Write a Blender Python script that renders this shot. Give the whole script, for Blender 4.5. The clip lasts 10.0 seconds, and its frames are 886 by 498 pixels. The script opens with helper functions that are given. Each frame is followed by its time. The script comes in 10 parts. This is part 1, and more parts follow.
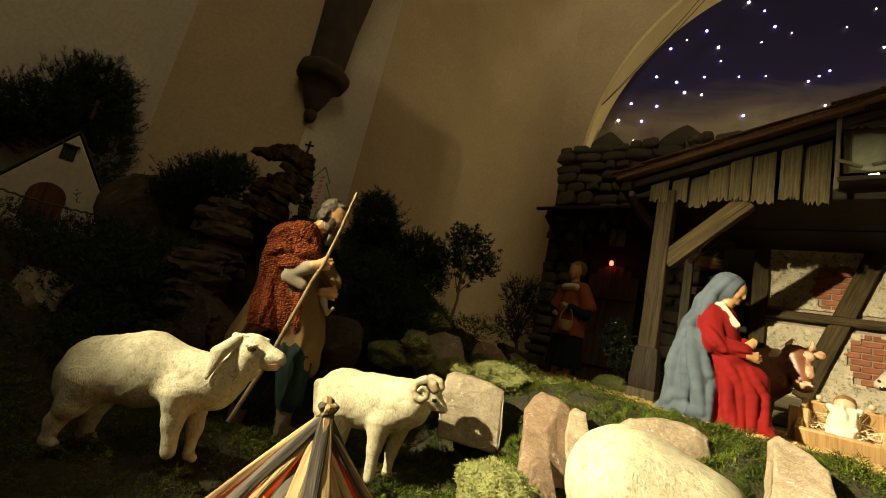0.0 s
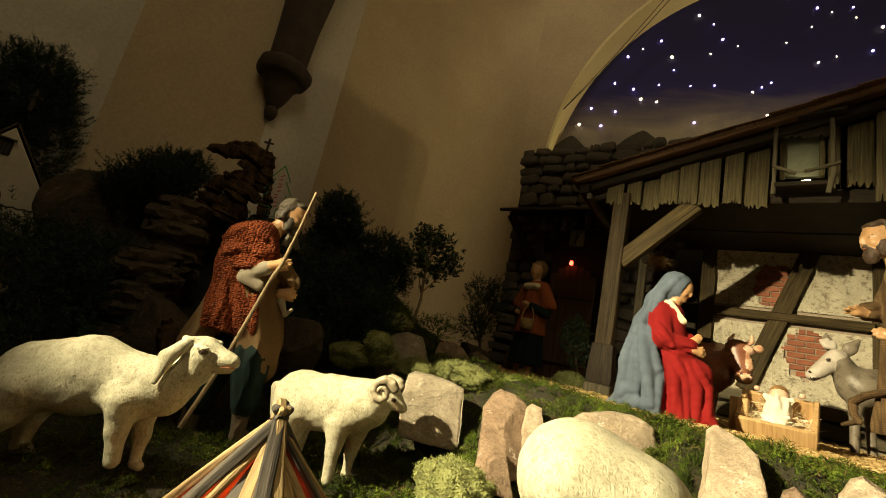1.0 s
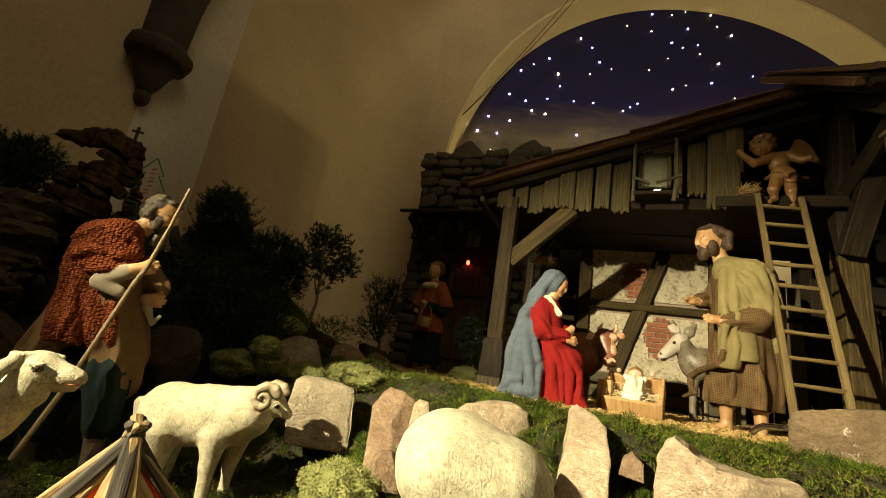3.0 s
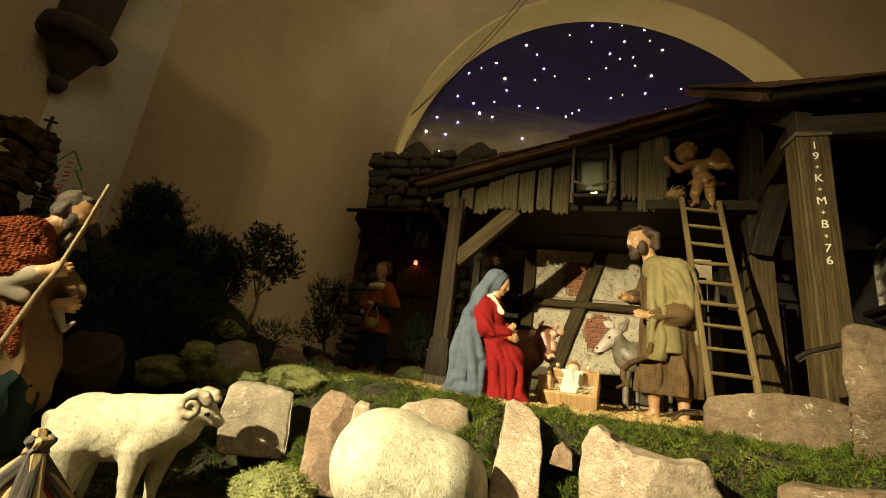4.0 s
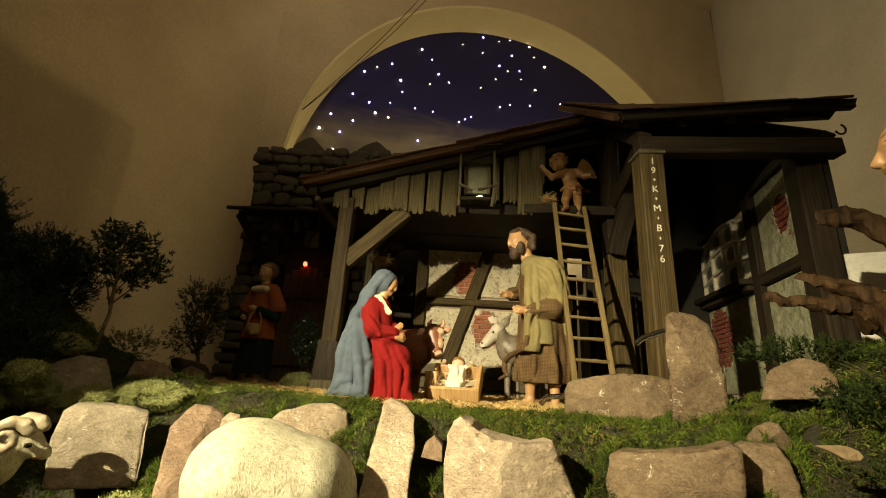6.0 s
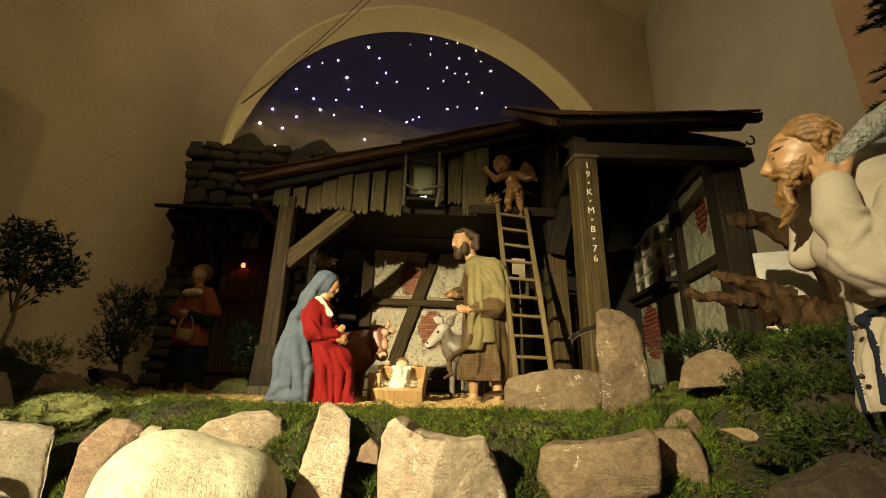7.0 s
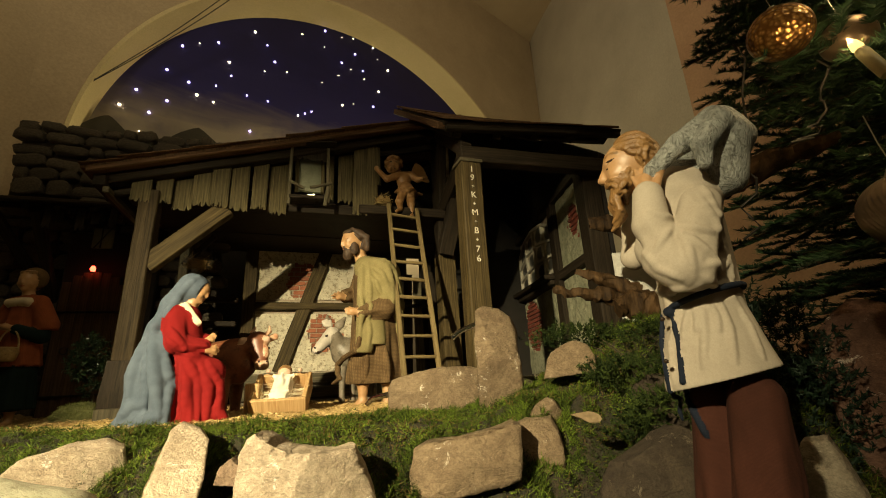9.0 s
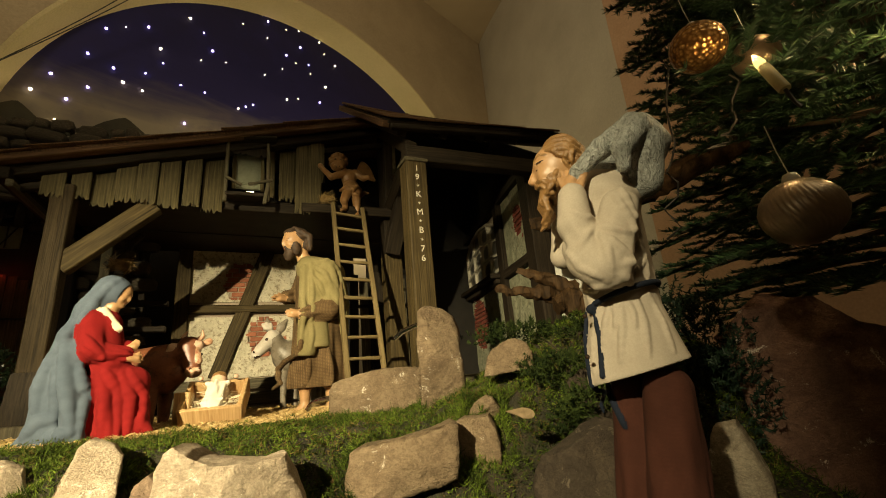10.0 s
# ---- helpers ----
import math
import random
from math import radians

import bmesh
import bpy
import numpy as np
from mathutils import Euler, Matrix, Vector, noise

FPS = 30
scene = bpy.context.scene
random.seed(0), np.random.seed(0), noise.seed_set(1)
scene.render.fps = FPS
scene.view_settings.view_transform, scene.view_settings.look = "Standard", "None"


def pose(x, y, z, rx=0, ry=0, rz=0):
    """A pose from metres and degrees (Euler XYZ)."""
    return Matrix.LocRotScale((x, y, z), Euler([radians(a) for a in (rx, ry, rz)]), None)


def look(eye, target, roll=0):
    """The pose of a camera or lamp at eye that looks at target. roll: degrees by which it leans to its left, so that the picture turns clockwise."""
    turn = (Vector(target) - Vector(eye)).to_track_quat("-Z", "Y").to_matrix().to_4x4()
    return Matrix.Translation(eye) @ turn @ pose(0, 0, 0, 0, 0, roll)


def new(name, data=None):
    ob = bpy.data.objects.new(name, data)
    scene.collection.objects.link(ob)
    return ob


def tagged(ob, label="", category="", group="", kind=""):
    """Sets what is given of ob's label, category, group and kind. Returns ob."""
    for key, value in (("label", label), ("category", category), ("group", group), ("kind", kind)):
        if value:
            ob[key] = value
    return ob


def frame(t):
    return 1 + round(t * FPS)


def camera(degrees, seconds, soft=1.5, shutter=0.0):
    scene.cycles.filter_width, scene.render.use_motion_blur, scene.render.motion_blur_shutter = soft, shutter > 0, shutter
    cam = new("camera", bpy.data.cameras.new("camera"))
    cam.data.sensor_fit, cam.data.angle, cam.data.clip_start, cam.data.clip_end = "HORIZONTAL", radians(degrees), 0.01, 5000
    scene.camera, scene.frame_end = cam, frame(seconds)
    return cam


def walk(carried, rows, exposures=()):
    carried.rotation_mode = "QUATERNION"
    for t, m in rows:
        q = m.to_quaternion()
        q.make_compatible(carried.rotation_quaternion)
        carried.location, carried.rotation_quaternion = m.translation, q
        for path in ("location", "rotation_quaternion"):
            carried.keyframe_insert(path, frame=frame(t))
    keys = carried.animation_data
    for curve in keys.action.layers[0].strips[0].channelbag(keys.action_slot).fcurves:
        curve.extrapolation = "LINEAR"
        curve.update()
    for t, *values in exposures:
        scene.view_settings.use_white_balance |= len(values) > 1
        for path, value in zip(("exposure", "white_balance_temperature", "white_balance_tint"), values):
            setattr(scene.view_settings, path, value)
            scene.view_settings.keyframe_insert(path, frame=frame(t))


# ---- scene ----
cam = camera(92.48, 10.0, 1.0)
PATH = [
    (0, (-0.0019, -0.0022, 0.0943), (-1.2371, 1.5237, 0.4765), 12.97),
    (0.5, (0.0085, -0.0012, 0.0946), (-1.1716, 1.5636, 0.4932), 12.59),
    (1, (0.0182, -0.0007, 0.0973), (-1.0921, 1.6102, 0.5121), 12.14),
    (1.5, (0.0296, 0.0001, 0.0986), (-0.9974, 1.6603, 0.5336), 11.53),
    (2, (0.0433, 0.0022, 0.1008), (-0.8902, 1.7115, 0.5556), 10.75),
    (2.5, (0.0555, 0.0028, 0.1008), (-0.7756, 1.7585, 0.5771), 9.93),
    (4, (0.0938, 0.0050, 0.1022), (-0.4135, 1.8660, 0.6308), 7.29),
    (4.5, (0.1089, 0.0040, 0.1020), (-0.2882, 1.8875, 0.6449), 6.36),
    (5, (0.1214, 0.0028, 0.1032), (-0.1604, 1.9036, 0.6579), 5.40),
    (5.5, (0.1337, 0.0018, 0.1047), (-0.0312, 1.9136, 0.6686), 4.42),
    (7, (0.1743, 0.0012, 0.1066), (0.3604, 1.9054, 0.6890), 1.25),
    (7.5, (0.1868, 0.0010, 0.1087), (0.4888, 1.8900, 0.6924), 0.24),
    (8, (0.1993, 0.0018, 0.1099), (0.6163, 1.8686, 0.6940), -0.81),
    (8.5, (0.2131, 0.0033, 0.1116), (0.7429, 1.8422, 0.6927), -1.84),
    (9, (0.2264, 0.0024, 0.1116), (0.8670, 1.8072, 0.6880), -2.87),
    (9.5, (0.2393, 0.0000, 0.1110), (0.9872, 1.7652, 0.6808), -3.84),
    (10, (0.2526, -0.0013, 0.1120), (1.1057, 1.7189, 0.6716), -4.87),
]
walk(cam, [(t, look(eye, target, roll)) for t, eye, target, roll in PATH])

# ---- light ----
world = bpy.data.worlds.new("church_dusk")
scene.world = world
world.use_nodes = True
world.node_tree.nodes["Background"].inputs["Color"].default_value = (0.9, 0.72, 0.5, 1)
world.node_tree.nodes["Background"].inputs["Strength"].default_value = 0.012


def spot(name, eye, target, watts, degrees, blend, size, colour):
    data = bpy.data.lights.new(name, "SPOT")
    data.energy, data.spot_size, data.spot_blend = watts, radians(degrees), blend
    data.shadow_soft_size, data.color = size, colour
    ob = new(name, data)
    ob.matrix_basis = look(eye, target)
    return ob


# an unseen spotlight to the side of the crib, and an area lamp added as fill
spot("crib_spotlight", (-1.45, -0.95, 1.17), (0.25, 1.62, 0.04), 1200, 57, 1.0, 0.03, (1.0, 0.85, 0.51))
# added fill from the nave's side, aimed at the left wall
nave = bpy.data.lights.new("nave_fill", "AREA")
nave.shape, nave.size, nave.energy, nave.color = "DISK", 3.0, 50, (1.0, 0.83, 0.47)
nave_ob = new("nave_fill", nave)
nave_ob.matrix_basis = look((2.0, -2.2, 5.2), (-1.9, 1.2, 1.4))

# three lamps hidden behind the stable's roof light the painted sky and the arch from below
bulb = bpy.data.lights.new("lunette_lamp", "POINT")
bulb.energy, bulb.shadow_soft_size, bulb.color = 15, 0.08, (1.0, 0.80, 0.36)
weak = bpy.data.lights.new("lunette_lamp", "POINT")
weak.energy, weak.shadow_soft_size, weak.color = 7, 0.08, (1.0, 0.80, 0.36)
new("lunette_lamp", weak).location = (-0.83, 3.80, 1.55)
new("lunette_lamp", bulb).location = (0.42, 4.26, 1.80)
strong = bpy.data.lights.new("lunette_lamp", "POINT")
strong.energy, strong.shadow_soft_size, strong.color = 38, 0.08, (1.0, 0.80, 0.38)
new("lunette_lamp", strong).location = (1.72, 4.45, 1.90)

# a second, unseen head added on the spotlight's stand to brighten the upper walls and the vault
spot("vault_spotlight", (-1.45, -1.02, 1.50), (0.7, 2.3, 5.6), 340, 114, 1.0, 0.25, (1.0, 0.82, 0.50))

# ---- materials ----


class Nodes:
    """A small builder for one node material."""

    def __init__(self, name):
        self.m = bpy.data.materials.new(name)
        self.m.use_nodes = True
        self.t = self.m.node_tree
        self.b = self.t.nodes["Principled BSDF"]

    def add(self, kind, **values):
        n = self.t.nodes.new(kind)
        for k, v in values.items():
            n.inputs[k].default_value = v
        return n

    def link(self, a, b):
        self.t.links.new(a, b)

    def coord(self, which="Object", scale=(1, 1, 1)):
        c = self.t.nodes.new("ShaderNodeTexCoord")
        s = self.add("ShaderNodeMapping", Scale=scale)
        self.link(c.outputs[which], s.inputs["Vector"])
        return s.outputs["Vector"]

    def noise(self, vec, scale, detail=5.0, rough=0.6, warp=0.0):
        n = self.add("ShaderNodeTexNoise", Scale=scale, Detail=detail, Roughness=rough, Distortion=warp)
        self.link(vec, n.inputs["Vector"])
        return n.outputs["Fac"]

    def ramp(self, fac, *stops):
        r = self.t.nodes.new("ShaderNodeValToRGB")
        e = r.color_ramp.elements
        while len(e) < len(stops):
            e.new(0.5)
        for s, (p, c) in zip(e, stops):
            s.position, s.color = p, (*c, 1)
        self.link(fac, r.inputs["Fac"])
        return r.outputs["Color"]

    def mix(self, fac, a, b, how="MIX"):
        n = self.t.nodes.new("ShaderNodeMix")
        n.data_type, n.blend_type = "RGBA", how
        for sock, v in ((n.inputs["Factor"], fac), (n.inputs["A"], a), (n.inputs["B"], b)):
            if isinstance(v, (int, float)):
                sock.default_value = v
            elif isinstance(v, tuple):
                sock.default_value = (*v, 1)
            else:
                self.link(v, sock)
        return n.outputs["Result"]

    def math(self, how, a, b=0.0):
        n = self.t.nodes.new("ShaderNodeMath")
        n.operation = how
        for sock, v in zip(n.inputs, (a, b)):
            if isinstance(v, (int, float)):
                sock.default_value = v
            else:
                self.link(v, sock)
        return n.outputs["Value"]

    def bump(self, height, strength, dist):
        n = self.add("ShaderNodeBump", Strength=strength, Distance=dist)
        self.link(height, n.inputs["Height"])
        self.link(n.outputs["Normal"], self.b.inputs["Normal"])

    def done(self, colour, rough=0.7, metal=0.0, spec=None):
        if isinstance(colour, tuple):
            self.b.inputs["Base Color"].default_value = (*colour, 1)
        else:
            self.link(colour, self.b.inputs["Base Color"])
        if isinstance(rough, (int, float)):
            self.b.inputs["Roughness"].default_value = rough
        else:
            self.link(rough, self.b.inputs["Roughness"])
        self.b.inputs["Metallic"].default_value = metal
        if spec is not None:
            self.b.inputs["Specular IOR Level"].default_value = spec
        return self.m


def rnd_shift(n, amount):
    """A brightness that differs from object to object."""
    o = n.t.nodes.new("ShaderNodeObjectInfo")
    return n.math("ADD", n.math("MULTIPLY", o.outputs["Random"], amount), 1 - amount / 2)


def tint(n, colour, factor):
    h = n.t.nodes.new("ShaderNodeHueSaturation")
    n.link(colour, h.inputs["Color"])
    n.link(factor, h.inputs["Value"])
    return h.outputs["Color"]


def mottled(name, a, b, scale=8.0, rough=0.7, bump=0.3, dist=0.004, fine=90.0, c=None, spread=0.0, spec=None, where="Object", metal=0.0):
    n = Nodes(name)
    v = n.coord(where)
    f = n.noise(v, scale, 6)
    g = n.noise(v, fine, 4)
    col = n.ramp(f, (0.3, a), (0.68, b))
    if c:
        col = n.mix(n.ramp(n.noise(v, scale * 3.1, 5, 0.7), (0.5, (0, 0, 0)), (0.66, (1, 1, 1))), col, c)
    col = n.mix(0.35, col, n.ramp(g, (0.25, (0.35, 0.35, 0.35)), (0.75, (1, 1, 1))), "MULTIPLY")
    if spread:
        col = tint(n, col, rnd_shift(n, spread))
    n.bump(n.math("ADD", f, n.math("MULTIPLY", g, 0.5)), bump, dist)
    return n.done(col, rough, metal, spec)


def wood(name, dark, light, grain=(115, 115, 4.0), rough=0.65, bump=0.35, spread=0.25, dirt=None):
    n = Nodes(name)
    v = n.coord("Object", grain)
    f = n.noise(v, 1.0, 6, 0.65, 0.6)
    v2 = n.coord("Object", (9, 9, 4))
    g = n.noise(v2, 1.0, 4)
    col = n.ramp(f, (0.33, dark), (0.50, tuple((p + q) / 2 for p, q in zip(dark, light))), (0.68, light))
    col = n.mix(n.ramp(g, (0.4, (0, 0, 0)), (0.7, (0.55, 0.55, 0.55))), col, dirt or tuple(x * 0.5 for x in dark))
    col = tint(n, col, rnd_shift(n, spread))
    n.bump(f, bump, 0.004)
    return n.done(col, rough, 0.0, 0.12)


def cloth(name, a, b, weave=1500.0, rough=0.9, bump=0.25, coarse=14.0, tone=0.2):
    n = Nodes(name)
    v = n.coord("Object")
    w1 = n.add("ShaderNodeTexWave", Scale=weave / 6.28, Distortion=1.5, Detail=2.0)
    w2 = n.add("ShaderNodeTexWave", Scale=weave / 6.28, Distortion=1.5, Detail=2.0)
    w1.bands_direction, w2.bands_direction = "X", "Z"
    n.link(v, w1.inputs["Vector"])
    n.link(v, w2.inputs["Vector"])
    weave_h = n.math("MULTIPLY", w1.outputs["Fac"], w2.outputs["Fac"])
    f = n.noise(v, coarse, 5)
    col = n.ramp(f, (0.3, a), (0.7, b))
    col = n.mix(tone, col, n.ramp(weave_h, (0.0, (0.30, 0.30, 0.30)), (0.7, (1.1, 1.1, 1.1))), "MULTIPLY")
    col = n.mix(0.25, col, n.ramp(n.noise(v, 420.0, 4, 0.7), (0.3, (0.62, 0.60, 0.58)), (0.65, (1.12, 1.12, 1.12))), "MULTIPLY")
    n.bump(n.math("ADD", n.math("MULTIPLY", weave_h, 0.14), f), bump, 0.004)
    return n.done(col, rough, 0.0, 0.2)


def knit(name, dark, light):
    """Coarse knitting: small raised stitches with dark gaps between them."""
    n = Nodes(name)
    v = n.coord("Object", (1.0, 1.0, 1.7))
    cell = n.add("ShaderNodeTexVoronoi", Scale=125.0, Randomness=0.55)
    n.link(v, cell.inputs["Vector"])
    h = n.math("SUBTRACT", 1.0, cell.outputs["Distance"])
    f = n.math("MULTIPLY", n.math("ADD", n.noise(n.coord(), 22.0, 4), 0.25), h)
    n.bump(h, 1.0, 0.007)
    return n.done(n.ramp(f, (0.18, dark), (0.62, light)), 0.95, 0.0, 0.1)


def glow(name, colour, strength):
    n = Nodes(name)
    n.b.inputs["Emission Color"].default_value = (*colour, 1)
    n.b.inputs["Emission Strength"].default_value = strength
    return n.done(colour, 0.4)


def blades(name, dark, light, rough=0.7, spec=0.25, through_light=0.0):
    """For leaves, needles and straw: each loose piece has its own shade."""
    n = Nodes(name)
    g = n.t.nodes.new("ShaderNodeNewGeometry")
    v = n.coord("Object")
    f = n.noise(v, 9.0, 5, 0.65)
    col = n.ramp(g.outputs["Random Per Island"], (0.0, dark), (0.55, tuple((p + q) / 2 for p, q in zip(dark, light))), (1.0, light))
    col = n.mix(n.ramp(f, (0.40, (0, 0, 0)), (0.62, (0.8, 0.8, 0.8))), col, dark)
    if through_light:
        n.b.inputs["Subsurface Weight"].default_value = through_light
        n.b.inputs["Subsurface Radius"].default_value = (0.004, 0.006, 0.002)
    return n.done(col, rough, 0.0, spec)


def stone(name, dark, light, chip, rough=0.88):
    """Rough broken stone: broad stains, veins, grain, pitted relief and a few pale chipped spots."""
    n = Nodes(name)
    v = n.coord()
    broad, mid, fine = n.noise(v, 9.0, 6, 0.65, 0.8), n.noise(v, 55.0, 6, 0.75), n.noise(v, 300.0, 4, 0.7)
    vein = n.noise(n.coord("Object", (1.0, 1.0, 2.4)), 14.0, 7, 0.7, 1.4)
    col = n.ramp(broad, (0.30, dark), (0.66, light))
    col = n.mix(0.55, col, n.ramp(mid, (0.32, (0.38, 0.35, 0.32)), (0.60, (1, 1, 1))), "MULTIPLY")
    col = n.mix(0.42, col, n.ramp(fine, (0.32, (0.32, 0.30, 0.28)), (0.66, (1, 1, 1))), "MULTIPLY")
    col = n.mix(n.ramp(vein, (0.47, (0, 0, 0)), (0.50, (0.45, 0.45, 0.45)), (0.53, (0, 0, 0))), col, tuple(x * 0.45 for x in dark))
    col = n.mix(n.ramp(n.noise(v, 16.0, 8, 0.8, 0.5), (0.595, (0, 0, 0)), (0.635, (0.85, 0.85, 0.85))), col, chip)
    col = tint(n, col, rnd_shift(n, 0.2))
    h = n.math("ADD", mid, n.math("MULTIPLY", fine, 0.4))
    n.bump(n.math("ADD", h, vein), 0.9, 0.010)
    return n.done(col, rough, 0.0, 0.25)


def fleece(name, a, b, wash, deep=0.55):
    """Carved and painted wool: short wavy tufts with a thin brownish wash left in the cuts."""
    n = Nodes(name)
    v = n.coord("Object", (1.0, 1.6, 0.55))
    tuft, mid, broad = n.noise(v, 175.0, 3, 0.6, 1.6), n.noise(n.coord(), 48.0, 3, 0.55, 1.0), n.noise(n.coord(), 13.0, 4, 0.6, 1.0)
    col = n.ramp(broad, (0.3, a), (0.7, b))
    col = n.mix(n.ramp(tuft, (0.34, (0.70, 0.70, 0.70)), (0.50, (0, 0, 0))), col, wash)
    col = n.mix(n.ramp(mid, (0.32, (0.40, 0.40, 0.40)), (0.52, (0, 0, 0))), col, wash)
    n.bump(n.math("ADD", tuft, n.math("MULTIPLY", mid, 0.9)), min(1.0, deep * 1.3), 0.0032 * deep / 0.55)
    return n.done(col, 0.6, 0.0, 0.3)


M = {}
M["plaster"] = mottled("wall_plaster", (0.45, 0.355, 0.235), (0.55, 0.44, 0.295), 1.3, 0.9, 0.12, 0.006, 60.0)
# grey plaster that also carries the brighter, cooler light of some walls
M["plaster_grey"] = mottled("wall_plaster_grey_lit", (0.50, 0.46, 0.40), (0.60, 0.56, 0.49), 1.5, 0.9, 0.12, 0.006, 60.0)
M["plaster_red"] = mottled("wall_plaster_red", (0.50, 0.315, 0.205), (0.62, 0.41, 0.275), 1.1, 0.9, 0.15, 0.006, 50.0)
# wall plaster made paler and yellower for the light on the arch
M["arch"] = mottled("arch_plaster_lit", (0.58, 0.48, 0.27), (0.68, 0.57, 0.34), 1.6, 0.85, 0.12, 0.005, 70.0)
M["ironstone"] = mottled("dark_sandstone", (0.035, 0.026, 0.02), (0.07, 0.05, 0.038), 9, 0.9, 0.5, 0.01)
M["floor_stone"] = mottled("church_floor", (0.20, 0.17, 0.14), (0.28, 0.24, 0.19), 2.0, 0.7, 0.2)
M["timber"] = wood("weathered_green_timber", (0.026, 0.018, 0.008), (0.120, 0.086, 0.035), rough=0.6, bump=0.8)
M["timber_brown"] = wood("brown_weathered_timber", (0.020, 0.014, 0.007), (0.085, 0.060, 0.030), rough=0.6, bump=0.8)
# dark timber; on the ladder post's upper half its tone stands in for shade
M["timber_dark"] = wood("dark_and_shaded_timber", (0.012, 0.009, 0.006), (0.045, 0.033, 0.021), rough=0.65)
M["timber_grey"] = wood("grey_timber", (0.050, 0.042, 0.026), (0.150, 0.128, 0.078))
M["plank"] = wood("grey_green_plank", (0.040, 0.033, 0.016), (0.165, 0.132, 0.062), rough=0.6, bump=0.8)
M["roofboard"] = wood("brown_roof_board", (0.060, 0.034, 0.018), (0.190, 0.105, 0.055), rough=0.6, bump=0.6)
M["pale_wood"] = wood("pale_pine", (0.36, 0.21, 0.085), (0.62, 0.42, 0.20), rough=0.55, spread=0.15, dirt=(0.30, 0.18, 0.08))
M["ladder"] = wood("ladder_wood", (0.09, 0.064, 0.027), (0.235, 0.175, 0.080), rough=0.5, spread=0.15, dirt=(0.12, 0.08, 0.035))
M["door"] = wood("old_door_wood", (0.060, 0.037, 0.021), (0.150, 0.094, 0.055), rough=0.7, bump=0.6)
M["log"] = wood("split_firewood", (0.17, 0.105, 0.045), (0.56, 0.42, 0.22), rough=0.7, bump=1.0, spread=0.3, dirt=(0.05, 0.04, 0.035))
M["charred"] = wood("charred_firewood", (0.015, 0.014, 0.013), (0.16, 0.14, 0.12), rough=0.75, bump=0.7)
M["root"] = wood("gnarled_root", (0.016, 0.009, 0.004), (0.105, 0.060, 0.026), (45, 45, 9), 0.7, 0.8)
M["render"] = mottled("cream_render", (0.56, 0.50, 0.36), (0.74, 0.67, 0.50), 16, 0.85, 1.0, 0.012, 70, c=(0.27, 0.21, 0.13))
M["render_green"] = mottled("greenish_render", (0.26, 0.27, 0.17), (0.42, 0.41, 0.28), 18, 0.85, 1.0, 0.012, 70, c=(0.18, 0.18, 0.11))
M["brick"] = mottled("red_brick", (0.27, 0.085, 0.040), (0.42, 0.15, 0.075), 30, 0.85, 0.5, 0.003, 160, spread=0.35)
M["brick_dark"] = mottled("dark_red_brick", (0.16, 0.030, 0.018), (0.24, 0.055, 0.030), 30, 0.8, 0.5, 0.003, 160, spread=0.35)
M["mortar"] = mottled("mortar", (0.36, 0.28, 0.20), (0.46, 0.38, 0.28), 40, 0.9, 0.5)
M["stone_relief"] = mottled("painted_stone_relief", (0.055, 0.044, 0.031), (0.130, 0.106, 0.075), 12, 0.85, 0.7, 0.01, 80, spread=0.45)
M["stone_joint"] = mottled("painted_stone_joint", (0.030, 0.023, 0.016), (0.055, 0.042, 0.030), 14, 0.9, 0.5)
M["sandstone"] = stone("buff_sandstone", (0.44, 0.345, 0.240), (0.70, 0.575, 0.43), (0.84, 0.78, 0.68))
M["sandstone_red"] = stone("reddish_sandstone", (0.180, 0.126, 0.076), (0.325, 0.240, 0.150), (0.68, 0.61, 0.50))
M["sandstone_pink"] = stone("pinkish_sandstone", (0.27, 0.180, 0.118), (0.45, 0.325, 0.225), (0.62, 0.52, 0.42))
M["greystone"] = stone("grey_fieldstone", (0.30, 0.255, 0.185), (0.52, 0.45, 0.34), (0.70, 0.64, 0.52))
M["porphyry"] = stone("dark_red_porphyry", (0.20, 0.110, 0.080), (0.37, 0.215, 0.155), (0.80, 0.70, 0.60), 0.6)
M["slate"] = stone("dark_slate", (0.050, 0.038, 0.027), (0.125, 0.095, 0.065), (0.17, 0.14, 0.10))
M["soil"] = mottled("mossy_soil", (0.014, 0.014, 0.005), (0.036, 0.030, 0.011), 18, 0.95, 1.0, 0.02, 140, c=(0.050, 0.032, 0.015))
M["moss"] = blades("moss", (0.010, 0.018, 0.002), (0.150, 0.212, 0.022), 0.8, 0.15)
M["moss_deep"] = blades("deep_green_moss", (0.008, 0.016, 0.003), (0.056, 0.080, 0.014), 0.8, 0.15)
M["moss_dry"] = blades("dry_moss", (0.060, 0.040, 0.013), (0.190, 0.135, 0.048), 0.85, 0.1)
M["moss_pale"] = mottled("pale_cushion_moss", (0.15, 0.165, 0.050), (0.30, 0.315, 0.115), 26, 0.95, 1.0, 0.02, 150)
M["moss_tips"] = blades("pale_moss_tips", (0.15, 0.17, 0.05), (0.36, 0.37, 0.15), 0.9, 0.1)
M["straw"] = blades("straw_chaff", (0.34, 0.22, 0.075), (0.72, 0.54, 0.26), 0.7, 0.3)
M["pale_straw"] = blades("pale_manger_straw", (0.62, 0.52, 0.32), (0.84, 0.76, 0.56), 0.7, 0.3)
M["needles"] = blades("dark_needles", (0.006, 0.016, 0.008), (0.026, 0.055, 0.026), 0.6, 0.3)
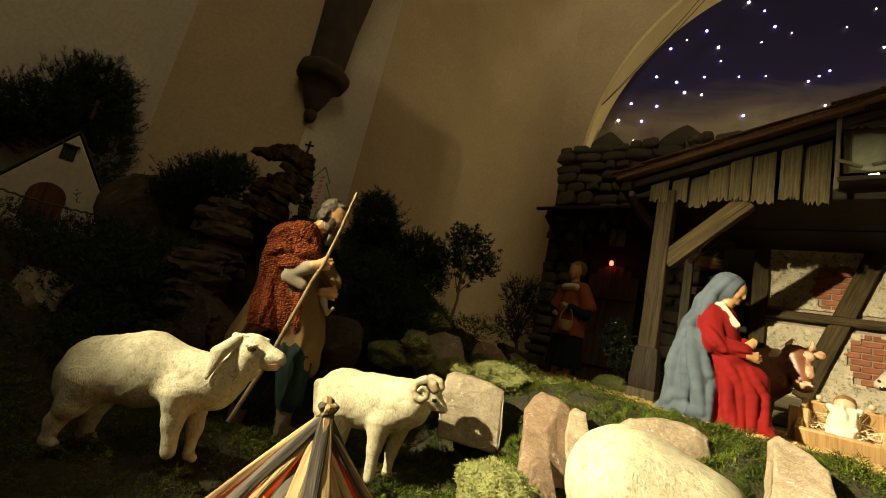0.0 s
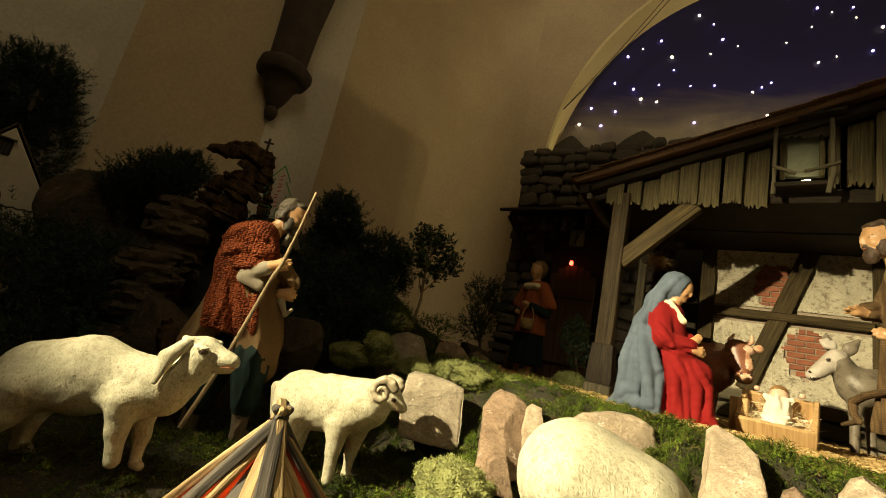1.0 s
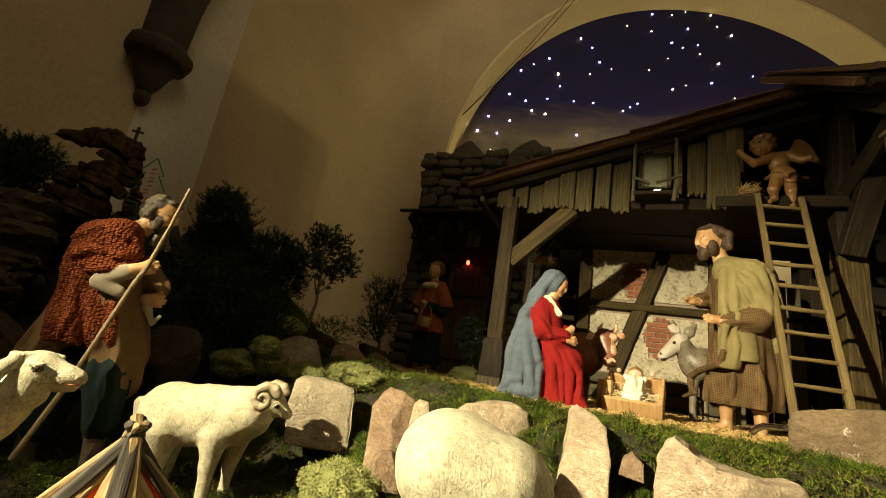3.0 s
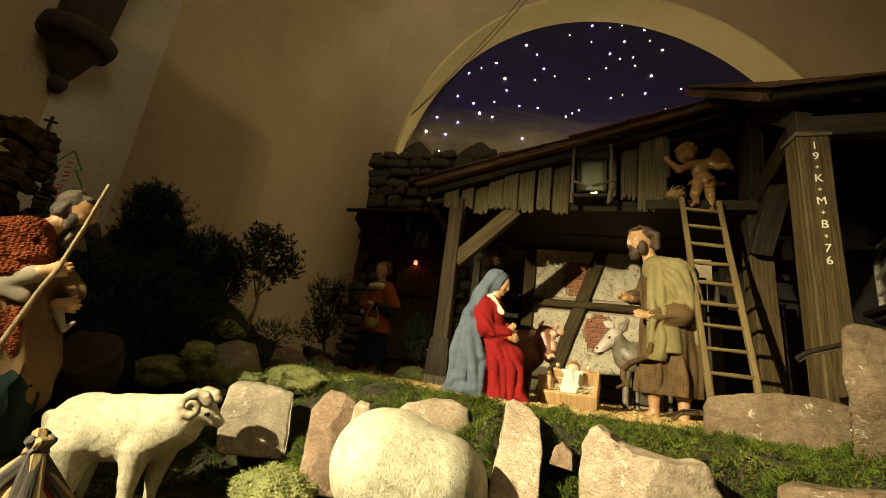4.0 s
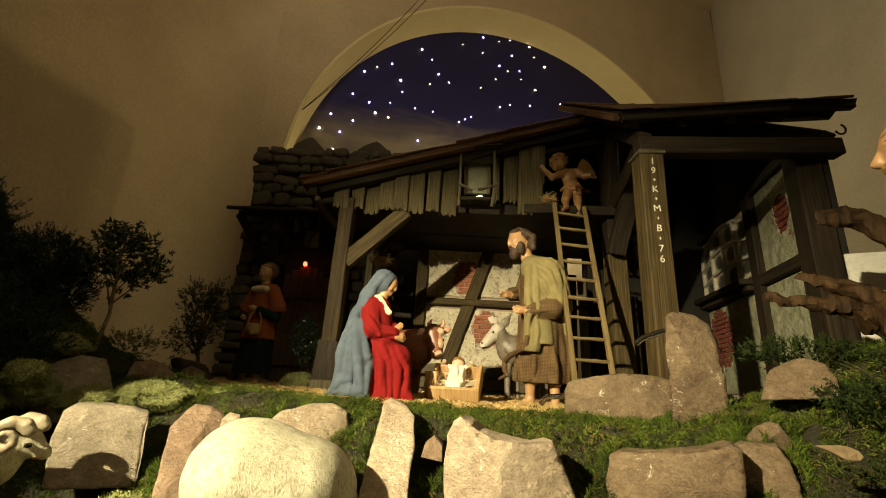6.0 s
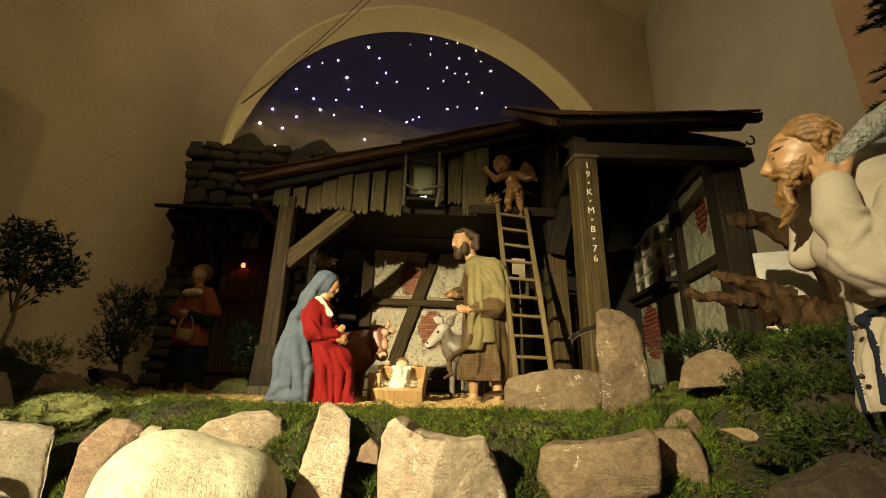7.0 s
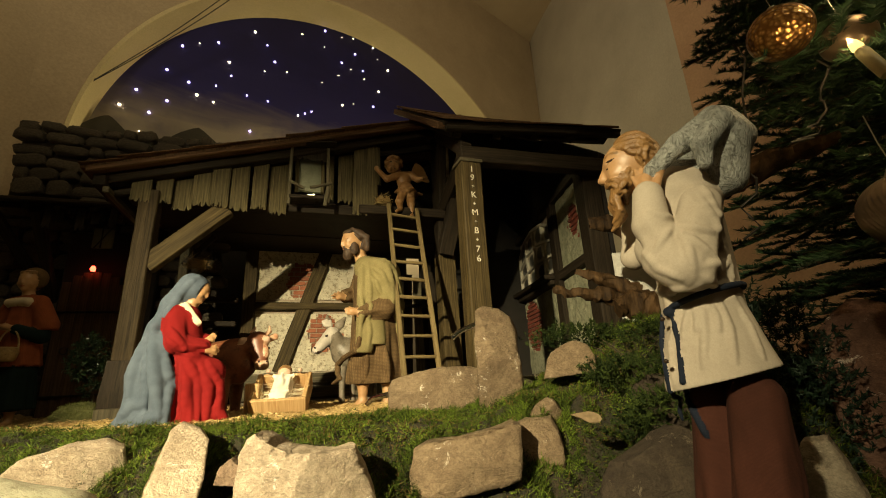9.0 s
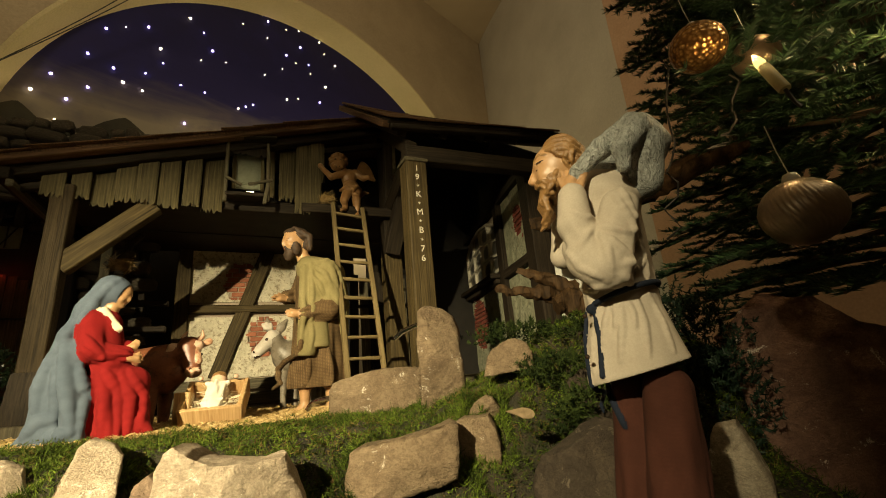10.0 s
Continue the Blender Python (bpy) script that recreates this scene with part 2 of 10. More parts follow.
M["fir"] = blades("fir_needles", (0.020, 0.052, 0.024), (0.095, 0.180, 0.072), 0.45, 0.5)
M["leaf"] = blades("dark_leaves", (0.012, 0.028, 0.010), (0.045, 0.080, 0.030), 0.4, 0.5)
M["bark"] = mottled("bark", (0.05, 0.035, 0.02), (0.12, 0.085, 0.05), 30, 0.9, 0.9, 0.006)
M["bark_pale"] = mottled("pale_bark", (0.16, 0.115, 0.06), (0.28, 0.20, 0.11), 30, 0.85, 0.7, 0.005)
M["iron"] = mottled("dark_iron", (0.03, 0.027, 0.024), (0.07, 0.06, 0.05), 30, 0.5, 0.4, 0.002, metal=0.8)
M["chrome"] = mottled("polished_steel", (0.55, 0.55, 0.55), (0.75, 0.75, 0.74), 20, 0.18, 0.1, 0.001, metal=1.0)
M["wire"] = mottled("dark_wire", (0.02, 0.02, 0.018), (0.045, 0.04, 0.035), 30, 0.6, 0.1)
M["wool"] = fleece("painted_white_wool", (0.41, 0.39, 0.28), (0.55, 0.525, 0.39), (0.20, 0.170, 0.100))
M["horn"] = mottled("painted_horn", (0.20, 0.165, 0.10), (0.44, 0.38, 0.27), 30, 0.5, 0.7, 0.006)
M["skin"] = mottled("painted_skin", (0.42, 0.235, 0.105), (0.53, 0.31, 0.145), 18, 0.42, 0.15, 0.003)
M["skin_pink"] = mottled("painted_pink", (0.62, 0.40, 0.28), (0.70, 0.48, 0.34), 18, 0.5, 0.15, 0.003)
M["hair_brown"] = mottled("carved_brown_hair", (0.030, 0.016, 0.007), (0.085, 0.046, 0.021), 40, 0.65, 1.0, 0.006, 90)
M["hair_fair"] = mottled("carved_fair_hair", (0.185, 0.095, 0.032), (0.36, 0.20, 0.070), 40, 0.42, 1.0, 0.006, 90)
M["hair_grey"] = mottled("carved_grey_hair", (0.035, 0.026, 0.017), (0.11, 0.086, 0.056), 40, 0.7, 1.0, 0.006, 90)
M["eye"] = mottled("painted_eye", (0.02, 0.015, 0.01), (0.05, 0.03, 0.02), 40, 0.2, 0.0)
M["lip"] = mottled("painted_lip", (0.36, 0.11, 0.06), (0.42, 0.15, 0.08), 40, 0.4, 0.0)
M["red_cloth"] = cloth("red_dress", (0.175, 0.006, 0.006), (0.245, 0.010, 0.009))
M["blue_cloth"] = cloth("blue_mantle", (0.072, 0.094, 0.126), (0.110, 0.138, 0.178))
M["white_cloth"] = cloth("cream_scarf", (0.66, 0.56, 0.38), (0.78, 0.68, 0.50))
M["olive_cloth"] = cloth("olive_shawl", (0.215, 0.178, 0.075), (0.30, 0.25, 0.112), 900, tone=0.4)
M["brown_cloth"] = cloth("coarse_brown_robe", (0.105, 0.062, 0.026), (0.19, 0.12, 0.055), 330, bump=0.5, tone=0.6)
M["tan_cloth"] = cloth("tan_robe", (0.115, 0.070, 0.030), (0.17, 0.108, 0.050), 360)
M["rust_cloth"] = knit("rust_knit_poncho", (0.070, 0.015, 0.006), (0.255, 0.064, 0.022))
M["orange_cloth"] = cloth("orange_tunic", (0.24, 0.065, 0.024), (0.32, 0.092, 0.034), 420)
M["teal_cloth"] = cloth("dark_teal_skirt", (0.005, 0.013, 0.013), (0.010, 0.023, 0.021), 420)
M["linen"] = cloth("cream_linen_shirt", (0.46, 0.395, 0.31), (0.535, 0.465, 0.37), 3000, bump=0.2, tone=0.2)
M["trousers"] = cloth("dark_red_trousers", (0.052, 0.018, 0.011), (0.085, 0.029, 0.018), 2200, tone=0.4)
M["grey_linen"] = cloth("grey_linen_sleeve", (0.26, 0.225, 0.165), (0.34, 0.295, 0.225), 1800)
M["cord"] = cloth("dark_blue_cord", (0.008, 0.012, 0.022), (0.018, 0.024, 0.040), 700)
M["ox"] = mottled("painted_brown_hide", (0.165, 0.055, 0.026), (0.27, 0.10, 0.045), 9, 0.4, 0.4, 0.004, c=(0.10, 0.034, 0.018))
M["ox_face"] = mottled("painted_pale_muzzle", (0.52, 0.30, 0.17), (0.64, 0.42, 0.27), 14, 0.45, 0.3, 0.003, c=(0.36, 0.13, 0.06))
M["donkey"] = mottled("painted_grey_hide", (0.165, 0.135, 0.095), (0.27, 0.225, 0.165), 9, 0.45, 0.4, 0.004, c=(0.11, 0.09, 0.06))
M["donkey_face"] = mottled("painted_pale_grey", (0.42, 0.37, 0.30), (0.58, 0.52, 0.44), 14, 0.5, 0.3, 0.003)
M["lamb_grey"] = fleece("painted_grey_fleece", (0.30, 0.31, 0.28), (0.46, 0.47, 0.43), (0.11, 0.11, 0.095), 1.0)
M["gilt"] = mottled("varnished_carved_wood", (0.23, 0.115, 0.040), (0.36, 0.195, 0.075), 22, 0.3, 0.5, 0.004, 70)
M["wicker"] = mottled("wicker", (0.26, 0.165, 0.06), (0.44, 0.31, 0.13), 60, 0.6, 0.9, 0.004, 180)
M["swaddle"] = cloth("white_swaddling", (0.78, 0.72, 0.58), (0.86, 0.81, 0.68))
M["chalk"] = mottled("white_chalk_paint", (0.62, 0.56, 0.44), (0.74, 0.68, 0.56), 60, 0.9, 0.1)
M["shutter"] = mottled("grey_green_shutter", (0.155, 0.165, 0.105), (0.225, 0.235, 0.155), 18, 0.6, 0.4)
M["chapel_wall"] = mottled("chapel_model_render", (0.44, 0.40, 0.32), (0.52, 0.48, 0.39), 7, 0.85, 0.3, 0.004, 60)
M["chapel_door"] = wood("chapel_model_door", (0.05, 0.022, 0.014), (0.13, 0.055, 0.03))
M["win_frame"] = mottled("cream_window_frame", (0.50, 0.46, 0.36), (0.60, 0.56, 0.46), 20, 0.5, 0.2)
# matt black; on the boards behind openings it stands in for shade
M["black"] = mottled("matt_black_and_shade", (0.010, 0.008, 0.006), (0.022, 0.018, 0.013), 8, 0.9, 0.2)
M["hill"] = mottled("painted_dark_hill", (0.018, 0.015, 0.010), (0.046, 0.039, 0.026), 4, 0.8, 0.3)
M["candle"] = mottled("cream_candle_plastic", (0.72, 0.62, 0.32), (0.78, 0.68, 0.38), 20, 0.4, 0.05)
M["flame"] = glow("candle_flame", (1.0, 0.64, 0.20), 1.9)
M["red_lamp"] = glow("red_lantern_light", (1.0, 0.07, 0.03), 9.0)
M["ember"] = glow("ember_light", (1.0, 0.10, 0.02), 3.0)
M["star_cool"] = glow("cool_star_light", (0.62, 0.50, 1.0), 5.0)
M["star_warm"] = glow("warm_star_light", (1.0, 0.82, 0.45), 11.0)
M["white_card"] = mottled("white_painted_board", (0.72, 0.70, 0.62), (0.80, 0.78, 0.70), 8, 0.8, 0.1)


def painted_pane():
    """Cream glass paint with a dark blot in the middle of each pane."""
    n = Nodes("painted_pane")
    c = n.t.nodes.new("ShaderNodeTexCoord")
    s = n.add("ShaderNodeMapping", Location=(-0.5, -0.5, -0.5))
    n.link(c.outputs["Generated"], s.inputs["Vector"])
    flat = n.add("ShaderNodeMapping", Scale=(2.2, 2.2, 0.0))
    n.link(s.outputs["Vector"], flat.inputs["Vector"])
    g = n.t.nodes.new("ShaderNodeTexGradient")
    g.gradient_type = "SPHERICAL"
    n.link(flat.outputs["Vector"], g.inputs["Vector"])
    f = n.math("ADD", g.outputs["Fac"], n.math("MULTIPLY", n.math("SUBTRACT", n.noise(n.coord(), 60, 4), 0.5), 0.35))
    return n.done(n.ramp(f, (0.10, (0.55, 0.50, 0.38)), (0.36, (0.06, 0.058, 0.05))), 0.3)


def night_sky():
    """The painted night sky of the lunette: deep blue, paler and greyer towards the painted horizon."""
    n = Nodes("painted_night_sky")
    v = n.coord()
    sep = n.t.nodes.new("ShaderNodeSeparateXYZ")
    n.link(v, sep.inputs["Vector"])
    streak = n.noise(n.coord("Object", (0.5, 1, 2.2)), 1.6, 6, 0.6, 0.8)
    h = n.math("ADD", sep.outputs["Z"], n.math("MULTIPLY", n.math("SUBTRACT", streak, 0.5), 0.7))
    h = n.math("SUBTRACT", h, n.math("MULTIPLY", sep.outputs["X"], 0.16))
    h = n.math("DIVIDE", n.math("SUBTRACT", h, 2.1), 2.4)
    col = n.ramp(h, (0.20, (0.27, 0.23, 0.19)), (0.29, (0.12, 0.10, 0.13)), (0.40, (0.014, 0.011, 0.10)), (0.62, (0.006, 0.004, 0.075)), (1.0, (0.004, 0.003, 0.055)))
    col = n.mix(n.ramp(n.noise(v, 3.0, 5), (0.5, (0, 0, 0)), (0.8, (0.5, 0.5, 0.5))), col, (0.012, 0.009, 0.12))
    n.bump(n.noise(v, 40, 3), 0.1, 0.004)
    return n.done(col, 0.75)


def bauble_gold():
    n = Nodes("crackled_gold_glass")
    v = n.add("ShaderNodeTexVoronoi", Scale=110.0)
    n.link(n.coord(), v.inputs["Vector"])
    n.bump(v.outputs["Distance"], 0.9, 0.004)
    return n.done(n.ramp(v.outputs["Distance"], (0.1, (0.75, 0.46, 0.16)), (0.6, (0.30, 0.15, 0.05))), 0.28, 0.9)


M["pane"] = painted_pane()
M["sky"] = night_sky()
M["gold"] = bauble_gold()
M["bronze"] = mottled("satin_bronze_glass", (0.27, 0.20, 0.135), (0.35, 0.26, 0.175), 12, 0.36, 0.1, 0.001, metal=0.6)
M["glitter"] = mottled("silver_glitter", (0.65, 0.62, 0.55), (0.8, 0.78, 0.7), 60, 0.3, 0.5, metal=0.7)

# ---- builders ----
PLACE = {}


def thing(name, at, label, category, group="", kind="", turn=0.0):
    """An empty at the base of a thing, to which its parts belong."""
    ob = new(name)
    ob.empty_display_size = 0.05
    ob.matrix_basis = pose(*at, 0, 0, turn)
    PLACE[ob.name] = ob.matrix_basis.copy()
    return tagged(ob, label, category, group, kind)


def mesh_of(bm, name, smooth=None):
    me = bpy.data.meshes.new(name)
    bm.to_mesh(me)
    bm.free()
    if smooth is not None:
        me.shade_smooth()
        if smooth < 180:
            me.set_sharp_from_angle(angle=radians(smooth))
    return me


def put(name, me, mats, parent=None, label="", at=None):
    """Links a mesh as an object at a world pose, under a thing or a part."""
    ob = new(name, me)
    if mats is not None:
        for m in mats if isinstance(mats, (list, tuple)) else [mats]:
            me.materials.append(M[m])
    w = at.copy() if at is not None else Matrix.Identity(4)
    PLACE[ob.name] = w
    if parent is not None:
        ob.parent = parent
        ob.matrix_parent_inverse = PLACE[parent.name].inverted()
    ob.matrix_basis = w
    if label:
        tagged(ob, label)
    return ob


def part(name, bm, material, parent, label="", at=None, smooth=40):
    return put(name, mesh_of(bm, name, smooth), material, parent, label, at)


def single(name, me, mats, at, label, category, group="", kind=""):
    """A thing that is one mesh."""
    return tagged(put(name, me, mats, None, "", at), label, category, group, kind)


def box_bm(x0, x1, y0, y1, z0, z1, bevel=0.003, seg=1):
    bm = bmesh.new()
    bmesh.ops.create_cube(bm, size=1.0)
    for v in bm.verts:
        v.co = Vector((x0 + (v.co.x + 0.5) * (x1 - x0), y0 + (v.co.y + 0.5) * (y1 - y0), z0 + (v.co.z + 0.5) * (z1 - z0)))
    if bevel:
        bmesh.ops.bevel(bm, geom=list(bm.edges), offset=bevel, segments=seg, affect="EDGES")
    return bm


def frame_between(a, b, side=(0, -1, 0)):
    """A pose at a, whose z runs to b and whose y is near side."""
    a, b = Vector(a), Vector(b)
    z = (b - a).normalized()
    x = Vector(side).cross(z).normalized()
    y = z.cross(x)
    return Matrix(((x.x, y.x, z.x, a.x), (x.y, y.y, z.y, a.y), (x.z, y.z, z.z, a.z), (0, 0, 0, 1))), (b - a).length


def beam(name, a, b, w, d, material, parent, label="", side=(0, -1, 0), taper=1.0, rough=0.0015, bevel=0.004):
    """A hewn timber from a to b, w wide and d deep, a little uneven."""
    m, length = frame_between(a, b, side)
    bm = box_bm(-w / 2, w / 2, -d / 2, d / 2, 0, length, 0)
    bmesh.ops.subdivide_edges(bm, edges=[e for e in bm.edges if abs(e.verts[0].co.z - e.verts[1].co.z) > 1e-5], cuts=3)
    rng = random.Random(name + str(tuple(round(c, 3) for c in a)))
    for v in bm.verts:
        k = 1 + (taper - 1) * v.co.z / length
        v.co.x, v.co.y = v.co.x * k + rng.uniform(-rough, rough), v.co.y * k + rng.uniform(-rough, rough)
    bmesh.ops.bevel(bm, geom=[e for e in bm.edges if e.calc_face_angle(0) > 0.5], offset=min(bevel, w / 5, d / 5), segments=1, affect="EDGES")
    return part(name, bm, material, parent, label, m, 30)


def tube_bm(points, radii, n=8, closed_ends=True):
    """A round tube along points."""
    bm = bmesh.new()
    rings = []
    pts = [Vector(p) for p in points]
    up = Vector((0.13, 0.21, 0.97))
    for i, p in enumerate(pts):
        t = (pts[min(i + 1, len(pts) - 1)] - pts[max(i - 1, 0)]).normalized()
        x = t.cross(up)
        x = x.normalized() if x.length > 1e-3 else t.orthogonal().normalized()
        y = t.cross(x)
        r = radii[i] if isinstance(radii, (list, tuple)) else radii
        rings.append([bm.verts.new(p + r * (math.cos(2 * math.pi * k / n) * x + math.sin(2 * math.pi * k / n) * y)) for k in range(n)])
    for a, b in zip(rings, rings[1:]):
        for k in range(n):
            bm.faces.new((a[k], a[(k + 1) % n], b[(k + 1) % n], b[k]))
    if closed_ends:
        bm.faces.new(rings[0][::-1])
        bm.faces.new(rings[-1])
    bmesh.ops.recalc_face_normals(bm, faces=bm.faces)
    return bm


def lathe_bm(profile, n=24):
    """A turned solid from (radius, height) pairs."""
    bm = bmesh.new()
    rings = [[bm.verts.new((r * math.cos(2 * math.pi * k / n), r * math.sin(2 * math.pi * k / n), z)) for k in range(n)] for r, z in profile]
    for a, b in zip(rings, rings[1:]):
        for k in range(n):
            bm.faces.new((a[k], a[(k + 1) % n], b[(k + 1) % n], b[k]))
    bm.faces.new(rings[0][::-1])
    bm.faces.new(rings[-1])
    bmesh.ops.remove_doubles(bm, verts=bm.verts, dist=1e-6)
    bmesh.ops.recalc_face_normals(bm, faces=bm.faces)
    return bm


def quick_mesh(name, verts, faces):
    """A mesh from arrays: verts (n, 3), faces (m, 3 or 4)."""
    me = bpy.data.meshes.new(name)
    k = faces.shape[1]
    me.vertices.add(len(verts))
    me.vertices.foreach_set("co", np.asarray(verts, np.float32).ravel())
    me.loops.add(faces.size)
    me.loops.foreach_set("vertex_index", np.asarray(faces, np.int32).ravel())
    me.polygons.add(len(faces))
    me.polygons.foreach_set("loop_start", np.arange(0, faces.size, k, dtype=np.int32))
    me.update(calc_edges=True)
    me.validate()
    return me


def smooth_step(a, b, x):
    t = np.clip((x - a) / (b - a), 0, 1)
    return t * t * (3 - 2 * t)

# ---- the church round the crib ----


def wall(name, way, z0, z1, material, thick=0.25, label="", cat="wall"):
    """A wall whose seen face runs along the plan points of way; the thickness lies to the left of it."""
    pts = [Vector((*p, 0)) for p in way]
    cols = []
    for p, q in zip(pts, pts[1:]):
        n = max(1, int((q - p).length / 0.12))
        cols += [p + (q - p) * (k / n) for k in range(n)]
    cols.append(pts[-1])
    nz = int((z1 - z0) / 0.12)
    bm = bmesh.new()
    seen, hid = [], []
    for i, p in enumerate(cols):
        d = (cols[min(i + 1, len(cols) - 1)] - cols[max(i - 1, 0)]).normalized()
        n = Vector((-d.y, d.x, 0))
        col = []
        for k in range(nz + 1):
            z = z0 + k / nz * (z1 - z0)
            o = 0.006 * noise.noise((p.x * 1.7, p.y * 1.7, z * 1.7)) + 0.002 * noise.noise((p.x * 7, p.y * 7, z * 7))
            col.append(bm.verts.new(p + n * (o if 0 < i < len(cols) - 1 else 0) + Vector((0, 0, z))))
        seen.append(col)
        hid.append([bm.verts.new(p + n * thick + Vector((0, 0, z))) for z in (z0, z1)])
    for i in range(len(cols) - 1):
        for k in range(nz):
            bm.faces.new((seen[i][k], seen[i + 1][k], seen[i + 1][k + 1], seen[i][k + 1]))
        bm.faces.new((hid[i][0], hid[i][1], hid[i + 1][1], hid[i + 1][0]))
        bm.faces.new((seen[i][0], hid[i][0], hid[i + 1][0], seen[i + 1][0]))
        bm.faces.new((seen[i][-1], seen[i + 1][-1], hid[i + 1][1], hid[i][1]))
    for i in (0, -1):
        bm.faces.new(seen[i] + [hid[i][1], hid[i][0]])
    bmesh.ops.recalc_face_normals(bm, faces=bm.faces)
    return single(name, mesh_of(bm, name, 50), material, Matrix.Identity(4), label, cat, kind="structure")


def bend(a, c, b, n=16):
    """Plan points of a curve from a to b that is drawn towards c."""
    a, b, c = Vector(a), Vector(b), Vector(c)
    return [tuple(a * (1 - t) ** 2 + c * (2 * t * (1 - t)) + b * t * t) for t in (k / n for k in range(n + 1))]


TOP = 6.2
LOW = -0.95
LUN_P, LUN_D = Vector((0, 4.4, 0)), Vector((0.9291, 0.3697, 0))
LUN_N = Vector((-LUN_D.y, LUN_D.x, 0))
LUN_C, LUN_Z, LUN_R, LUN_RO, LUN_F = 1.12, 1.79, 2.76, 2.82, -0.36
LUN_M = Matrix(((LUN_D.x, LUN_N.x, 0, LUN_P.x), (LUN_D.y, LUN_N.y, 0, LUN_P.y), (0, 0, 1, 0), (0, 0, 0, 1)))


def on_lunette(s, depth, z):
    return LUN_P + LUN_D * s + LUN_N * depth + Vector((0, 0, z))


def arch_points(r, n=64):
    """From the left foot over the top to the right foot of the arch."""
    legs = [(LUN_C - r, LUN_Z - 0.5 * k) for k in (5, 4, 3, 2, 1)]
    bow = [(LUN_C - r * math.cos(math.pi * k / n), LUN_Z + r * math.sin(math.pi * k / n)) for k in range(n + 1)]
    return legs + bow + [(2 * LUN_C - x, z) for x, z in reversed(legs)]


def lunette():
    # the wall face with the arched opening cut through it
    bm = bmesh.new()
    inner = arch_points(LUN_RO)
    outer = []
    left, right = LUN_C - 3.05, LUN_C + 3.3
    for x, z in inner:
        ang = math.atan2(z - LUN_Z, x - LUN_C)
        if z < LUN_Z:
            outer.append((left if x < LUN_C else right, z))
        else:
            reach = min(((right if math.cos(ang) > 0 else left) - LUN_C) / (math.cos(ang) or 1e-6), (TOP - LUN_Z) / max(math.sin(ang), 1e-6))
            outer.append((LUN_C + reach * math.cos(ang), LUN_Z + reach * math.sin(ang)))
    front = [[bm.verts.new((x, LUN_F, z)) for x, z in loop] for loop in (inner, outer)]
    for k in range(len(inner) - 1):
        bm.faces.new((front[0][k], front[0][k + 1], front[1][k + 1], front[1][k]))
    r = bmesh.ops.extrude_face_region(bm, geom=list(bm.faces))
    for v in r["geom"]:
        if isinstance(v, bmesh.types.BMVert):
            v.co.y += 0.04
    bmesh.ops.recalc_face_normals(bm, faces=bm.faces)
    single("wall_lunette", mesh_of(bm, "wall_lunette", 35), "plaster", LUN_M, "brownish plaster wall round the arched recess", "wall", kind="structure")
    # the splayed reveal of the arch; part of its yellow light is in the plaster colour
    bm = bmesh.new()
    prof = ((LUN_RO + 0.05, LUN_F + 0.03), (LUN_RO + 0.012, LUN_F - 0.004), (LUN_RO - 0.012, LUN_F + 0.004), (LUN_R + 0.02, -0.02), (LUN_R, 0.0), (LUN_R, 0.05), (LUN_RO + 0.05, 0.05))
    loops = []
    for rad, dep in prof:
        loops.append([bm.verts.new((x, dep, z)) for x, z in arch_points(rad)])
    for a, b in zip(loops, loops[1:] + loops[:1]):
        for k in range(len(a) - 1):
            bm.faces.new((a[k], a[k + 1], b[k + 1], b[k]))
    bmesh.ops.recalc_face_normals(bm, faces=bm.faces)
    single("arch_reveal", mesh_of(bm, "arch_reveal", 50), "arch", LUN_M, "splayed plaster reveal of a round arch, yellow light put into its colour", "arch", kind="structure")
    # the painted back of the recess
    bm = bmesh.new()
    pts = arch_points(LUN_R + 0.02)
    bm.faces.new([bm.verts.new((x, 0.004, z)) for x, z in pts])
    r = bmesh.ops.extrude_face_region(bm, geom=list(bm.faces))
    for v in r["geom"]:
        if isinstance(v, bmesh.types.BMVert):
            v.co.y += 0.08
    bmesh.ops.recalc_face_normals(bm, faces=bm.faces)
    single("painted_sky_board", mesh_of(bm, "painted_sky_board"), "sky", LUN_M, "night sky painted deep blue with a pale horizon", "painted backdrop", kind="structure")


lunette()

# corners of the side walls in plan
P_FAR, P_STEP2, P_STEP1, P_COVE, P_EDGE = (-3.1, -0.9), (-2.72, 0.55), (-2.665, 0.63), (-2.16, 1.195), (-2.115, 1.575)
P_LUN_L = tuple(on_lunette(LUN_C - 3.05, LUN_F, 0).xy)
P_LUN_R = tuple(on_lunette(LUN_C + 3.3, LUN_F, 0).xy)
P_COR = (3.95, 2.68)
wall("wall_west_far", [P_FAR, P_STEP2], LOW, TOP, "plaster_grey", label="dim grey plaster wall")
wall("wall_west_step", [P_STEP2, P_STEP1], LOW, TOP, "plaster_grey", 0.2, "narrow return of the plaster wall")
wall("wall_west", [P_STEP1, P_COVE], LOW, TOP, "plaster", label="brownish plaster wall below the vault rib")
# the pier faces the lamp; that light is put into the paler plaster
wall("wall_pier", [P_COVE, P_EDGE], LOW, TOP, "plaster_grey", 0.2, "plaster pier, its brighter light put into pale grey plaster")
wall("wall_niche_left", bend(P_EDGE, (-2.30, 3.05), P_LUN_L), LOW, TOP, "plaster", 0.3, "brownish plaster side wall of the niche")
# the cooler light on this wall is put into the grey plaster
wall("wall_niche_right", bend(P_LUN_R, (4.1, 5.2), P_COR), LOW, TOP, "plaster_grey", 0.3, "side wall of the niche, cooler light put into its grey plaster")
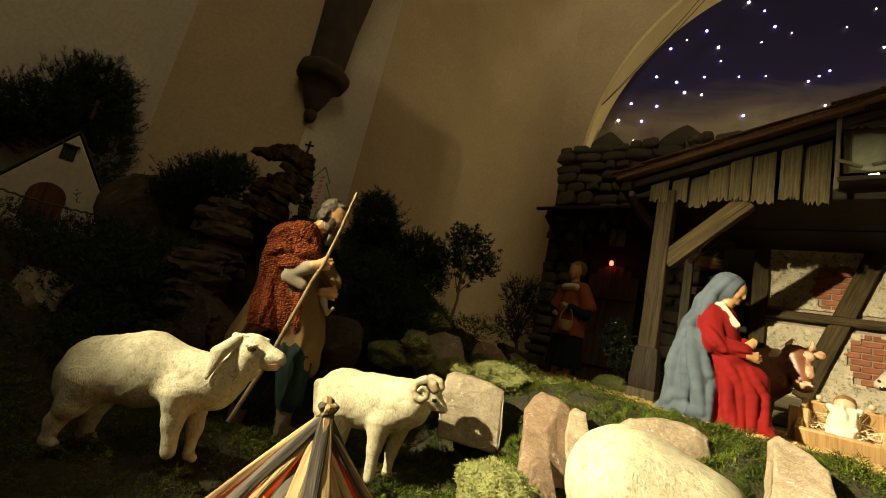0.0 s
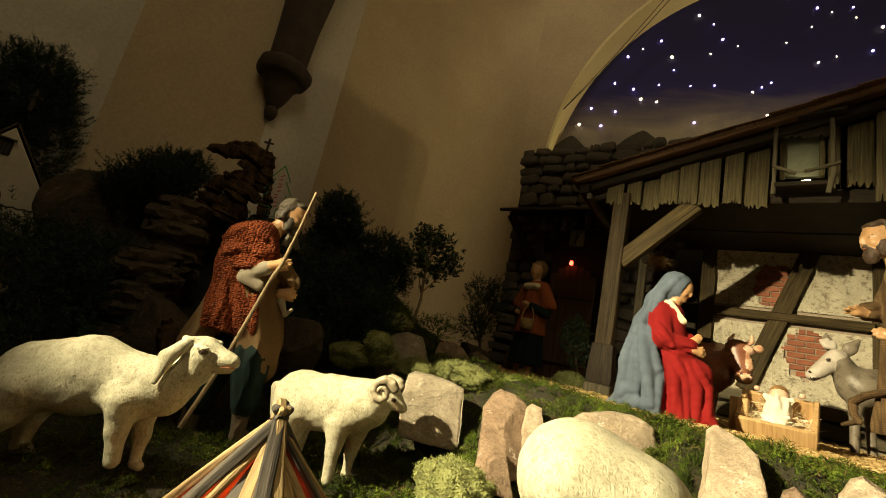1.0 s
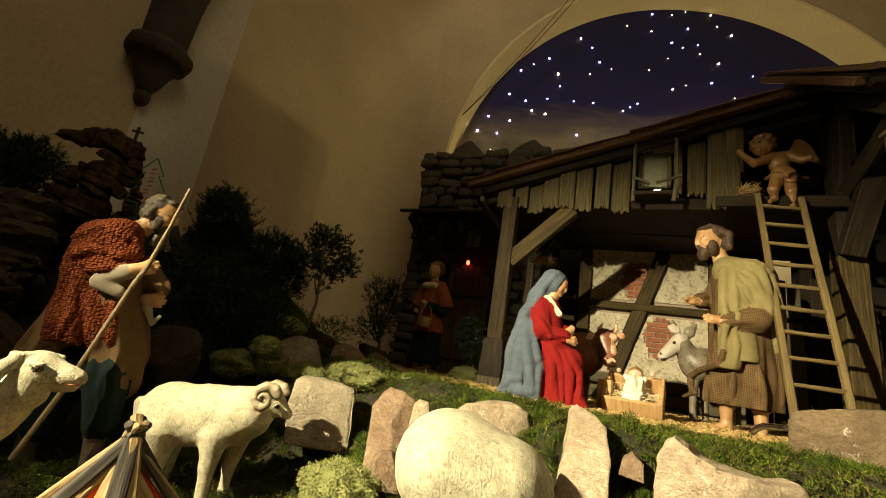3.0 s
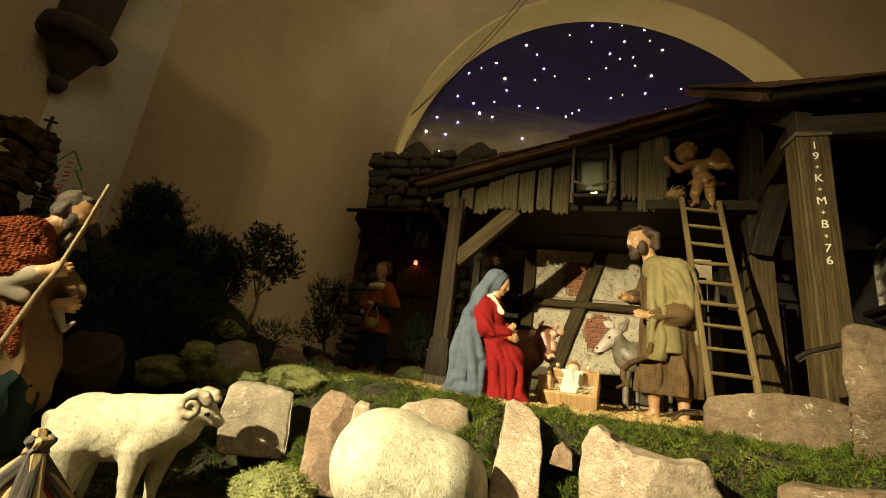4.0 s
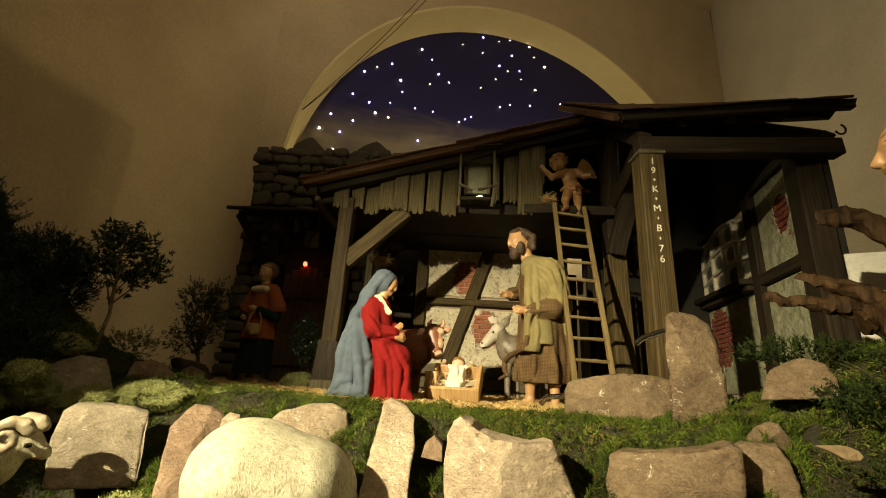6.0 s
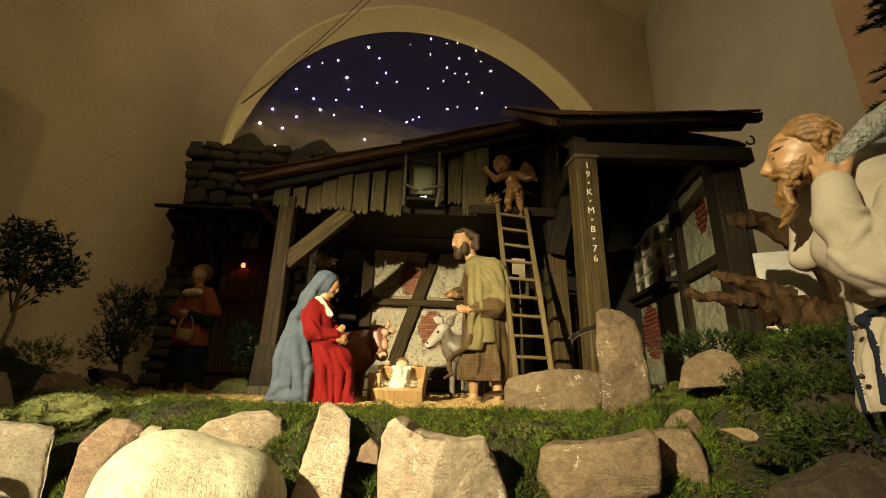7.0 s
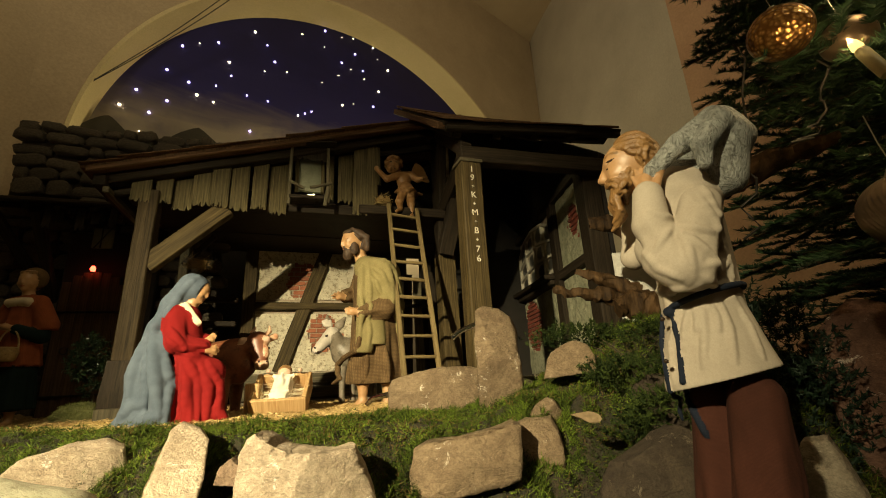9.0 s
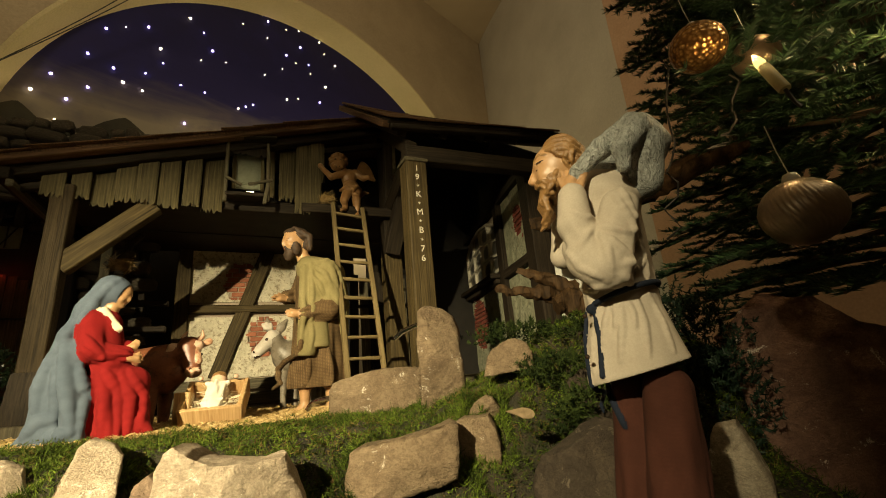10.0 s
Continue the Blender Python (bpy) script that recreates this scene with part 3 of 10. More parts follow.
wall("wall_east", [P_COR, (4.6, -1.2)], LOW, TOP, "plaster_red", 0.3, "reddish brown plaster wall")
wall("wall_east_nave", [(4.6, -1.2), (4.6, -6.0)], LOW, TOP, "plaster", 0.3, "plaster wall of the nave")
wall("wall_nave", [(4.6, -6.0), (-3.6, -6.0)], LOW, TOP, "plaster", 0.3, "plaster end wall of the nave")
wall("wall_west_nave", [(-3.6, -6.0), P_FAR], LOW, TOP, "plaster", 0.3, "plaster wall of the nave")
single("floor", mesh_of(box_bm(-4.2, 5.2, -6.4, 7.2, LOW - 0.2, LOW, 0), "floor"), "floor_stone", Matrix.Identity(4), "grey stone floor of the church", "floor", kind="structure")
single("ceiling", mesh_of(box_bm(-4.2, 5.2, -6.4, 7.2, TOP, TOP + 0.2, 0), "ceiling"), "plaster", Matrix.Identity(4), "plaster ceiling", "ceiling", kind="structure")


def corbel():
    """The dark rib of the vault and the moulded corbel on which it ends."""
    base = Vector((P_COVE[0], P_COVE[1], 0))
    t = thing("vault_corbel", (base.x, base.y, 1.05), "dark sandstone vault rib ending on a moulded corbel on the wall", "corbel", kind="structure")
    d = Vector((0.86, -0.30, 0)).normalized()
    side = Vector((-d.y, d.x, 0))

    def body(levels, name, n=8):
        bm = bmesh.new()
        rings = []
        for z, r, out in levels:
            ring = []
            for k in range(n):
                a = 2 * math.pi * (k + 0.5) / n
                p = base + d * (out + r * math.cos(a)) + side * (r * 1.05 * math.sin(a)) + Vector((0, 0, z))
                ring.append(bm.verts.new(p))
            rings.append(ring)
        for a, b in zip(rings, rings[1:]):
            for k in range(n):
                bm.faces.new((a[k], a[(k + 1) % n], b[(k + 1) % n], b[k]))
        bm.faces.new(rings[0][::-1])
        bm.faces.new(rings[-1])
        bmesh.ops.recalc_face_normals(bm, faces=bm.faces)
        bmesh.ops.bevel(bm, geom=list(bm.edges), offset=0.006, segments=2, affect="EDGES")
        part(name, bm, "ironstone", t)

    body([(1.075, 0.018, 0.02), (1.10, 0.034, 0.03), (1.13, 0.036, 0.03), (1.15, 0.03, 0.03)], "boss", 12)
    body([(1.148, 0.03, 0.03), (1.19, 0.055, 0.035), (1.24, 0.075, 0.045), (1.275, 0.085, 0.05), (1.30, 0.115, 0.06)], "console")
    body([(1.302, 0.125, 0.06), (1.33, 0.145, 0.065), (1.375, 0.145, 0.065), (1.41, 0.115, 0.06)], "collar")
    body([(1.405, 0.10, 0.06), (1.65, 0.108, 0.075), (1.95, 0.13, 0.13), (2.3, 0.15, 0.24), (2.8, 0.17, 0.46), (3.3, 0.18, 0.76)], "rib")


corbel()


def painted_hills():
    """Dark hill cut-outs that stand before the painted sky."""
    for name, s0, s1, z0, top, skew, d in (("hill_cutout", -1.80, -1.08, 2.02, 2.36, 0.45, -0.03), ("hill_cutout", -1.27, -0.17, 2.0, 2.48, 0.42, -0.05),
                                           ("hill_cutout", -1.12, -0.82, 2.05, 2.33, 0.5, -0.08), ("hill_cutout", 0.0, 0.95, 2.3, 2.74, 0.5, -0.03)):
        bm = bmesh.new()
        n = 24
        pts = []
        for k in range(n + 1):
            u = k / n
            w = u ** (math.log(0.5) / math.log(skew))
            hgt = (1 - abs(2 * w - 1) ** 1.35) ** 1.35
            pts.append((s0 + u * (s1 - s0), z0 + (top - z0) * hgt + 0.012 * noise.noise((u * 9, s0, 0))))
        bm.faces.new([bm.verts.new((x, d, z)) for x, z in [(s0, z0 - 0.6)] + pts + [(s1, z0 - 0.6)]])
        r = bmesh.ops.extrude_face_region(bm, geom=list(bm.faces))
        for v in r["geom"]:
            if isinstance(v, bmesh.types.BMVert):
                v.co.y -= 0.015
        bmesh.ops.recalc_face_normals(bm, faces=bm.faces)
        single(name, mesh_of(bm, name), "hill", LUN_M, "dark painted hill cut from board before the sky", "painted hill", "painted hills")


painted_hills()


def stars():
    """Small lamps set in the painted sky, larger ones first."""
    big = ((-1.033, 3.348), (-0.728, 3.56), (-0.388, 3.894), (0.429, 4.392), (0.859, 4.261), (1.374, 4.261), (0.673, 4.032), (-0.152, 3.616),
           (-0.61, 3.374), (-1.126, 3.022), (-1.323, 2.709), (-1.418, 2.513), (-1.087, 2.695), (-0.939, 2.97), (-0.858, 2.86), (-1.205, 2.522),
           (-0.345, 2.648), (1.22, 3.842), (1.137, 3.569))
    mid = ((-0.248, 3.794), (1.13, 4.508), (-0.577, 3.222), (-0.703, 3.039), (-0.709, 2.844), (-0.41, 3.055), (-0.192, 3.075), (0.146, 3.035),
           (0.224, 3.093), (0.303, 3.152), (0.694, 3.407), (1.616, 3.744), (0.976, 4.054), (0.281, 2.795))
    small = ((-0.012, 3.546), (0.416, 3.612), (0.801, 3.989), (0.628, 3.81), (-0.252, 3.439), (0.142, 4.172), (0.429, 4.147), (-1.25, 2.31),
             (0.829, 4.501), (1.003, 3.937), (1.4, 3.415), (-0.896, 3.454), (1.204, 4.359), (0.664, 4.422), (0.843, 3.487))
    k = 0
    for group, r in ((big, 0.0120), (mid, 0.0088), (small, 0.0055)):
        for s, z in group:
            k += 1
            warm = k % 3 == 0 or r < 0.008
            bm = bmesh.new()
            bmesh.ops.create_icosphere(bm, subdivisions=2, radius=r)
            at = Matrix.Translation(on_lunette(s, -0.004, z))
            single("star_light", mesh_of(bm, "star_light", 180), "star_warm" if warm else "star_cool", at,
                   ("warm white" if warm else "violet-white") + " star lamp set in the painted night sky", "star light", "stars in the painted sky")


stars()


def cable(name, pts, r, label, mat="wire"):
    return single(name, mesh_of(tube_bm(pts, r, 6), name, 60), mat, Matrix.Identity(4), label, "cable")


# two thin cables that hang along the arch to a small hook
hook = on_lunette(-1.68, -0.28, 2.26)
for k in range(2):
    pts = [hook + Vector((0, 0, 0.12)) + (on_lunette(-0.35 + 0.08 * k, -0.95, 4.3) - hook - Vector((0, 0, 0.12))) * (u / 12) - Vector((0, 0, 0.10 * math.sin(math.pi * u / 12))) for u in range(13)]
    cable("hanging_cable", pts, 0.004, "thin dark cable hanging along the arch")
cable("wall_hook", [hook + Vector((0.01 * math.sin(k), 0, 0.13 - 0.022 * k)) for k in range(10)], 0.010, "twisted dark iron hook on the arch", "iron")

# ---- the stable ----


def ragged_plank(name, x0, x1, y, top, low, material, parent, seed, teeth=0.035, thick=0.014, slope=0.311):
    """A board with a torn lower end and a top that follows the slope of the roof."""
    rng = random.Random(seed)
    n = 14
    bm = bmesh.new()
    mid = (x0 + x1) / 2
    lo, hi = [], []
    for k in range(n + 1):
        x = x0 + (x1 - x0) * k / n
        tear = low + teeth * (rng.random() ** 1.6) * (1 if k % 2 else 0.35)
        lo.append((x - mid + rng.uniform(-1, 1) * 0.0015, tear))
        hi.append((x - mid, top + slope * (x - mid)))
    front = [bm.verts.new((x, -thick / 2 - 0.003 * (1 if 0 < i < n else 0), z)) for i, (x, z) in enumerate(lo)]
    ftop = [bm.verts.new((x, -thick / 2 - 0.002 * (1 if 0 < i < n else 0), z)) for i, (x, z) in enumerate(hi)]
    back = [bm.verts.new((x, thick / 2, z + 0.006)) for x, z in lo]
    btop = [bm.verts.new((x, thick / 2, z)) for x, z in hi]
    for k in range(n):
        bm.faces.new((front[k], front[k + 1], ftop[k + 1], ftop[k]))
        bm.faces.new((back[k + 1], back[k], btop[k], btop[k + 1]))
        bm.faces.new((front[k + 1], front[k], back[k], back[k + 1]))
        bm.faces.new((ftop[k], ftop[k + 1], btop[k + 1], btop[k]))
    bm.faces.new((front[0], ftop[0], btop[0], back[0]))
    bm.faces.new((front[n], back[n], btop[n], ftop[n]))
    bmesh.ops.recalc_face_normals(bm, faces=bm.faces)
    at = Matrix.Translation((mid, y, 0)) @ pose(0, 0, 0, rng.uniform(-1.5, 1.5), rng.uniform(-0.6, 0.6), rng.uniform(-2, 2))
    return part(name, bm, material, parent, "", at, 30)


BRICK_ME = {}


def bricks(parent, m, blobs, material, bw=0.074, bh=0.026, joint=0.006, proud=0.006):
    """Bricks that show where the render has come off. m: the pose of the wall's face, x along it and z up, y into it; blobs: ellipses."""
    if material not in BRICK_ME:
        me = mesh_of(box_bm(-bw / 2, bw / 2, -proud, 0.004, -bh / 2, bh / 2, 0.0022), "brick", 40)
        me.materials.append(M[material])
        BRICK_ME[material] = me
    rng = random.Random(7)
    row0 = int(min(z - rz for _, z, _, rz in blobs) / (bh + joint)) - 1
    row1 = int(max(z + rz for _, z, _, rz in blobs) / (bh + joint)) + 1
    for r in range(row0, row1 + 1):
        z = r * (bh + joint)
        for c in range(-30, 45):
            x = (c + 0.5 * (r % 2)) * (bw + joint)
            if any(((x - bx) / rx) ** 2 + ((z - bz) / rz) ** 2 < 1 + rng.uniform(-0.12, 0.12) for bx, bz, rx, rz in blobs):
                put("brick", BRICK_ME[material], None, parent, "", m @ pose(x + rng.uniform(-1, 1) * 0.001, rng.uniform(-1, 0) * 0.003, z, 0, rng.uniform(-1, 1), rng.uniform(-1.5, 1.5)))


def render_panel(name, parent, m, x0, x1, z0, z1, material, holes=(), cell=0.012, relief=0.007):
    """Rough render on a wall, with holes where it has come off and the bricks show."""
    nx, nz = max(2, int((x1 - x0) / cell)), max(2, int((z1 - z0) / cell))
    bm = bmesh.new()
    g = {}

    def vert(i, k):
        if (i, k) not in g:
            x, z = x0 + (x1 - x0) * i / nx, z0 + (z1 - z0) * k / nz
            w = noise.fractal((x * 16, z * 16, 3.1), 1.0, 2.0, 4)
            edge = 0 if 0 < i < nx and 0 < k < nz else 1
            g[i, k] = bm.verts.new((x + 0.004 * noise.noise((x * 60, z * 60, 1)) * (1 - edge), -0.011 + relief * w * (1 - edge), z + 0.004 * noise.noise((x * 60, z * 60, 5)) * (1 - edge)))
        return g[i, k]

    for i in range(nx):
        for k in range(nz):
            x, z = x0 + (x1 - x0) * (i + 0.5) / nx, z0 + (z1 - z0) * (k + 0.5) / nz
            w = 0.35 * noise.noise((x * 22, z * 22, 9.0))
            if any(((x - bx) / rx) ** 2 + ((z - bz) / rz) ** 2 < 0.92 + w for bx, bz, rx, rz in holes):
                continue
            bm.faces.new((vert(i, k), vert(i + 1, k), vert(i + 1, k + 1), vert(i, k + 1)))
    r = bmesh.ops.extrude_face_region(bm, geom=list(bm.faces))
    for v in r["geom"]:
        if isinstance(v, bmesh.types.BMVert):
            v.co.y = 0.004
    bmesh.ops.recalc_face_normals(bm, faces=bm.faces)
    return part(name, bm, material, parent, "", m, 60)


stable = thing("stable", (0.3, 2.3, 0), "half-timbered crib stable of weathered wood with brick patches", "stable")
FY = 2.15

# the post on its plinth, its brace and the head beam
beam("post", (-0.438, FY, 0.236), (-0.435, FY, 1.0), 0.076, 0.078, "timber_brown", stable, "weathered green-brown post")
bm = bmesh.new()
rings = [[bm.verts.new((sx * w, sy * w, z)) for sx, sy in ((-1, -1), (1, -1), (1, 1), (-1, 1))] for w, z in ((0.053, 0.056), (0.055, 0.09), (0.047, 0.225), (0.045, 0.238))]
for a, b in zip(rings, rings[1:]):
    for k in range(4):
        bm.faces.new((a[k], a[(k + 1) % 4], b[(k + 1) % 4], b[k]))
bm.faces.new(rings[0][::-1]), bm.faces.new(rings[-1])
bmesh.ops.bevel(bm, geom=[e for e in bm.edges if e.calc_face_angle(0) > 0.5], offset=0.004, segments=1, affect="EDGES")
part("plinth", bm, "timber_dark", stable, "tapered painted plinth", Matrix.Translation((-0.437, FY, 0)))
part("foot_block", box_bm(-0.496, -0.380, FY - 0.06, FY + 0.06, -0.06, 0.055, 0.004), "timber_grey", stable, "pale wooden foot block")
beam("brace", (-0.415, FY - 0.004, 0.645), (-0.115, FY - 0.004, 0.945), 0.078, 0.06, "timber", stable, "diagonal weathered brace")
beam("head_beam", (-0.50, FY + 0.055, 0.985), (1.0, FY + 0.055, 1.005), 0.07, 0.06, "timber_dark", stable, side=(0, 0, 1))

# torn boards under the roof
edges = [-0.506, -0.423, -0.352, -0.268, -0.186, -0.106, -0.022, 0.052, 0.146]
for k, (a, b) in enumerate(zip(edges, edges[1:])):
    low = 0.93 + 0.012 * math.sin(2.3 * k)
    ragged_plank("plank", a + 0.002, b - 0.002, FY - 0.012 - 0.003 * (k % 2), 1.035 + 0.311 * ((a + b) / 2 + 0.464), low, "plank", stable, 10 + k)
edges = [0.352, 0.395, 0.478, 0.556, 0.618]
for k, (a, b) in enumerate(zip(edges, edges[1:])):
    low = (1.02, 1.02, 0.945, 1.0)[k]
    ragged_plank("plank", a + 0.0015, b - 0.0015, FY - 0.010 - 0.003 * (k % 2), 1.035 + 0.311 * ((a + b) / 2 + 0.464), low, "plank", stable, 40 + k, 0.05)
ragged_plank("plank", 0.566, 0.622, FY - 0.03, 1.365, 1.13, "plank", stable, 51, 0.09)
beam("sill_beam", (0.515, FY - 0.015, 0.985), (1.0, FY - 0.015, 0.995), 0.062, 0.05, "timber_dark", stable, side=(0, 0, 1))
beam("loft_rail", (0.60, FY + 0.01, 1.338), (0.97, FY + 0.01, 1.441), 0.03, 0.03, "timber_dark", stable, side=(0, 0, 1))


def under_roof(name, x0, x1, y0, y1, z0, drop, label):
    """Near-black boards that end under the slope of the roof and stand in for shade."""
    bm = box_bm(x0, x1, y0, y1, z0, z0 + 1, 0)
    for v in bm.verts:
        if v.co.z > z0 + 0.5:
            v.co.z = 1.044 + 0.311 * (v.co.x + 0.668) - drop
    return part(name, bm, "black", stable, label)


under_roof("loft_back", -0.5, 1.10, 2.62, 2.65, 0.98, 0.03, "near-black boards standing in for the shade of the loft")
part("loft_floor", box_bm(-0.50, 1.25, FY + 0.06, 3.02, 0.985, 1.01, 0), "timber_dark", stable)

# the sloping roof: verge board, rafters, boards and a row of shingles on it
RS = math.atan(0.311)


def roof_z(x):
    return 1.044 + 0.311 * (x + 0.668)


beam("verge_board", (-0.655, 2.045, 1.034), (1.02, 2.045, roof_z(1.02) - 0.018), 0.045, 0.024, "roofboard", stable, "brown verge board", (0, 0, 1))
for y in (2.075, 2.5, 2.9):
    beam("rafter", (-0.64, y + 0.03, 1.008), (1.05, y + 0.03, roof_z(1.05) - 0.05), 0.05, 0.045, "timber_dark", stable, side=(0, 0, 1))
for k in range(9):
    y0 = 2.02 + 0.118 * k
    m = Matrix.Translation((-0.672, y0, roof_z(-0.672) - 0.010)) @ pose(0, 0, 0, 0, -math.degrees(RS), 0)
    part("roof_board", box_bm(0, 1.84, 0.002, 0.116, 0, 0.016, 0.002), "roofboard", stable, "", m @ pose(0, 0, 0, 0.8 * (k % 3 - 1), 0, 0))
rng = random.Random(5)
for k in range(13):
    x = -0.675 + 0.135 * k
    for j in range(3):
        y = 2.0 + 0.16 * j + rng.uniform(-0.01, 0.01)
        m = Matrix.Translation((x, y, roof_z(x) + 0.007)) @ pose(0, 0, 0, 0, -math.degrees(RS) + 2.2, rng.uniform(-1.5, 1.5))
        part("shingle", box_bm(0, 0.16, 0, 0.15, 0, 0.005, 0.001), "roofboard", stable, "", m)
beam("eave_brace", (-0.58, FY - 0.02, 0.965), (-0.44, FY - 0.02, 1.01), 0.03, 0.03, "timber_dark", stable, side=(0, 0, 1))
beam("eave_beam", (-0.61, 2.05, 1.0), (-0.61, 2.95, 1.0), 0.05, 0.05, "timber_dark", stable, side=(0, 0, 1))
beam("purlin_end", (-0.58, 2.05, 0.960), (-0.58, 2.95, 0.960), 0.025, 0.03, "timber_grey", stable, side=(0, 0, 1))

# the hatch with its little roof
hatch = part("hatch", box_bm(0.190, 0.330, FY + 0.0, FY + 0.02, 1.075, 1.262, 0.003), "shutter", stable, "small grey-green hatch under its own roof")
part("hatch_panel", box_bm(0.213, 0.307, FY - 0.007, FY + 0.004, 1.095, 1.225, 0.008, 2), "shutter", hatch)
beam("hatch_post", (0.164, FY - 0.075, 0.965), (0.166, FY - 0.075, 1.285), 0.016, 0.016, "timber_grey", hatch)
beam("hatch_post", (0.352, FY - 0.075, 0.985), (0.346, FY - 0.075, 1.30), 0.016, 0.016, "timber_grey", hatch)
beam("hatch_post", (0.196, FY - 0.012, 1.06), (0.196, FY - 0.012, 1.27), 0.018, 0.012, "plank", hatch)
beam("hatch_post", (0.326, FY - 0.012, 1.06), (0.326, FY - 0.012, 1.27), 0.018, 0.012, "plank", hatch)
beam("hatch_roof", (0.135, FY - 0.05, 1.292), (0.385, FY - 0.05, 1.318), 0.014, 0.14, "timber_dark", hatch, side=(0, -1, 0))
ragged_plank("hatch_fringe", 0.175, 0.345, FY - 0.078, 1.292, 1.225, "timber_dark", hatch, 77, 0.045, 0.01, 0.1)
beam("hatch_shelf", (0.165, FY - 0.045, 1.006), (0.352, FY - 0.045, 1.012), 0.02, 0.09, "timber_dark", hatch, side=(0, -1, 0))
beam("hatch_bar", (0.158, FY - 0.082, 1.092), (0.235, FY - 0.088, 1.052), 0.013, 0.013, "timber_grey", hatch)
beam("hatch_bar", (0.262, FY - 0.088, 1.058), (0.372, FY - 0.082, 1.098), 0.014, 0.014, "timber_grey", hatch)
beam("hatch_bar", (0.336, FY - 0.085, 0.965), (0.352, FY - 0.085, 1.075), 0.018, 0.012, "timber_grey", hatch)
single("hatch_lamp", mesh_of(box_bm(-0.026, 0.026, -0.006, 0.006, -0.006, 0.006, 0.003), "hatch_lamp"), "star_warm", Matrix.Translation((0.262, FY - 0.05, 1.030)) @ pose(0, 0, 0, 0, -12, 0), "small bright lamp under the hatch", "lamp")

# the post behind the ladder with its bracket, and slats behind it
beam("post", (1.028, 2.2, -0.02), (1.014, 2.2, 0.77), 0.096, 0.09, "timber", stable, "weathered green-brown post")
# same post; the shade under the roof is put into the darker timber
beam("post", (1.014, 2.2, 0.77), (1.016, 2.2, 1.57), 0.090, 0.09, "timber_dark", stable, "upper half of the post, the roof's shade put into its colour")
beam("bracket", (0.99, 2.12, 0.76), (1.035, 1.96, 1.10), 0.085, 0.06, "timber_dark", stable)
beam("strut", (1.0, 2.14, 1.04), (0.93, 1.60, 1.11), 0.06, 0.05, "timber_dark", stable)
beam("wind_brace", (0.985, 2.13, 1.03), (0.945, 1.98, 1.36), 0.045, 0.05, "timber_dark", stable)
part("gable_panel", box_bm(0.99, 1.05, 2.14, 2.15, 1.20, 1.47, 0.002), "render", stable, "pale render between the gable timbers")
for k in range(7):
    x = 0.72 + 0.085 * k
    beam("slat", (x, 2.62, 0.0), (x + 0.012 * ((k * 7) % 3 - 1), 2.62, 0.74 + 0.02 * ((k * 5) % 3)), 0.055, 0.012, "timber_dark" if k % 3 else "timber_grey", stable)
beam("slat_rail", (0.68, 2.605, 0.55), (1.35, 2.605, 0.56), 0.04, 0.02, "timber_dark", stable, side=(0, 0, 1))

# half-timbered back wall
BW = Matrix.Translation((0, 3.0, 0))
part("back_wall", box_bm(-0.10, 0.74, 0.002, 0.10, -0.05, 1.06, 0), "mortar", stable, "brick wall behind the render", BW)
holes1 = [(0.262, 0.785, 0.105, 0.135)]
holes2 = [(0.405, 0.425, 0.10, 0.135)]
render_panel("render", stable, BW, -0.03, 0.66, 0.655, 1.05, "render", holes1)
render_panel("render", stable, BW, -0.03, 0.66, 0.185, 0.56, "render", holes2)
beam("wall_post", (-0.065, 2.985, 0.0), (-0.065, 2.985, 1.05), 0.075, 0.05, "timber", stable)
beam("wall_post", (0.695, 2.985, 0.0), (0.695, 2.985, 1.05), 0.075, 0.05, "timber", stable)
beam("rail", (-0.03, 2.985, 0.606), (0.66, 2.985, 0.606), 0.088, 0.046, "timber", stable, side=(0, 0, 1))
beam("low_beam", (-0.10, 2.975, 0.145), (0.74, 2.975, 0.145), 0.095, 0.06, "timber_grey", stable, side=(0, 0, 1))
beam("low_beam", (-0.10, 2.965, 0.06), (0.74, 2.965, 0.06), 0.075, 0.07, "timber_grey", stable, side=(0, 0, 1))
beam("diagonal", (0.140, 2.978, 0.185), (0.430, 2.978, 1.05), 0.085, 0.05, "timber", stable)
for k in range(8):
    part("base_stone", box_bm(0, 0.098, 0, 0.05, 0, 0.062, 0.006), "greystone", stable, "", Matrix.Translation((-0.10 + 0.105 * k, 2.925, -0.045)))
bricks(stable, BW, [(0.262, 0.785, 0.115, 0.145), (0.405, 0.425, 0.11, 0.145)], "brick")
under_roof("far_wall", -0.62, 1.10, 3.42, 3.46, -0.05, 0.0, "near-black boards standing in for the shade behind the stable")
beam("stall_rail", (-0.42, 2.72, 0.60), (-0.10, 2.72, 0.60), 0.06, 0.03, "timber_dark", stable, side=(0, 0, 1))
beam("stall_rail", (-0.42, 2.72, 0.46), (-0.10, 2.72, 0.46), 0.05, 0.03, "timber_dark", stable, side=(0, 0, 1))
beam("stall_post", (-0.385, 2.66, 0.0), (-0.385, 2.66, 0.98), 0.045, 0.045, "timber_grey", stable)
beam("stall_post", (-0.27, 2.95, 0.0), (-0.27, 2.95, 0.98), 0.045, 0.045, "timber_dark", stable)
beam("stall_brace", (-0.385, 2.64, 0.78), (-0.24, 2.64, 0.96), 0.03, 0.03, "timber_dark", stable)

# ---- the porch and the wing with the window ----
wing = thing("stable_wing", (1.5, 2.0, 0), "open timber wing of the crib stable with a painted window", "stable wing")
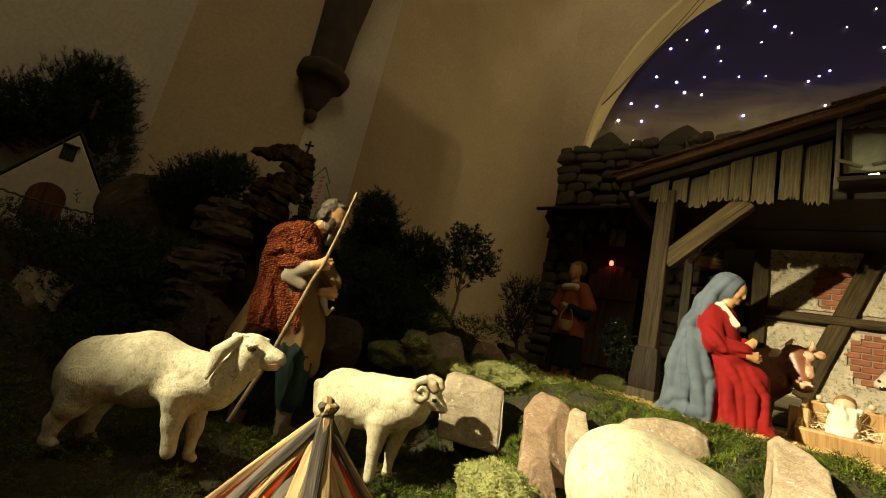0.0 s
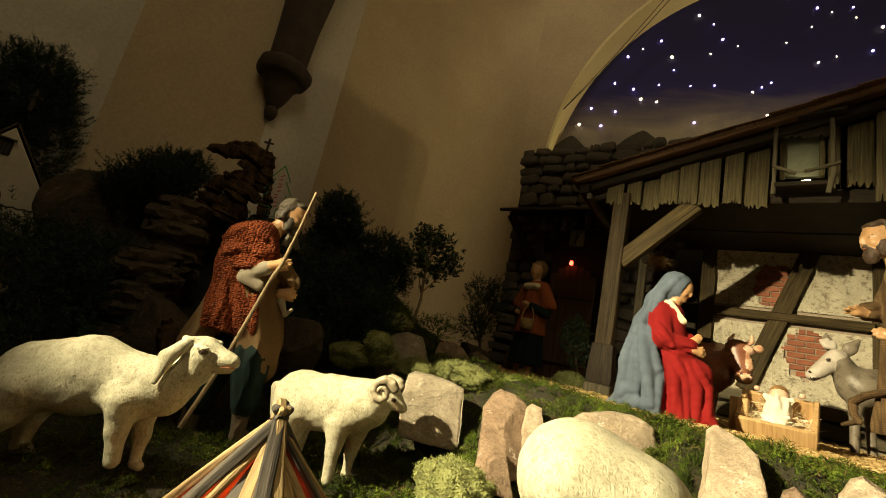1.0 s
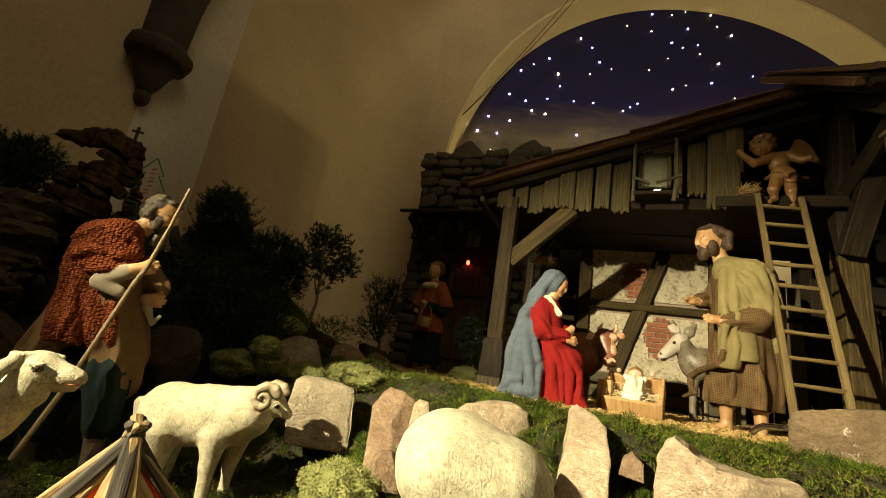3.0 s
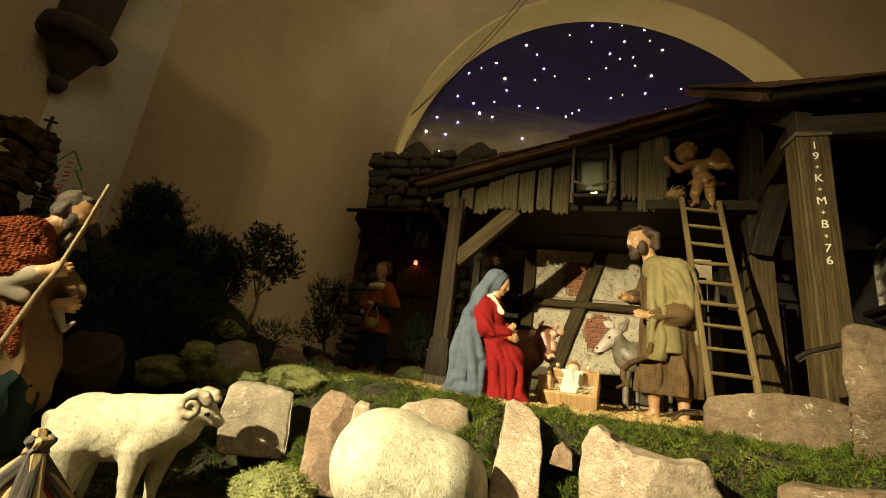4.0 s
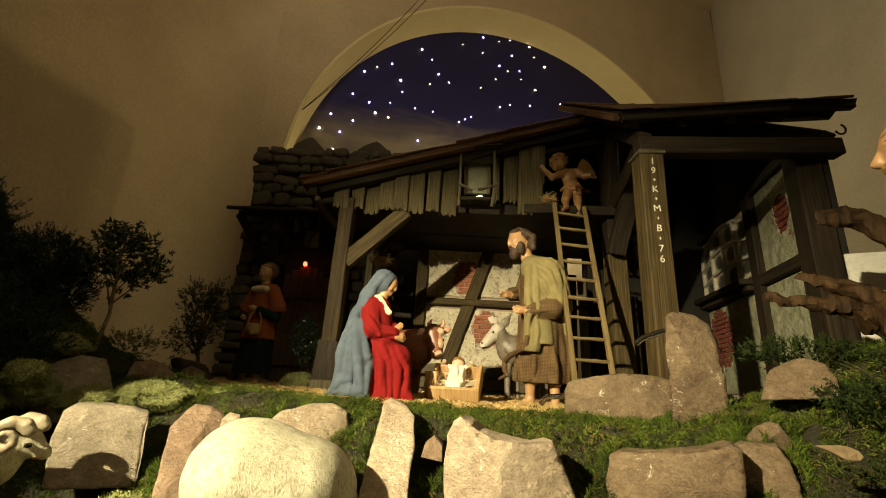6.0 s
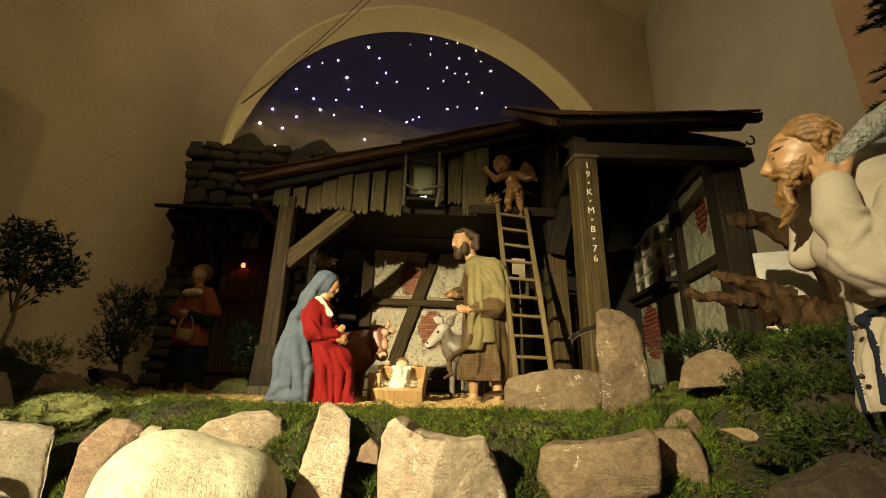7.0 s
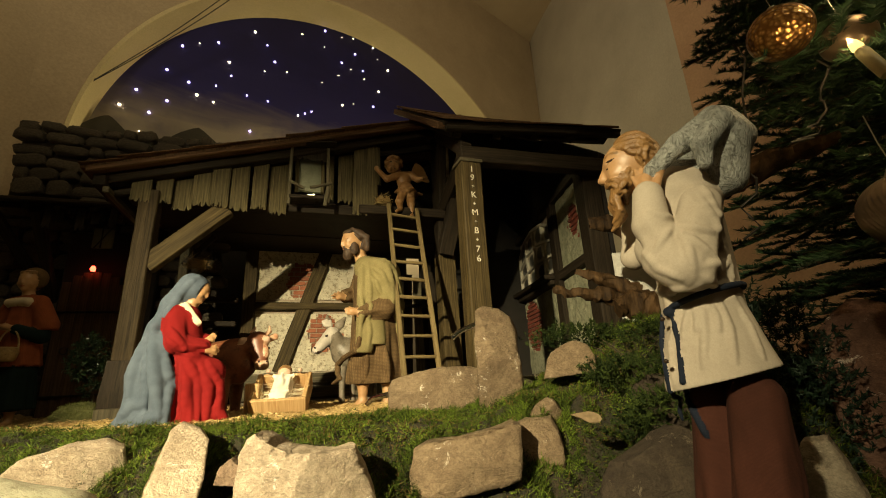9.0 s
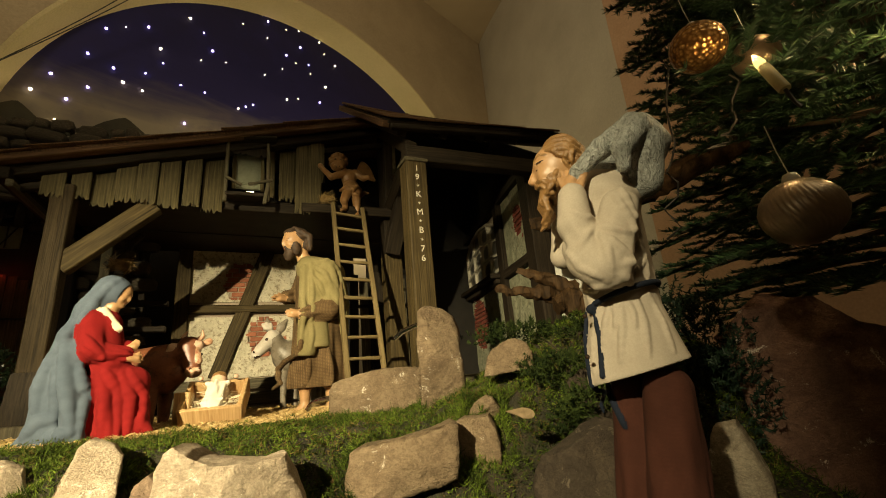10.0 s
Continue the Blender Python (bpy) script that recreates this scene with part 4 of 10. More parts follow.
post = beam("post", (0.889, 1.5, -0.12), (0.886, 1.5, 0.966), 0.090, 0.085, "timber", wing, "weathered post with a chalked inscription")
part("post_cap", box_bm(0.834, 0.938, 1.452, 1.548, 0.964, 0.980, 0.003), "timber_grey", wing)


def inscription():
    """The chalked blessing, sign below sign, painted on the post."""
    for k, ch in enumerate(("1", "9", "+", "K", "+", "M", "+", "B", "+", "7", "6")):
        z = 0.935 - 0.0385 * k
        size = 0.027 if ch != "+" else 0.017
        cu = bpy.data.curves.new("sign", "FONT")
        cu.body, cu.size, cu.align_x, cu.align_y, cu.extrude = ch, size * 1.35, "CENTER", "CENTER", 0.0008
        tmp = new("sign", cu)
        me = bpy.data.meshes.new_from_object(tmp)
        bpy.data.objects.remove(tmp)
        bpy.data.curves.remove(cu)
        put("chalk_sign", me, "chalk", post, "white chalk sign " + (ch if ch != "+" else "cross"), pose(0.8855 + 0.0003 * k, 1.4555, z - 0.006, 90, 4 * math.sin(k), 0))


inscription()
WP, WU = Vector((1.6, 1.6, 0)), Vector((0.26, 0.9656, 0))
WN = Vector((WU.y, -WU.x, 0))
# x runs along the wall from the back to the front, y into it
WM = Matrix(((-WU.x, WN.x, 0, WP.x), (-WU.y, WN.y, 0, WP.y), (0, 0, 1, 0), (0, 0, 0, 1)))


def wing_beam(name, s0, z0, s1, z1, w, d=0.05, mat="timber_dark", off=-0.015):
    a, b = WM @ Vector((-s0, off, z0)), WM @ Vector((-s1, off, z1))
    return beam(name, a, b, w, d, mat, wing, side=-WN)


part("wing_wall", box_bm(-1.62, -0.02, 0.002, 0.03, -0.1, 1.16, 0), "mortar", wing, "wall of the stable wing", WM)
render_panel("render", wing, WM, -0.50, -0.06, 0.68, 1.14, "render_green", [(-0.262, 0.915, 0.075, 0.10)])
render_panel("render", wing, WM, -0.52, -0.06, 0.10, 0.62, "render_green")
render_panel("render", wing, WM, -1.5, -0.60, 0.10, 0.63, "render_green", [(-1.25, 0.44, 0.22, 0.20)])
bricks(wing, WM, [(-0.262, 0.915, 0.085, 0.11), (-1.25, 0.44, 0.23, 0.21)], "brick_dark", 0.062, 0.024)
wing_beam("wall_post", 0.02, 0.05, 0.02, 1.14, 0.11, 0.09)
wing_beam("wall_post", 0.555, 0.05, 0.555, 1.14, 0.085)
wing_beam("wall_post", 1.52, 0.05, 1.52, 1.14, 0.085)
wing_beam("rail", 0.07, 0.652, 0.52, 0.655, 0.055)
wing_beam("rail", 0.07, 1.13, 1.5, 1.15, 0.05)
wing_beam("window_sill", 0.58, 0.665, 1.50, 0.70, 0.03, 0.11, "timber_dark", -0.05)
wing_beam("window_sill", 0.60, 0.635, 1.48, 0.668, 0.03, 0.07, "timber_dark", -0.03)


def window():
    """An arched window of four by three painted panes."""
    x0, x1, z0 = -1.44, -0.60, 0.715
    win = part("window", box_bm(x0 - 0.01, x1 + 0.01, -0.008, 0.001, z0 - 0.01, z0 + 0.03, 0.001), "win_frame", wing, "arched window with cream bars and blotched panes", WM)

    def top(x):
        u = (x - x0) / (x1 - x0)
        return 1.005 + 0.11 * math.sin(math.pi * min(1, max(0, u)) ** 0.9) ** 0.8

    cols, rows = 4, 3
    for c in range(cols):
        a, b = x0 + (x1 - x0) * c / cols, x0 + (x1 - x0) * (c + 1) / cols
        for r in range(rows):
            bm = bmesh.new()
            lo_a, lo_b = z0 + (top(a) - z0) * r / rows, z0 + (top(b) - z0) * r / rows
            hi_a, hi_b = z0 + (top(a) - z0) * (r + 1) / rows, z0 + (top(b) - z0) * (r + 1) / rows
            ma, mz = (a + b) / 2, (lo_a + hi_b) / 2
            q = [(a + 0.006, lo_a + 0.006), (b - 0.006, lo_b + 0.006), (b - 0.006, hi_b - 0.006), (a + 0.006, hi_a - 0.006)]
            vs = [bm.verts.new((x - ma, z - mz, 0)) for x, z in q]
            bm.faces.new(vs)
            e = bmesh.ops.extrude_face_region(bm, geom=list(bm.faces))
            for v in e["geom"]:
                if isinstance(v, bmesh.types.BMVert):
                    v.co.z -= 0.004
            bmesh.ops.recalc_face_normals(bm, faces=bm.faces)
            part("pane", bm, "pane", win, "", WM @ Matrix.Translation((ma, -0.010, mz)) @ pose(0, 0, 0, 90, 0, 0), 20)
    for c in range(cols + 1):
        x = x0 + (x1 - x0) * c / cols
        wing_part(win, "bar", (x, z0), (x, top(x)), 0.020)
    for r in range(rows + 1):
        for c in range(cols):
            a, b = x0 + (x1 - x0) * c / cols, x0 + (x1 - x0) * (c + 1) / cols
            wing_part(win, "bar", (a, z0 + (top(a) - z0) * r / rows), (b, z0 + (top(b) - z0) * r / rows), 0.020 if r in (0, rows) else 0.016)


def wing_part(parent, name, a, b, w):
    p, q = WM @ Vector((a[0], -0.016, a[1])), WM @ Vector((b[0], -0.016, b[1]))
    return beam(name, p, q, w, 0.022, "win_frame", parent, side=-WN, rough=0.0005, bevel=0.002)


window()
# beams and the roof of the wing
bm = bmesh.new()
bm.faces.new([bm.verts.new((-a, 0.035, z)) for a, z in ((-0.03, 0.3), (-0.03, 1.17), (0.70, 1.70), (1.62, 1.70), (1.62, 0.3))])
e = bmesh.ops.extrude_face_region(bm, geom=list(bm.faces))
for v in e["geom"]:
    if isinstance(v, bmesh.types.BMVert):
        v.co.y += 0.02
bmesh.ops.recalc_face_normals(bm, faces=bm.faces)
# added board: the darkness under the wing's roof is put into its colour
part("gable_board", bm, "black", wing, "near-black boards standing in for the shade behind the wing's wall", WM)
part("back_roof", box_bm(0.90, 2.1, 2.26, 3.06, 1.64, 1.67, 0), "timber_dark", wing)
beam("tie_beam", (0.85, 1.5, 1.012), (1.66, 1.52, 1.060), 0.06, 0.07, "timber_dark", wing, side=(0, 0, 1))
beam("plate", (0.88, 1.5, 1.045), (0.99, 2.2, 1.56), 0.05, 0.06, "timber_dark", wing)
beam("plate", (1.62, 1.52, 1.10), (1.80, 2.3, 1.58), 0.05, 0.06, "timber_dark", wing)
R_FL, R_FR, R_BL, R_BR = Vector((0.80, 1.47, 1.135)), Vector((1.684, 1.47, 1.235)), Vector((0.80, 2.24, 1.715)), Vector((1.98, 2.35, 1.80))


def roof_point(u, v, h):
    p = (R_FL * (1 - u) + R_FR * u) * (1 - v) + (R_BL * (1 - u) + R_BR * u) * v
    n = (R_FR - R_FL).cross(R_BL - R_FL).normalized()
    return p + n * h


def roof_slab(name, u0, u1, v0, v1, h0, h1, mat, parent):
    bm = bmesh.new()
    vs = [bm.verts.new(roof_point(u, v, h)) for h in (h0, h1) for u, v in ((u0, v0), (u1, v0), (u1, v1), (u0, v1))]
    for f in ((3, 2, 1, 0), (4, 5, 6, 7), (0, 1, 5, 4), (1, 2, 6, 5), (2, 3, 7, 6), (3, 0, 4, 7)):
        bm.faces.new([vs[k] for k in f])
    bmesh.ops.bevel(bm, geom=list(bm.edges), offset=0.002, segments=1, affect="EDGES")
    return part(name, bm, mat, parent)


roof_slab("roof_deck", -0.03, 1.03, -0.02, 1.0, 0.0, 0.018, "timber_dark", wing)
rng = random.Random(11)
for j in range(9):
    u = 0.0
    while u < 1.0:
        w = rng.uniform(0.10, 0.2)
        v0 = j / 9 - 0.04 + rng.uniform(-0.012, 0.012)
        roof_slab("shingle", u - 0.035, min(1.04, u + w - 0.006), v0, v0 + 0.16, 0.020 + rng.uniform(0, 0.006), 0.028 + rng.uniform(0, 0.006), "roofboard", wing)
        u += w
beam("verge_board", roof_point(-0.035, 0.0, -0.005), roof_point(-0.035, 1.0, -0.005), 0.035, 0.03, "roofboard", wing, "brown verge board", (0, 0, 1))
beam("fascia", roof_point(-0.02, -0.02, -0.012), roof_point(1.02, -0.02, -0.012), 0.03, 0.022, "timber_dark", wing, side=(0, 0, 1))
for k in range(5):
    beam("rafter", roof_point(0.05 + 0.22 * k, 0.0, -0.03), roof_point(0.05 + 0.22 * k, 0.98, -0.03), 0.04, 0.05, "timber_dark", wing)
part("iron_hook", tube_bm([Vector((1.655, 1.49, 1.16)) + Vector((0.022 * math.sin(a), 0, 0.022 * math.cos(a) - 0.03)) for a in [0.3 + 0.5 * k for k in range(9)]], 0.004, 6), "iron", wing, "small dark iron hook")
# near-black board in place of the wing's shaded interior
part("wing_back", box_bm(1.10, 2.05, 3.0, 3.04, -0.05, 1.64, 0), "black", wing, "near-black boards standing in for the shade of the wing")
part("wing_far_post", box_bm(1.10, 1.16, 2.92, 2.99, -0.05, 1.2, 0.004), "timber_dark", wing)
for k in range(3):
    beam("slat", (1.22 + 0.13 * k, 2.75, 0.0), (1.21 + 0.13 * k, 2.75, 0.62 + 0.05 * k), 0.05, 0.012, "timber_dark", wing)
beam("floor_beam", (0.80, 1.66, 0.06), (1.15, 1.60, 0.07), 0.09, 0.06, "timber_grey", wing, side=(0, 0, 1))

# ---- ladder ----
ladder = thing("ladder", (0.76, 1.8, 0.0), "plain wooden ladder leaning against the loft", "ladder")
LA, LB, LC, LD = Vector((0.666, 2.075, 1.010)), Vector((0.822, 2.075, 0.995)), Vector((0.668, 1.79, 0.06)), Vector((0.826, 1.79, 0.06))
beam("rail", LC, LA, 0.022, 0.020, "ladder", ladder)
beam("rail", LD, LB, 0.022, 0.020, "ladder", ladder)
for k in range(10):
    u = 0.05 + 0.098 * k
    a, b = LC + (LA - LC) * u, LD + (LB - LD) * u
    beam("rung", a - Vector((0.004, 0, 0)), b + Vector((0.004, 0, 0.0)), 0.017, 0.014, "ladder", ladder, side=(0, 0, 1))

# ---- the stone house behind the woman ----
house = thing("stone_house", (-0.95, 2.8, 0), "dim house front of painted stone relief with a lean-to roof", "house front")
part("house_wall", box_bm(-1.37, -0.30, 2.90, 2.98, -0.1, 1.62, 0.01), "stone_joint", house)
STONE_ME = []
for k in range(5):
    bm = box_bm(-0.5, 0.5, -0.5, 0.5, -0.5, 0.5, 0.0)
    bmesh.ops.bevel(bm, geom=list(bm.edges), offset=0.24, segments=2, affect="EDGES", profile=0.55)
    r5 = random.Random(k)
    for v in bm.verts:
        v.co += Vector((r5.uniform(-1, 1), r5.uniform(-1, 1), r5.uniform(-1, 1))) * 0.085
    me = mesh_of(bm, "stone", 60)
    me.materials.append(M["stone_relief"])
    STONE_ME.append(me)
rng = random.Random(21)
z = -0.05
while z < 1.66:
    h = rng.uniform(0.060, 0.098)
    x = -1.37 + rng.uniform(-0.03, 0.03)
    while x < -0.32:
        w = rng.uniform(0.07, 0.21)
        if not (-1.0 < x + w / 2 < -0.62 and z < 0.72):
            at = Matrix.Translation((x + w / 2, 2.895 + rng.uniform(-0.012, 0.012), z + h / 2 + rng.uniform(-0.014, 0.014))) @ pose(0, 0, 0, 0, rng.uniform(-9, 9), 0) @ Matrix.Diagonal((w - 0.008, 0.10, (h - 0.006) * rng.uniform(0.8, 1.1), 1))
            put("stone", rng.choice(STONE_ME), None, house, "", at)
        x += w
    z += h
EY, EX = 2.5, -1.288
bm = bmesh.new()
vs = [bm.verts.new((x, y, z + h)) for h in (0, 0.014) for x, y, z in ((EX, EY, 1.045), (-0.60, EY, 1.055), (-0.60, 2.92, 1.20), (EX - 0.06, 2.92, 1.19))]
for f in ((3, 2, 1, 0), (4, 5, 6, 7), (0, 1, 5, 4), (1, 2, 6, 5), (2, 3, 7, 6), (3, 0, 4, 7)):
    bm.faces.new([vs[k] for k in f])
part("lean_to_roof", bm, "timber_dark", house, "dark boarded lean-to roof")
beam("eave_board", (EX - 0.01, EY - 0.01, 1.05), (-0.60, EY - 0.01, 1.058), 0.025, 0.02, "timber_dark", house, side=(0, 0, 1))
for x in (-1.22, -1.08, -0.95, -0.80):
    beam("rafter", (x, EY + 0.02, 1.03), (x, 2.9, 1.165), 0.03, 0.03, "timber_dark", house)
beam("lean_brace", (-1.235, 2.54, 1.03), (-1.10, 2.86, 0.70), 0.045, 0.04, "timber_dark", house)
beam("lean_brace", (-1.06, 2.58, 1.03), (-1.03, 2.86, 0.60), 0.045, 0.04, "timber_dark", house)
for k in range(8):
    ragged_plank("hanging_strip", -1.02 + 0.05 * k, -0.985 + 0.05 * k, 2.54 + 0.02 * (k % 3), 1.05, 0.92 + 0.04 * (k % 3), "timber_dark", house, 90 + k, 0.05, 0.006, 0.0)
# solid slab; its near-black colour stands in for the doorway's shade
part("door_recess", box_bm(-0.99, -0.55, 2.80, 2.88, -0.05, 0.99, 0.004), "black", house, "near-black slab standing in for the shade of the doorway")
door = part("door", box_bm(-0.955, -0.66, 2.745, 2.765, -0.05, 0.0, 0.002), "door", house, "old arched plank door, closed")
for k in range(7):
    a = -0.955 + 0.0425 * k
    u = (a + 0.021 + 0.81) / 0.155
    hgt = 0.60 + 0.15 * math.sqrt(max(0, 1 - u * u))
    beam("door_plank", (a + 0.021, 2.74, -0.05), (a + 0.021, 2.74, hgt), 0.041, 0.018, "door", door)
for z in (0.11, 0.53):
    beam("strap", (-0.955, 2.727, z), (-0.665, 2.727, z), 0.02, 0.008, "iron", door, side=(0, 0, 1))
part("door_ring", tube_bm([Vector((-0.885 + 0.018 * math.sin(a), 2.722, 0.33 + 0.018 * math.cos(a))) for a in [0.66 * k for k in range(10)]], 0.003, 6), "iron", door)
part("window_light", box_bm(-0.885, -0.785, 2.79, 2.80, 0.90, 1.02, 0.004), "shutter", house, "small pale window over the door")
beam("window_bar", (-0.87, 2.785, 0.90), (-0.80, 2.785, 1.02), 0.006, 0.006, "iron", house)
beam("window_bar", (-0.84, 2.785, 0.90), (-0.84, 2.785, 1.02), 0.006, 0.006, "iron", house)
lantern = thing("red_lantern", (-0.824, 2.71, 0.745), "small lantern with a glowing red light over the door", "lantern")
part("lantern_glass", lathe_bm([(0.010, 0), (0.013, 0.008), (0.011, 0.022), (0.007, 0.028)], 10), "red_lamp", lantern, "glowing red glass", Matrix.Translation((-0.824, 2.71, 0.748)))
part("lantern_cap", lathe_bm([(0.015, 0), (0.013, 0.004), (0.003, 0.014)], 10), "iron", lantern, "", Matrix.Translation((-0.824, 2.71, 0.775)))

# ---- carved and dressed figures ----


class Clay:
    """A solid modelled from blended round-ended limbs and ellipsoids, turned into one mesh. x is forward, y to the figure's left, z up."""

    def __init__(self):
        self.prims, self.mats = [], []

    def slot(self, mat):
        if mat not in self.mats:
            self.mats.append(mat)
        return self.mats.index(mat)

    def limb(self, a, b, ra, rb, mat, k=0.02, sq=None, fold=None, cut=None, wrinkle=0.0):
        """A tapered limb from a to b. sq: (way, factor) squeezes it; fold: (depth, count, phase) runs pleats along it; cut: half-spaces (normal, offset) to keep."""
        self.prims.append(("limb", np.array(a, float), np.array(b, float), ra, rb, self.slot(mat), k, sq, fold, cut or (), wrinkle))
        return self

    def blob(self, c, r, mat, turn=(0, 0, 0), k=0.02, cut=None, wrinkle=0.0):
        rot = np.array(Euler([radians(t) for t in turn]).to_matrix())
        self.prims.append(("blob", np.array(c, float), rot, np.array(r, float), None, self.slot(mat), k, None, None, cut or (), wrinkle))
        return self

    def dist(self, pr, p):
        kind, a, b, ra, rb, _, _, sq, fold, cut, wrinkle = pr
        if kind == "limb":
            d = b - a
            L2 = max(float(d @ d), 1e-12)
            t = np.clip(((p - a) @ d) / L2, 0, 1)
            q = p - a - t[..., None] * d
            if sq is not None:
                w = np.array(sq[0], float)
                w = w / np.linalg.norm(w)
                q = q + (q @ w)[..., None] * w * (sq[1] - 1)
            r = ra + (rb - ra) * t
            if fold is not None:
                dn = d / math.sqrt(L2)
                u = np.cross(dn, (0.31, 0.95, 0.05))
                u /= np.linalg.norm(u)
                v = np.cross(dn, u)
                ang = np.arctan2(q @ v, q @ u)
                wob = 0.6 * np.sin(7 * t + fold[2]) + 0.35 * np.sin(2 * ang + fold[2] * 2)
                s = np.sin(fold[1] * ang + wob + fold[2])
                r = r + fold[0] * (0.25 + 0.75 * t) * (s + 0.35 * np.sin(fold[1] * 1.7 * ang - wob + 1.3))
            out = np.sqrt((q * q).sum(-1)) - r
        else:
            q = ((p - a) @ b) / ra
            k0 = np.sqrt((q * q).sum(-1)) + 1e-9
            k1 = np.sqrt(((q / ra) ** 2).sum(-1)) + 1e-9
            out = k0 * (k0 - 1) / k1
        if wrinkle:
            w = np.sin(p[..., 0] * 95 + 3 * np.sin(p[..., 2] * 31)) * np.sin(p[..., 2] * 120 + 2.5 * np.sin(p[..., 1] * 43)) * np.sin(p[..., 1] * 87 + 2 * np.sin(p[..., 0] * 37))
            out = out + wrinkle * w
        for n, o in cut:
            out = np.maximum(out, -(p @ np.array(n, float) - o))
        return out

    def skin_y(self, points, side):
        """The points moved along y onto the surface, as seen from that side."""
        p = np.array([(x, 0.30 * side, z) for x, _, z in points], float)
        for _ in range(28):
            d = np.min([self.dist(pr, p) for pr in self.prims], axis=0)
            p[:, 1] -= side * np.clip(d, 0.0, 0.05) * 0.9
            p[:, 1] = np.where(p[:, 1] * side < -0.2, 0.0, p[:, 1])
        return p

    def mesh(self, name, cell):
        lo, hi = np.full(3, 9.0), np.full(3, -9.0)
        for pr in self.prims:
            if pr[0] == "limb":
                r = max(pr[3], pr[4]) + (pr[8][0] * 1.5 if pr[8] else 0)
                pts = np.array([pr[1] - r, pr[1] + r, pr[2] - r, pr[2] + r])
            else:
                r = max(pr[3])
                pts = np.array([pr[1] - r, pr[1] + r])
            lo, hi = np.minimum(lo, pts.min(0)), np.maximum(hi, pts.max(0))
        lo, hi = lo - 3 * cell, hi + 3 * cell
        n = np.ceil((hi - lo) / cell).astype(int) + 1
        field = np.full(n, 1.0)
        axes = [lo[i] + cell * np.arange(n[i]) for i in range(3)]
        for pr in self.prims:
            if pr[0] == "limb":
                r = max(pr[3], pr[4]) + (pr[8][0] * 1.5 if pr[8] else 0)
                a, b = np.minimum(pr[1], pr[2]) - r, np.maximum(pr[1], pr[2]) + r
            else:
                r = max(pr[3])
                a, b = pr[1] - r, pr[1] + r
            pad = pr[6] * 2 + 3 * cell
            i0 = np.maximum(((a - pad - lo) / cell).astype(int), 0)
            i1 = np.minimum(((b + pad - lo) / cell).astype(int) + 2, n)
            sl = tuple(slice(s, e) for s, e in zip(i0, i1))
            p = np.stack(np.meshgrid(*[axes[i][sl[i]] for i in range(3)], indexing="ij"), -1)
            d, f, k = self.dist(pr, p), field[sl], max(pr[6], 1e-6)
            h = np.clip(0.5 + 0.5 * (f - d) / k, 0, 1)
            field[sl] = f + (d - f) * h - k * h * (1 - h)
        verts, faces = surface(field, lo, cell)
        best = np.full(len(verts), 9.0)
        which = np.zeros(len(verts), int)
        for pr in self.prims:
            d = self.dist(pr, verts)
            m = d < best - 1e-5
            best[m], which[m] = d[m], pr[5]
        me = quick_mesh(name, verts, faces)
        votes = which[faces]
        mat = np.array([np.bincount(v, minlength=len(self.mats)).argmax() for v in votes], dtype=np.int32)
        me.polygons.foreach_set("material_index", mat)
        me.shade_smooth()
        return me


def surface(field, lo, cell):
    """The zero surface of a field on a grid, as quads."""
    inside = field < 0
    c = np.zeros(np.array(field.shape) - 1, int)
    for dx in (0, 1):
        for dy in (0, 1):
            for dz in (0, 1):
                c += inside[dx:field.shape[0] - 1 + dx, dy:field.shape[1] - 1 + dy, dz:field.shape[2] - 1 + dz]
    act = (c > 0) & (c < 8)
    ids = np.full(act.shape, -1)
    cells = np.argwhere(act)
    ids[act] = np.arange(len(cells))
    tot, cnt = np.zeros((len(cells), 3)), np.zeros(len(cells))
    corners = [(x, y, z) for x in (0, 1) for y in (0, 1) for z in (0, 1)]
    for a in corners:
        for ax in range(3):
            if a[ax]:
                continue
            b = list(a)
            b[ax] = 1
            fa, fb = field[tuple((cells + a).T)], field[tuple((cells + b).T)]
            m = (fa < 0) != (fb < 0)
            t = np.where(m, fa / np.where(m, fa - fb, 1), 0)
            p = cells + np.array(a) + 0.0
            p[:, ax] += t
            tot[m] += p[m]
            cnt[m] += 1
    verts = lo + cell * tot / cnt[:, None]
    faces = []
    for ax in range(3):
        u, v = (ax + 1) % 3, (ax + 2) % 3
        sl0, sl1 = [slice(None)] * 3, [slice(None)] * 3
        sl0[ax], sl1[ax] = slice(0, -1), slice(1, None)
        a, b = inside[tuple(sl0)], inside[tuple(sl1)]
        e = np.argwhere(a != b)
        e = e[(e[:, u] > 0) & (e[:, v] > 0) & (e[:, u] < act.shape[u]) & (e[:, v] < act.shape[v])]
        flip = a[tuple(e.T)]
        q = []
        for du, dv in ((-1, -1), (0, -1), (0, 0), (-1, 0)):
            o = e.copy()
            o[:, u] += du
            o[:, v] += dv
            q.append(ids[tuple(o.T)])
        q = np.stack(q, 1)
        q[~flip] = q[~flip][:, ::-1]
        faces.append(q)
    return verts, np.concatenate(faces)


def statue(name, clay, cell, at, turn, label, category, group="", tip=(0, 0), scale=(1, 1, 1)):
    me = clay.mesh(name, cell)
    me.transform(Matrix.Diagonal((*scale, 1)))
    return single(name, me, clay.mats, pose(*at, tip[0], tip[1], turn), label, category, group)


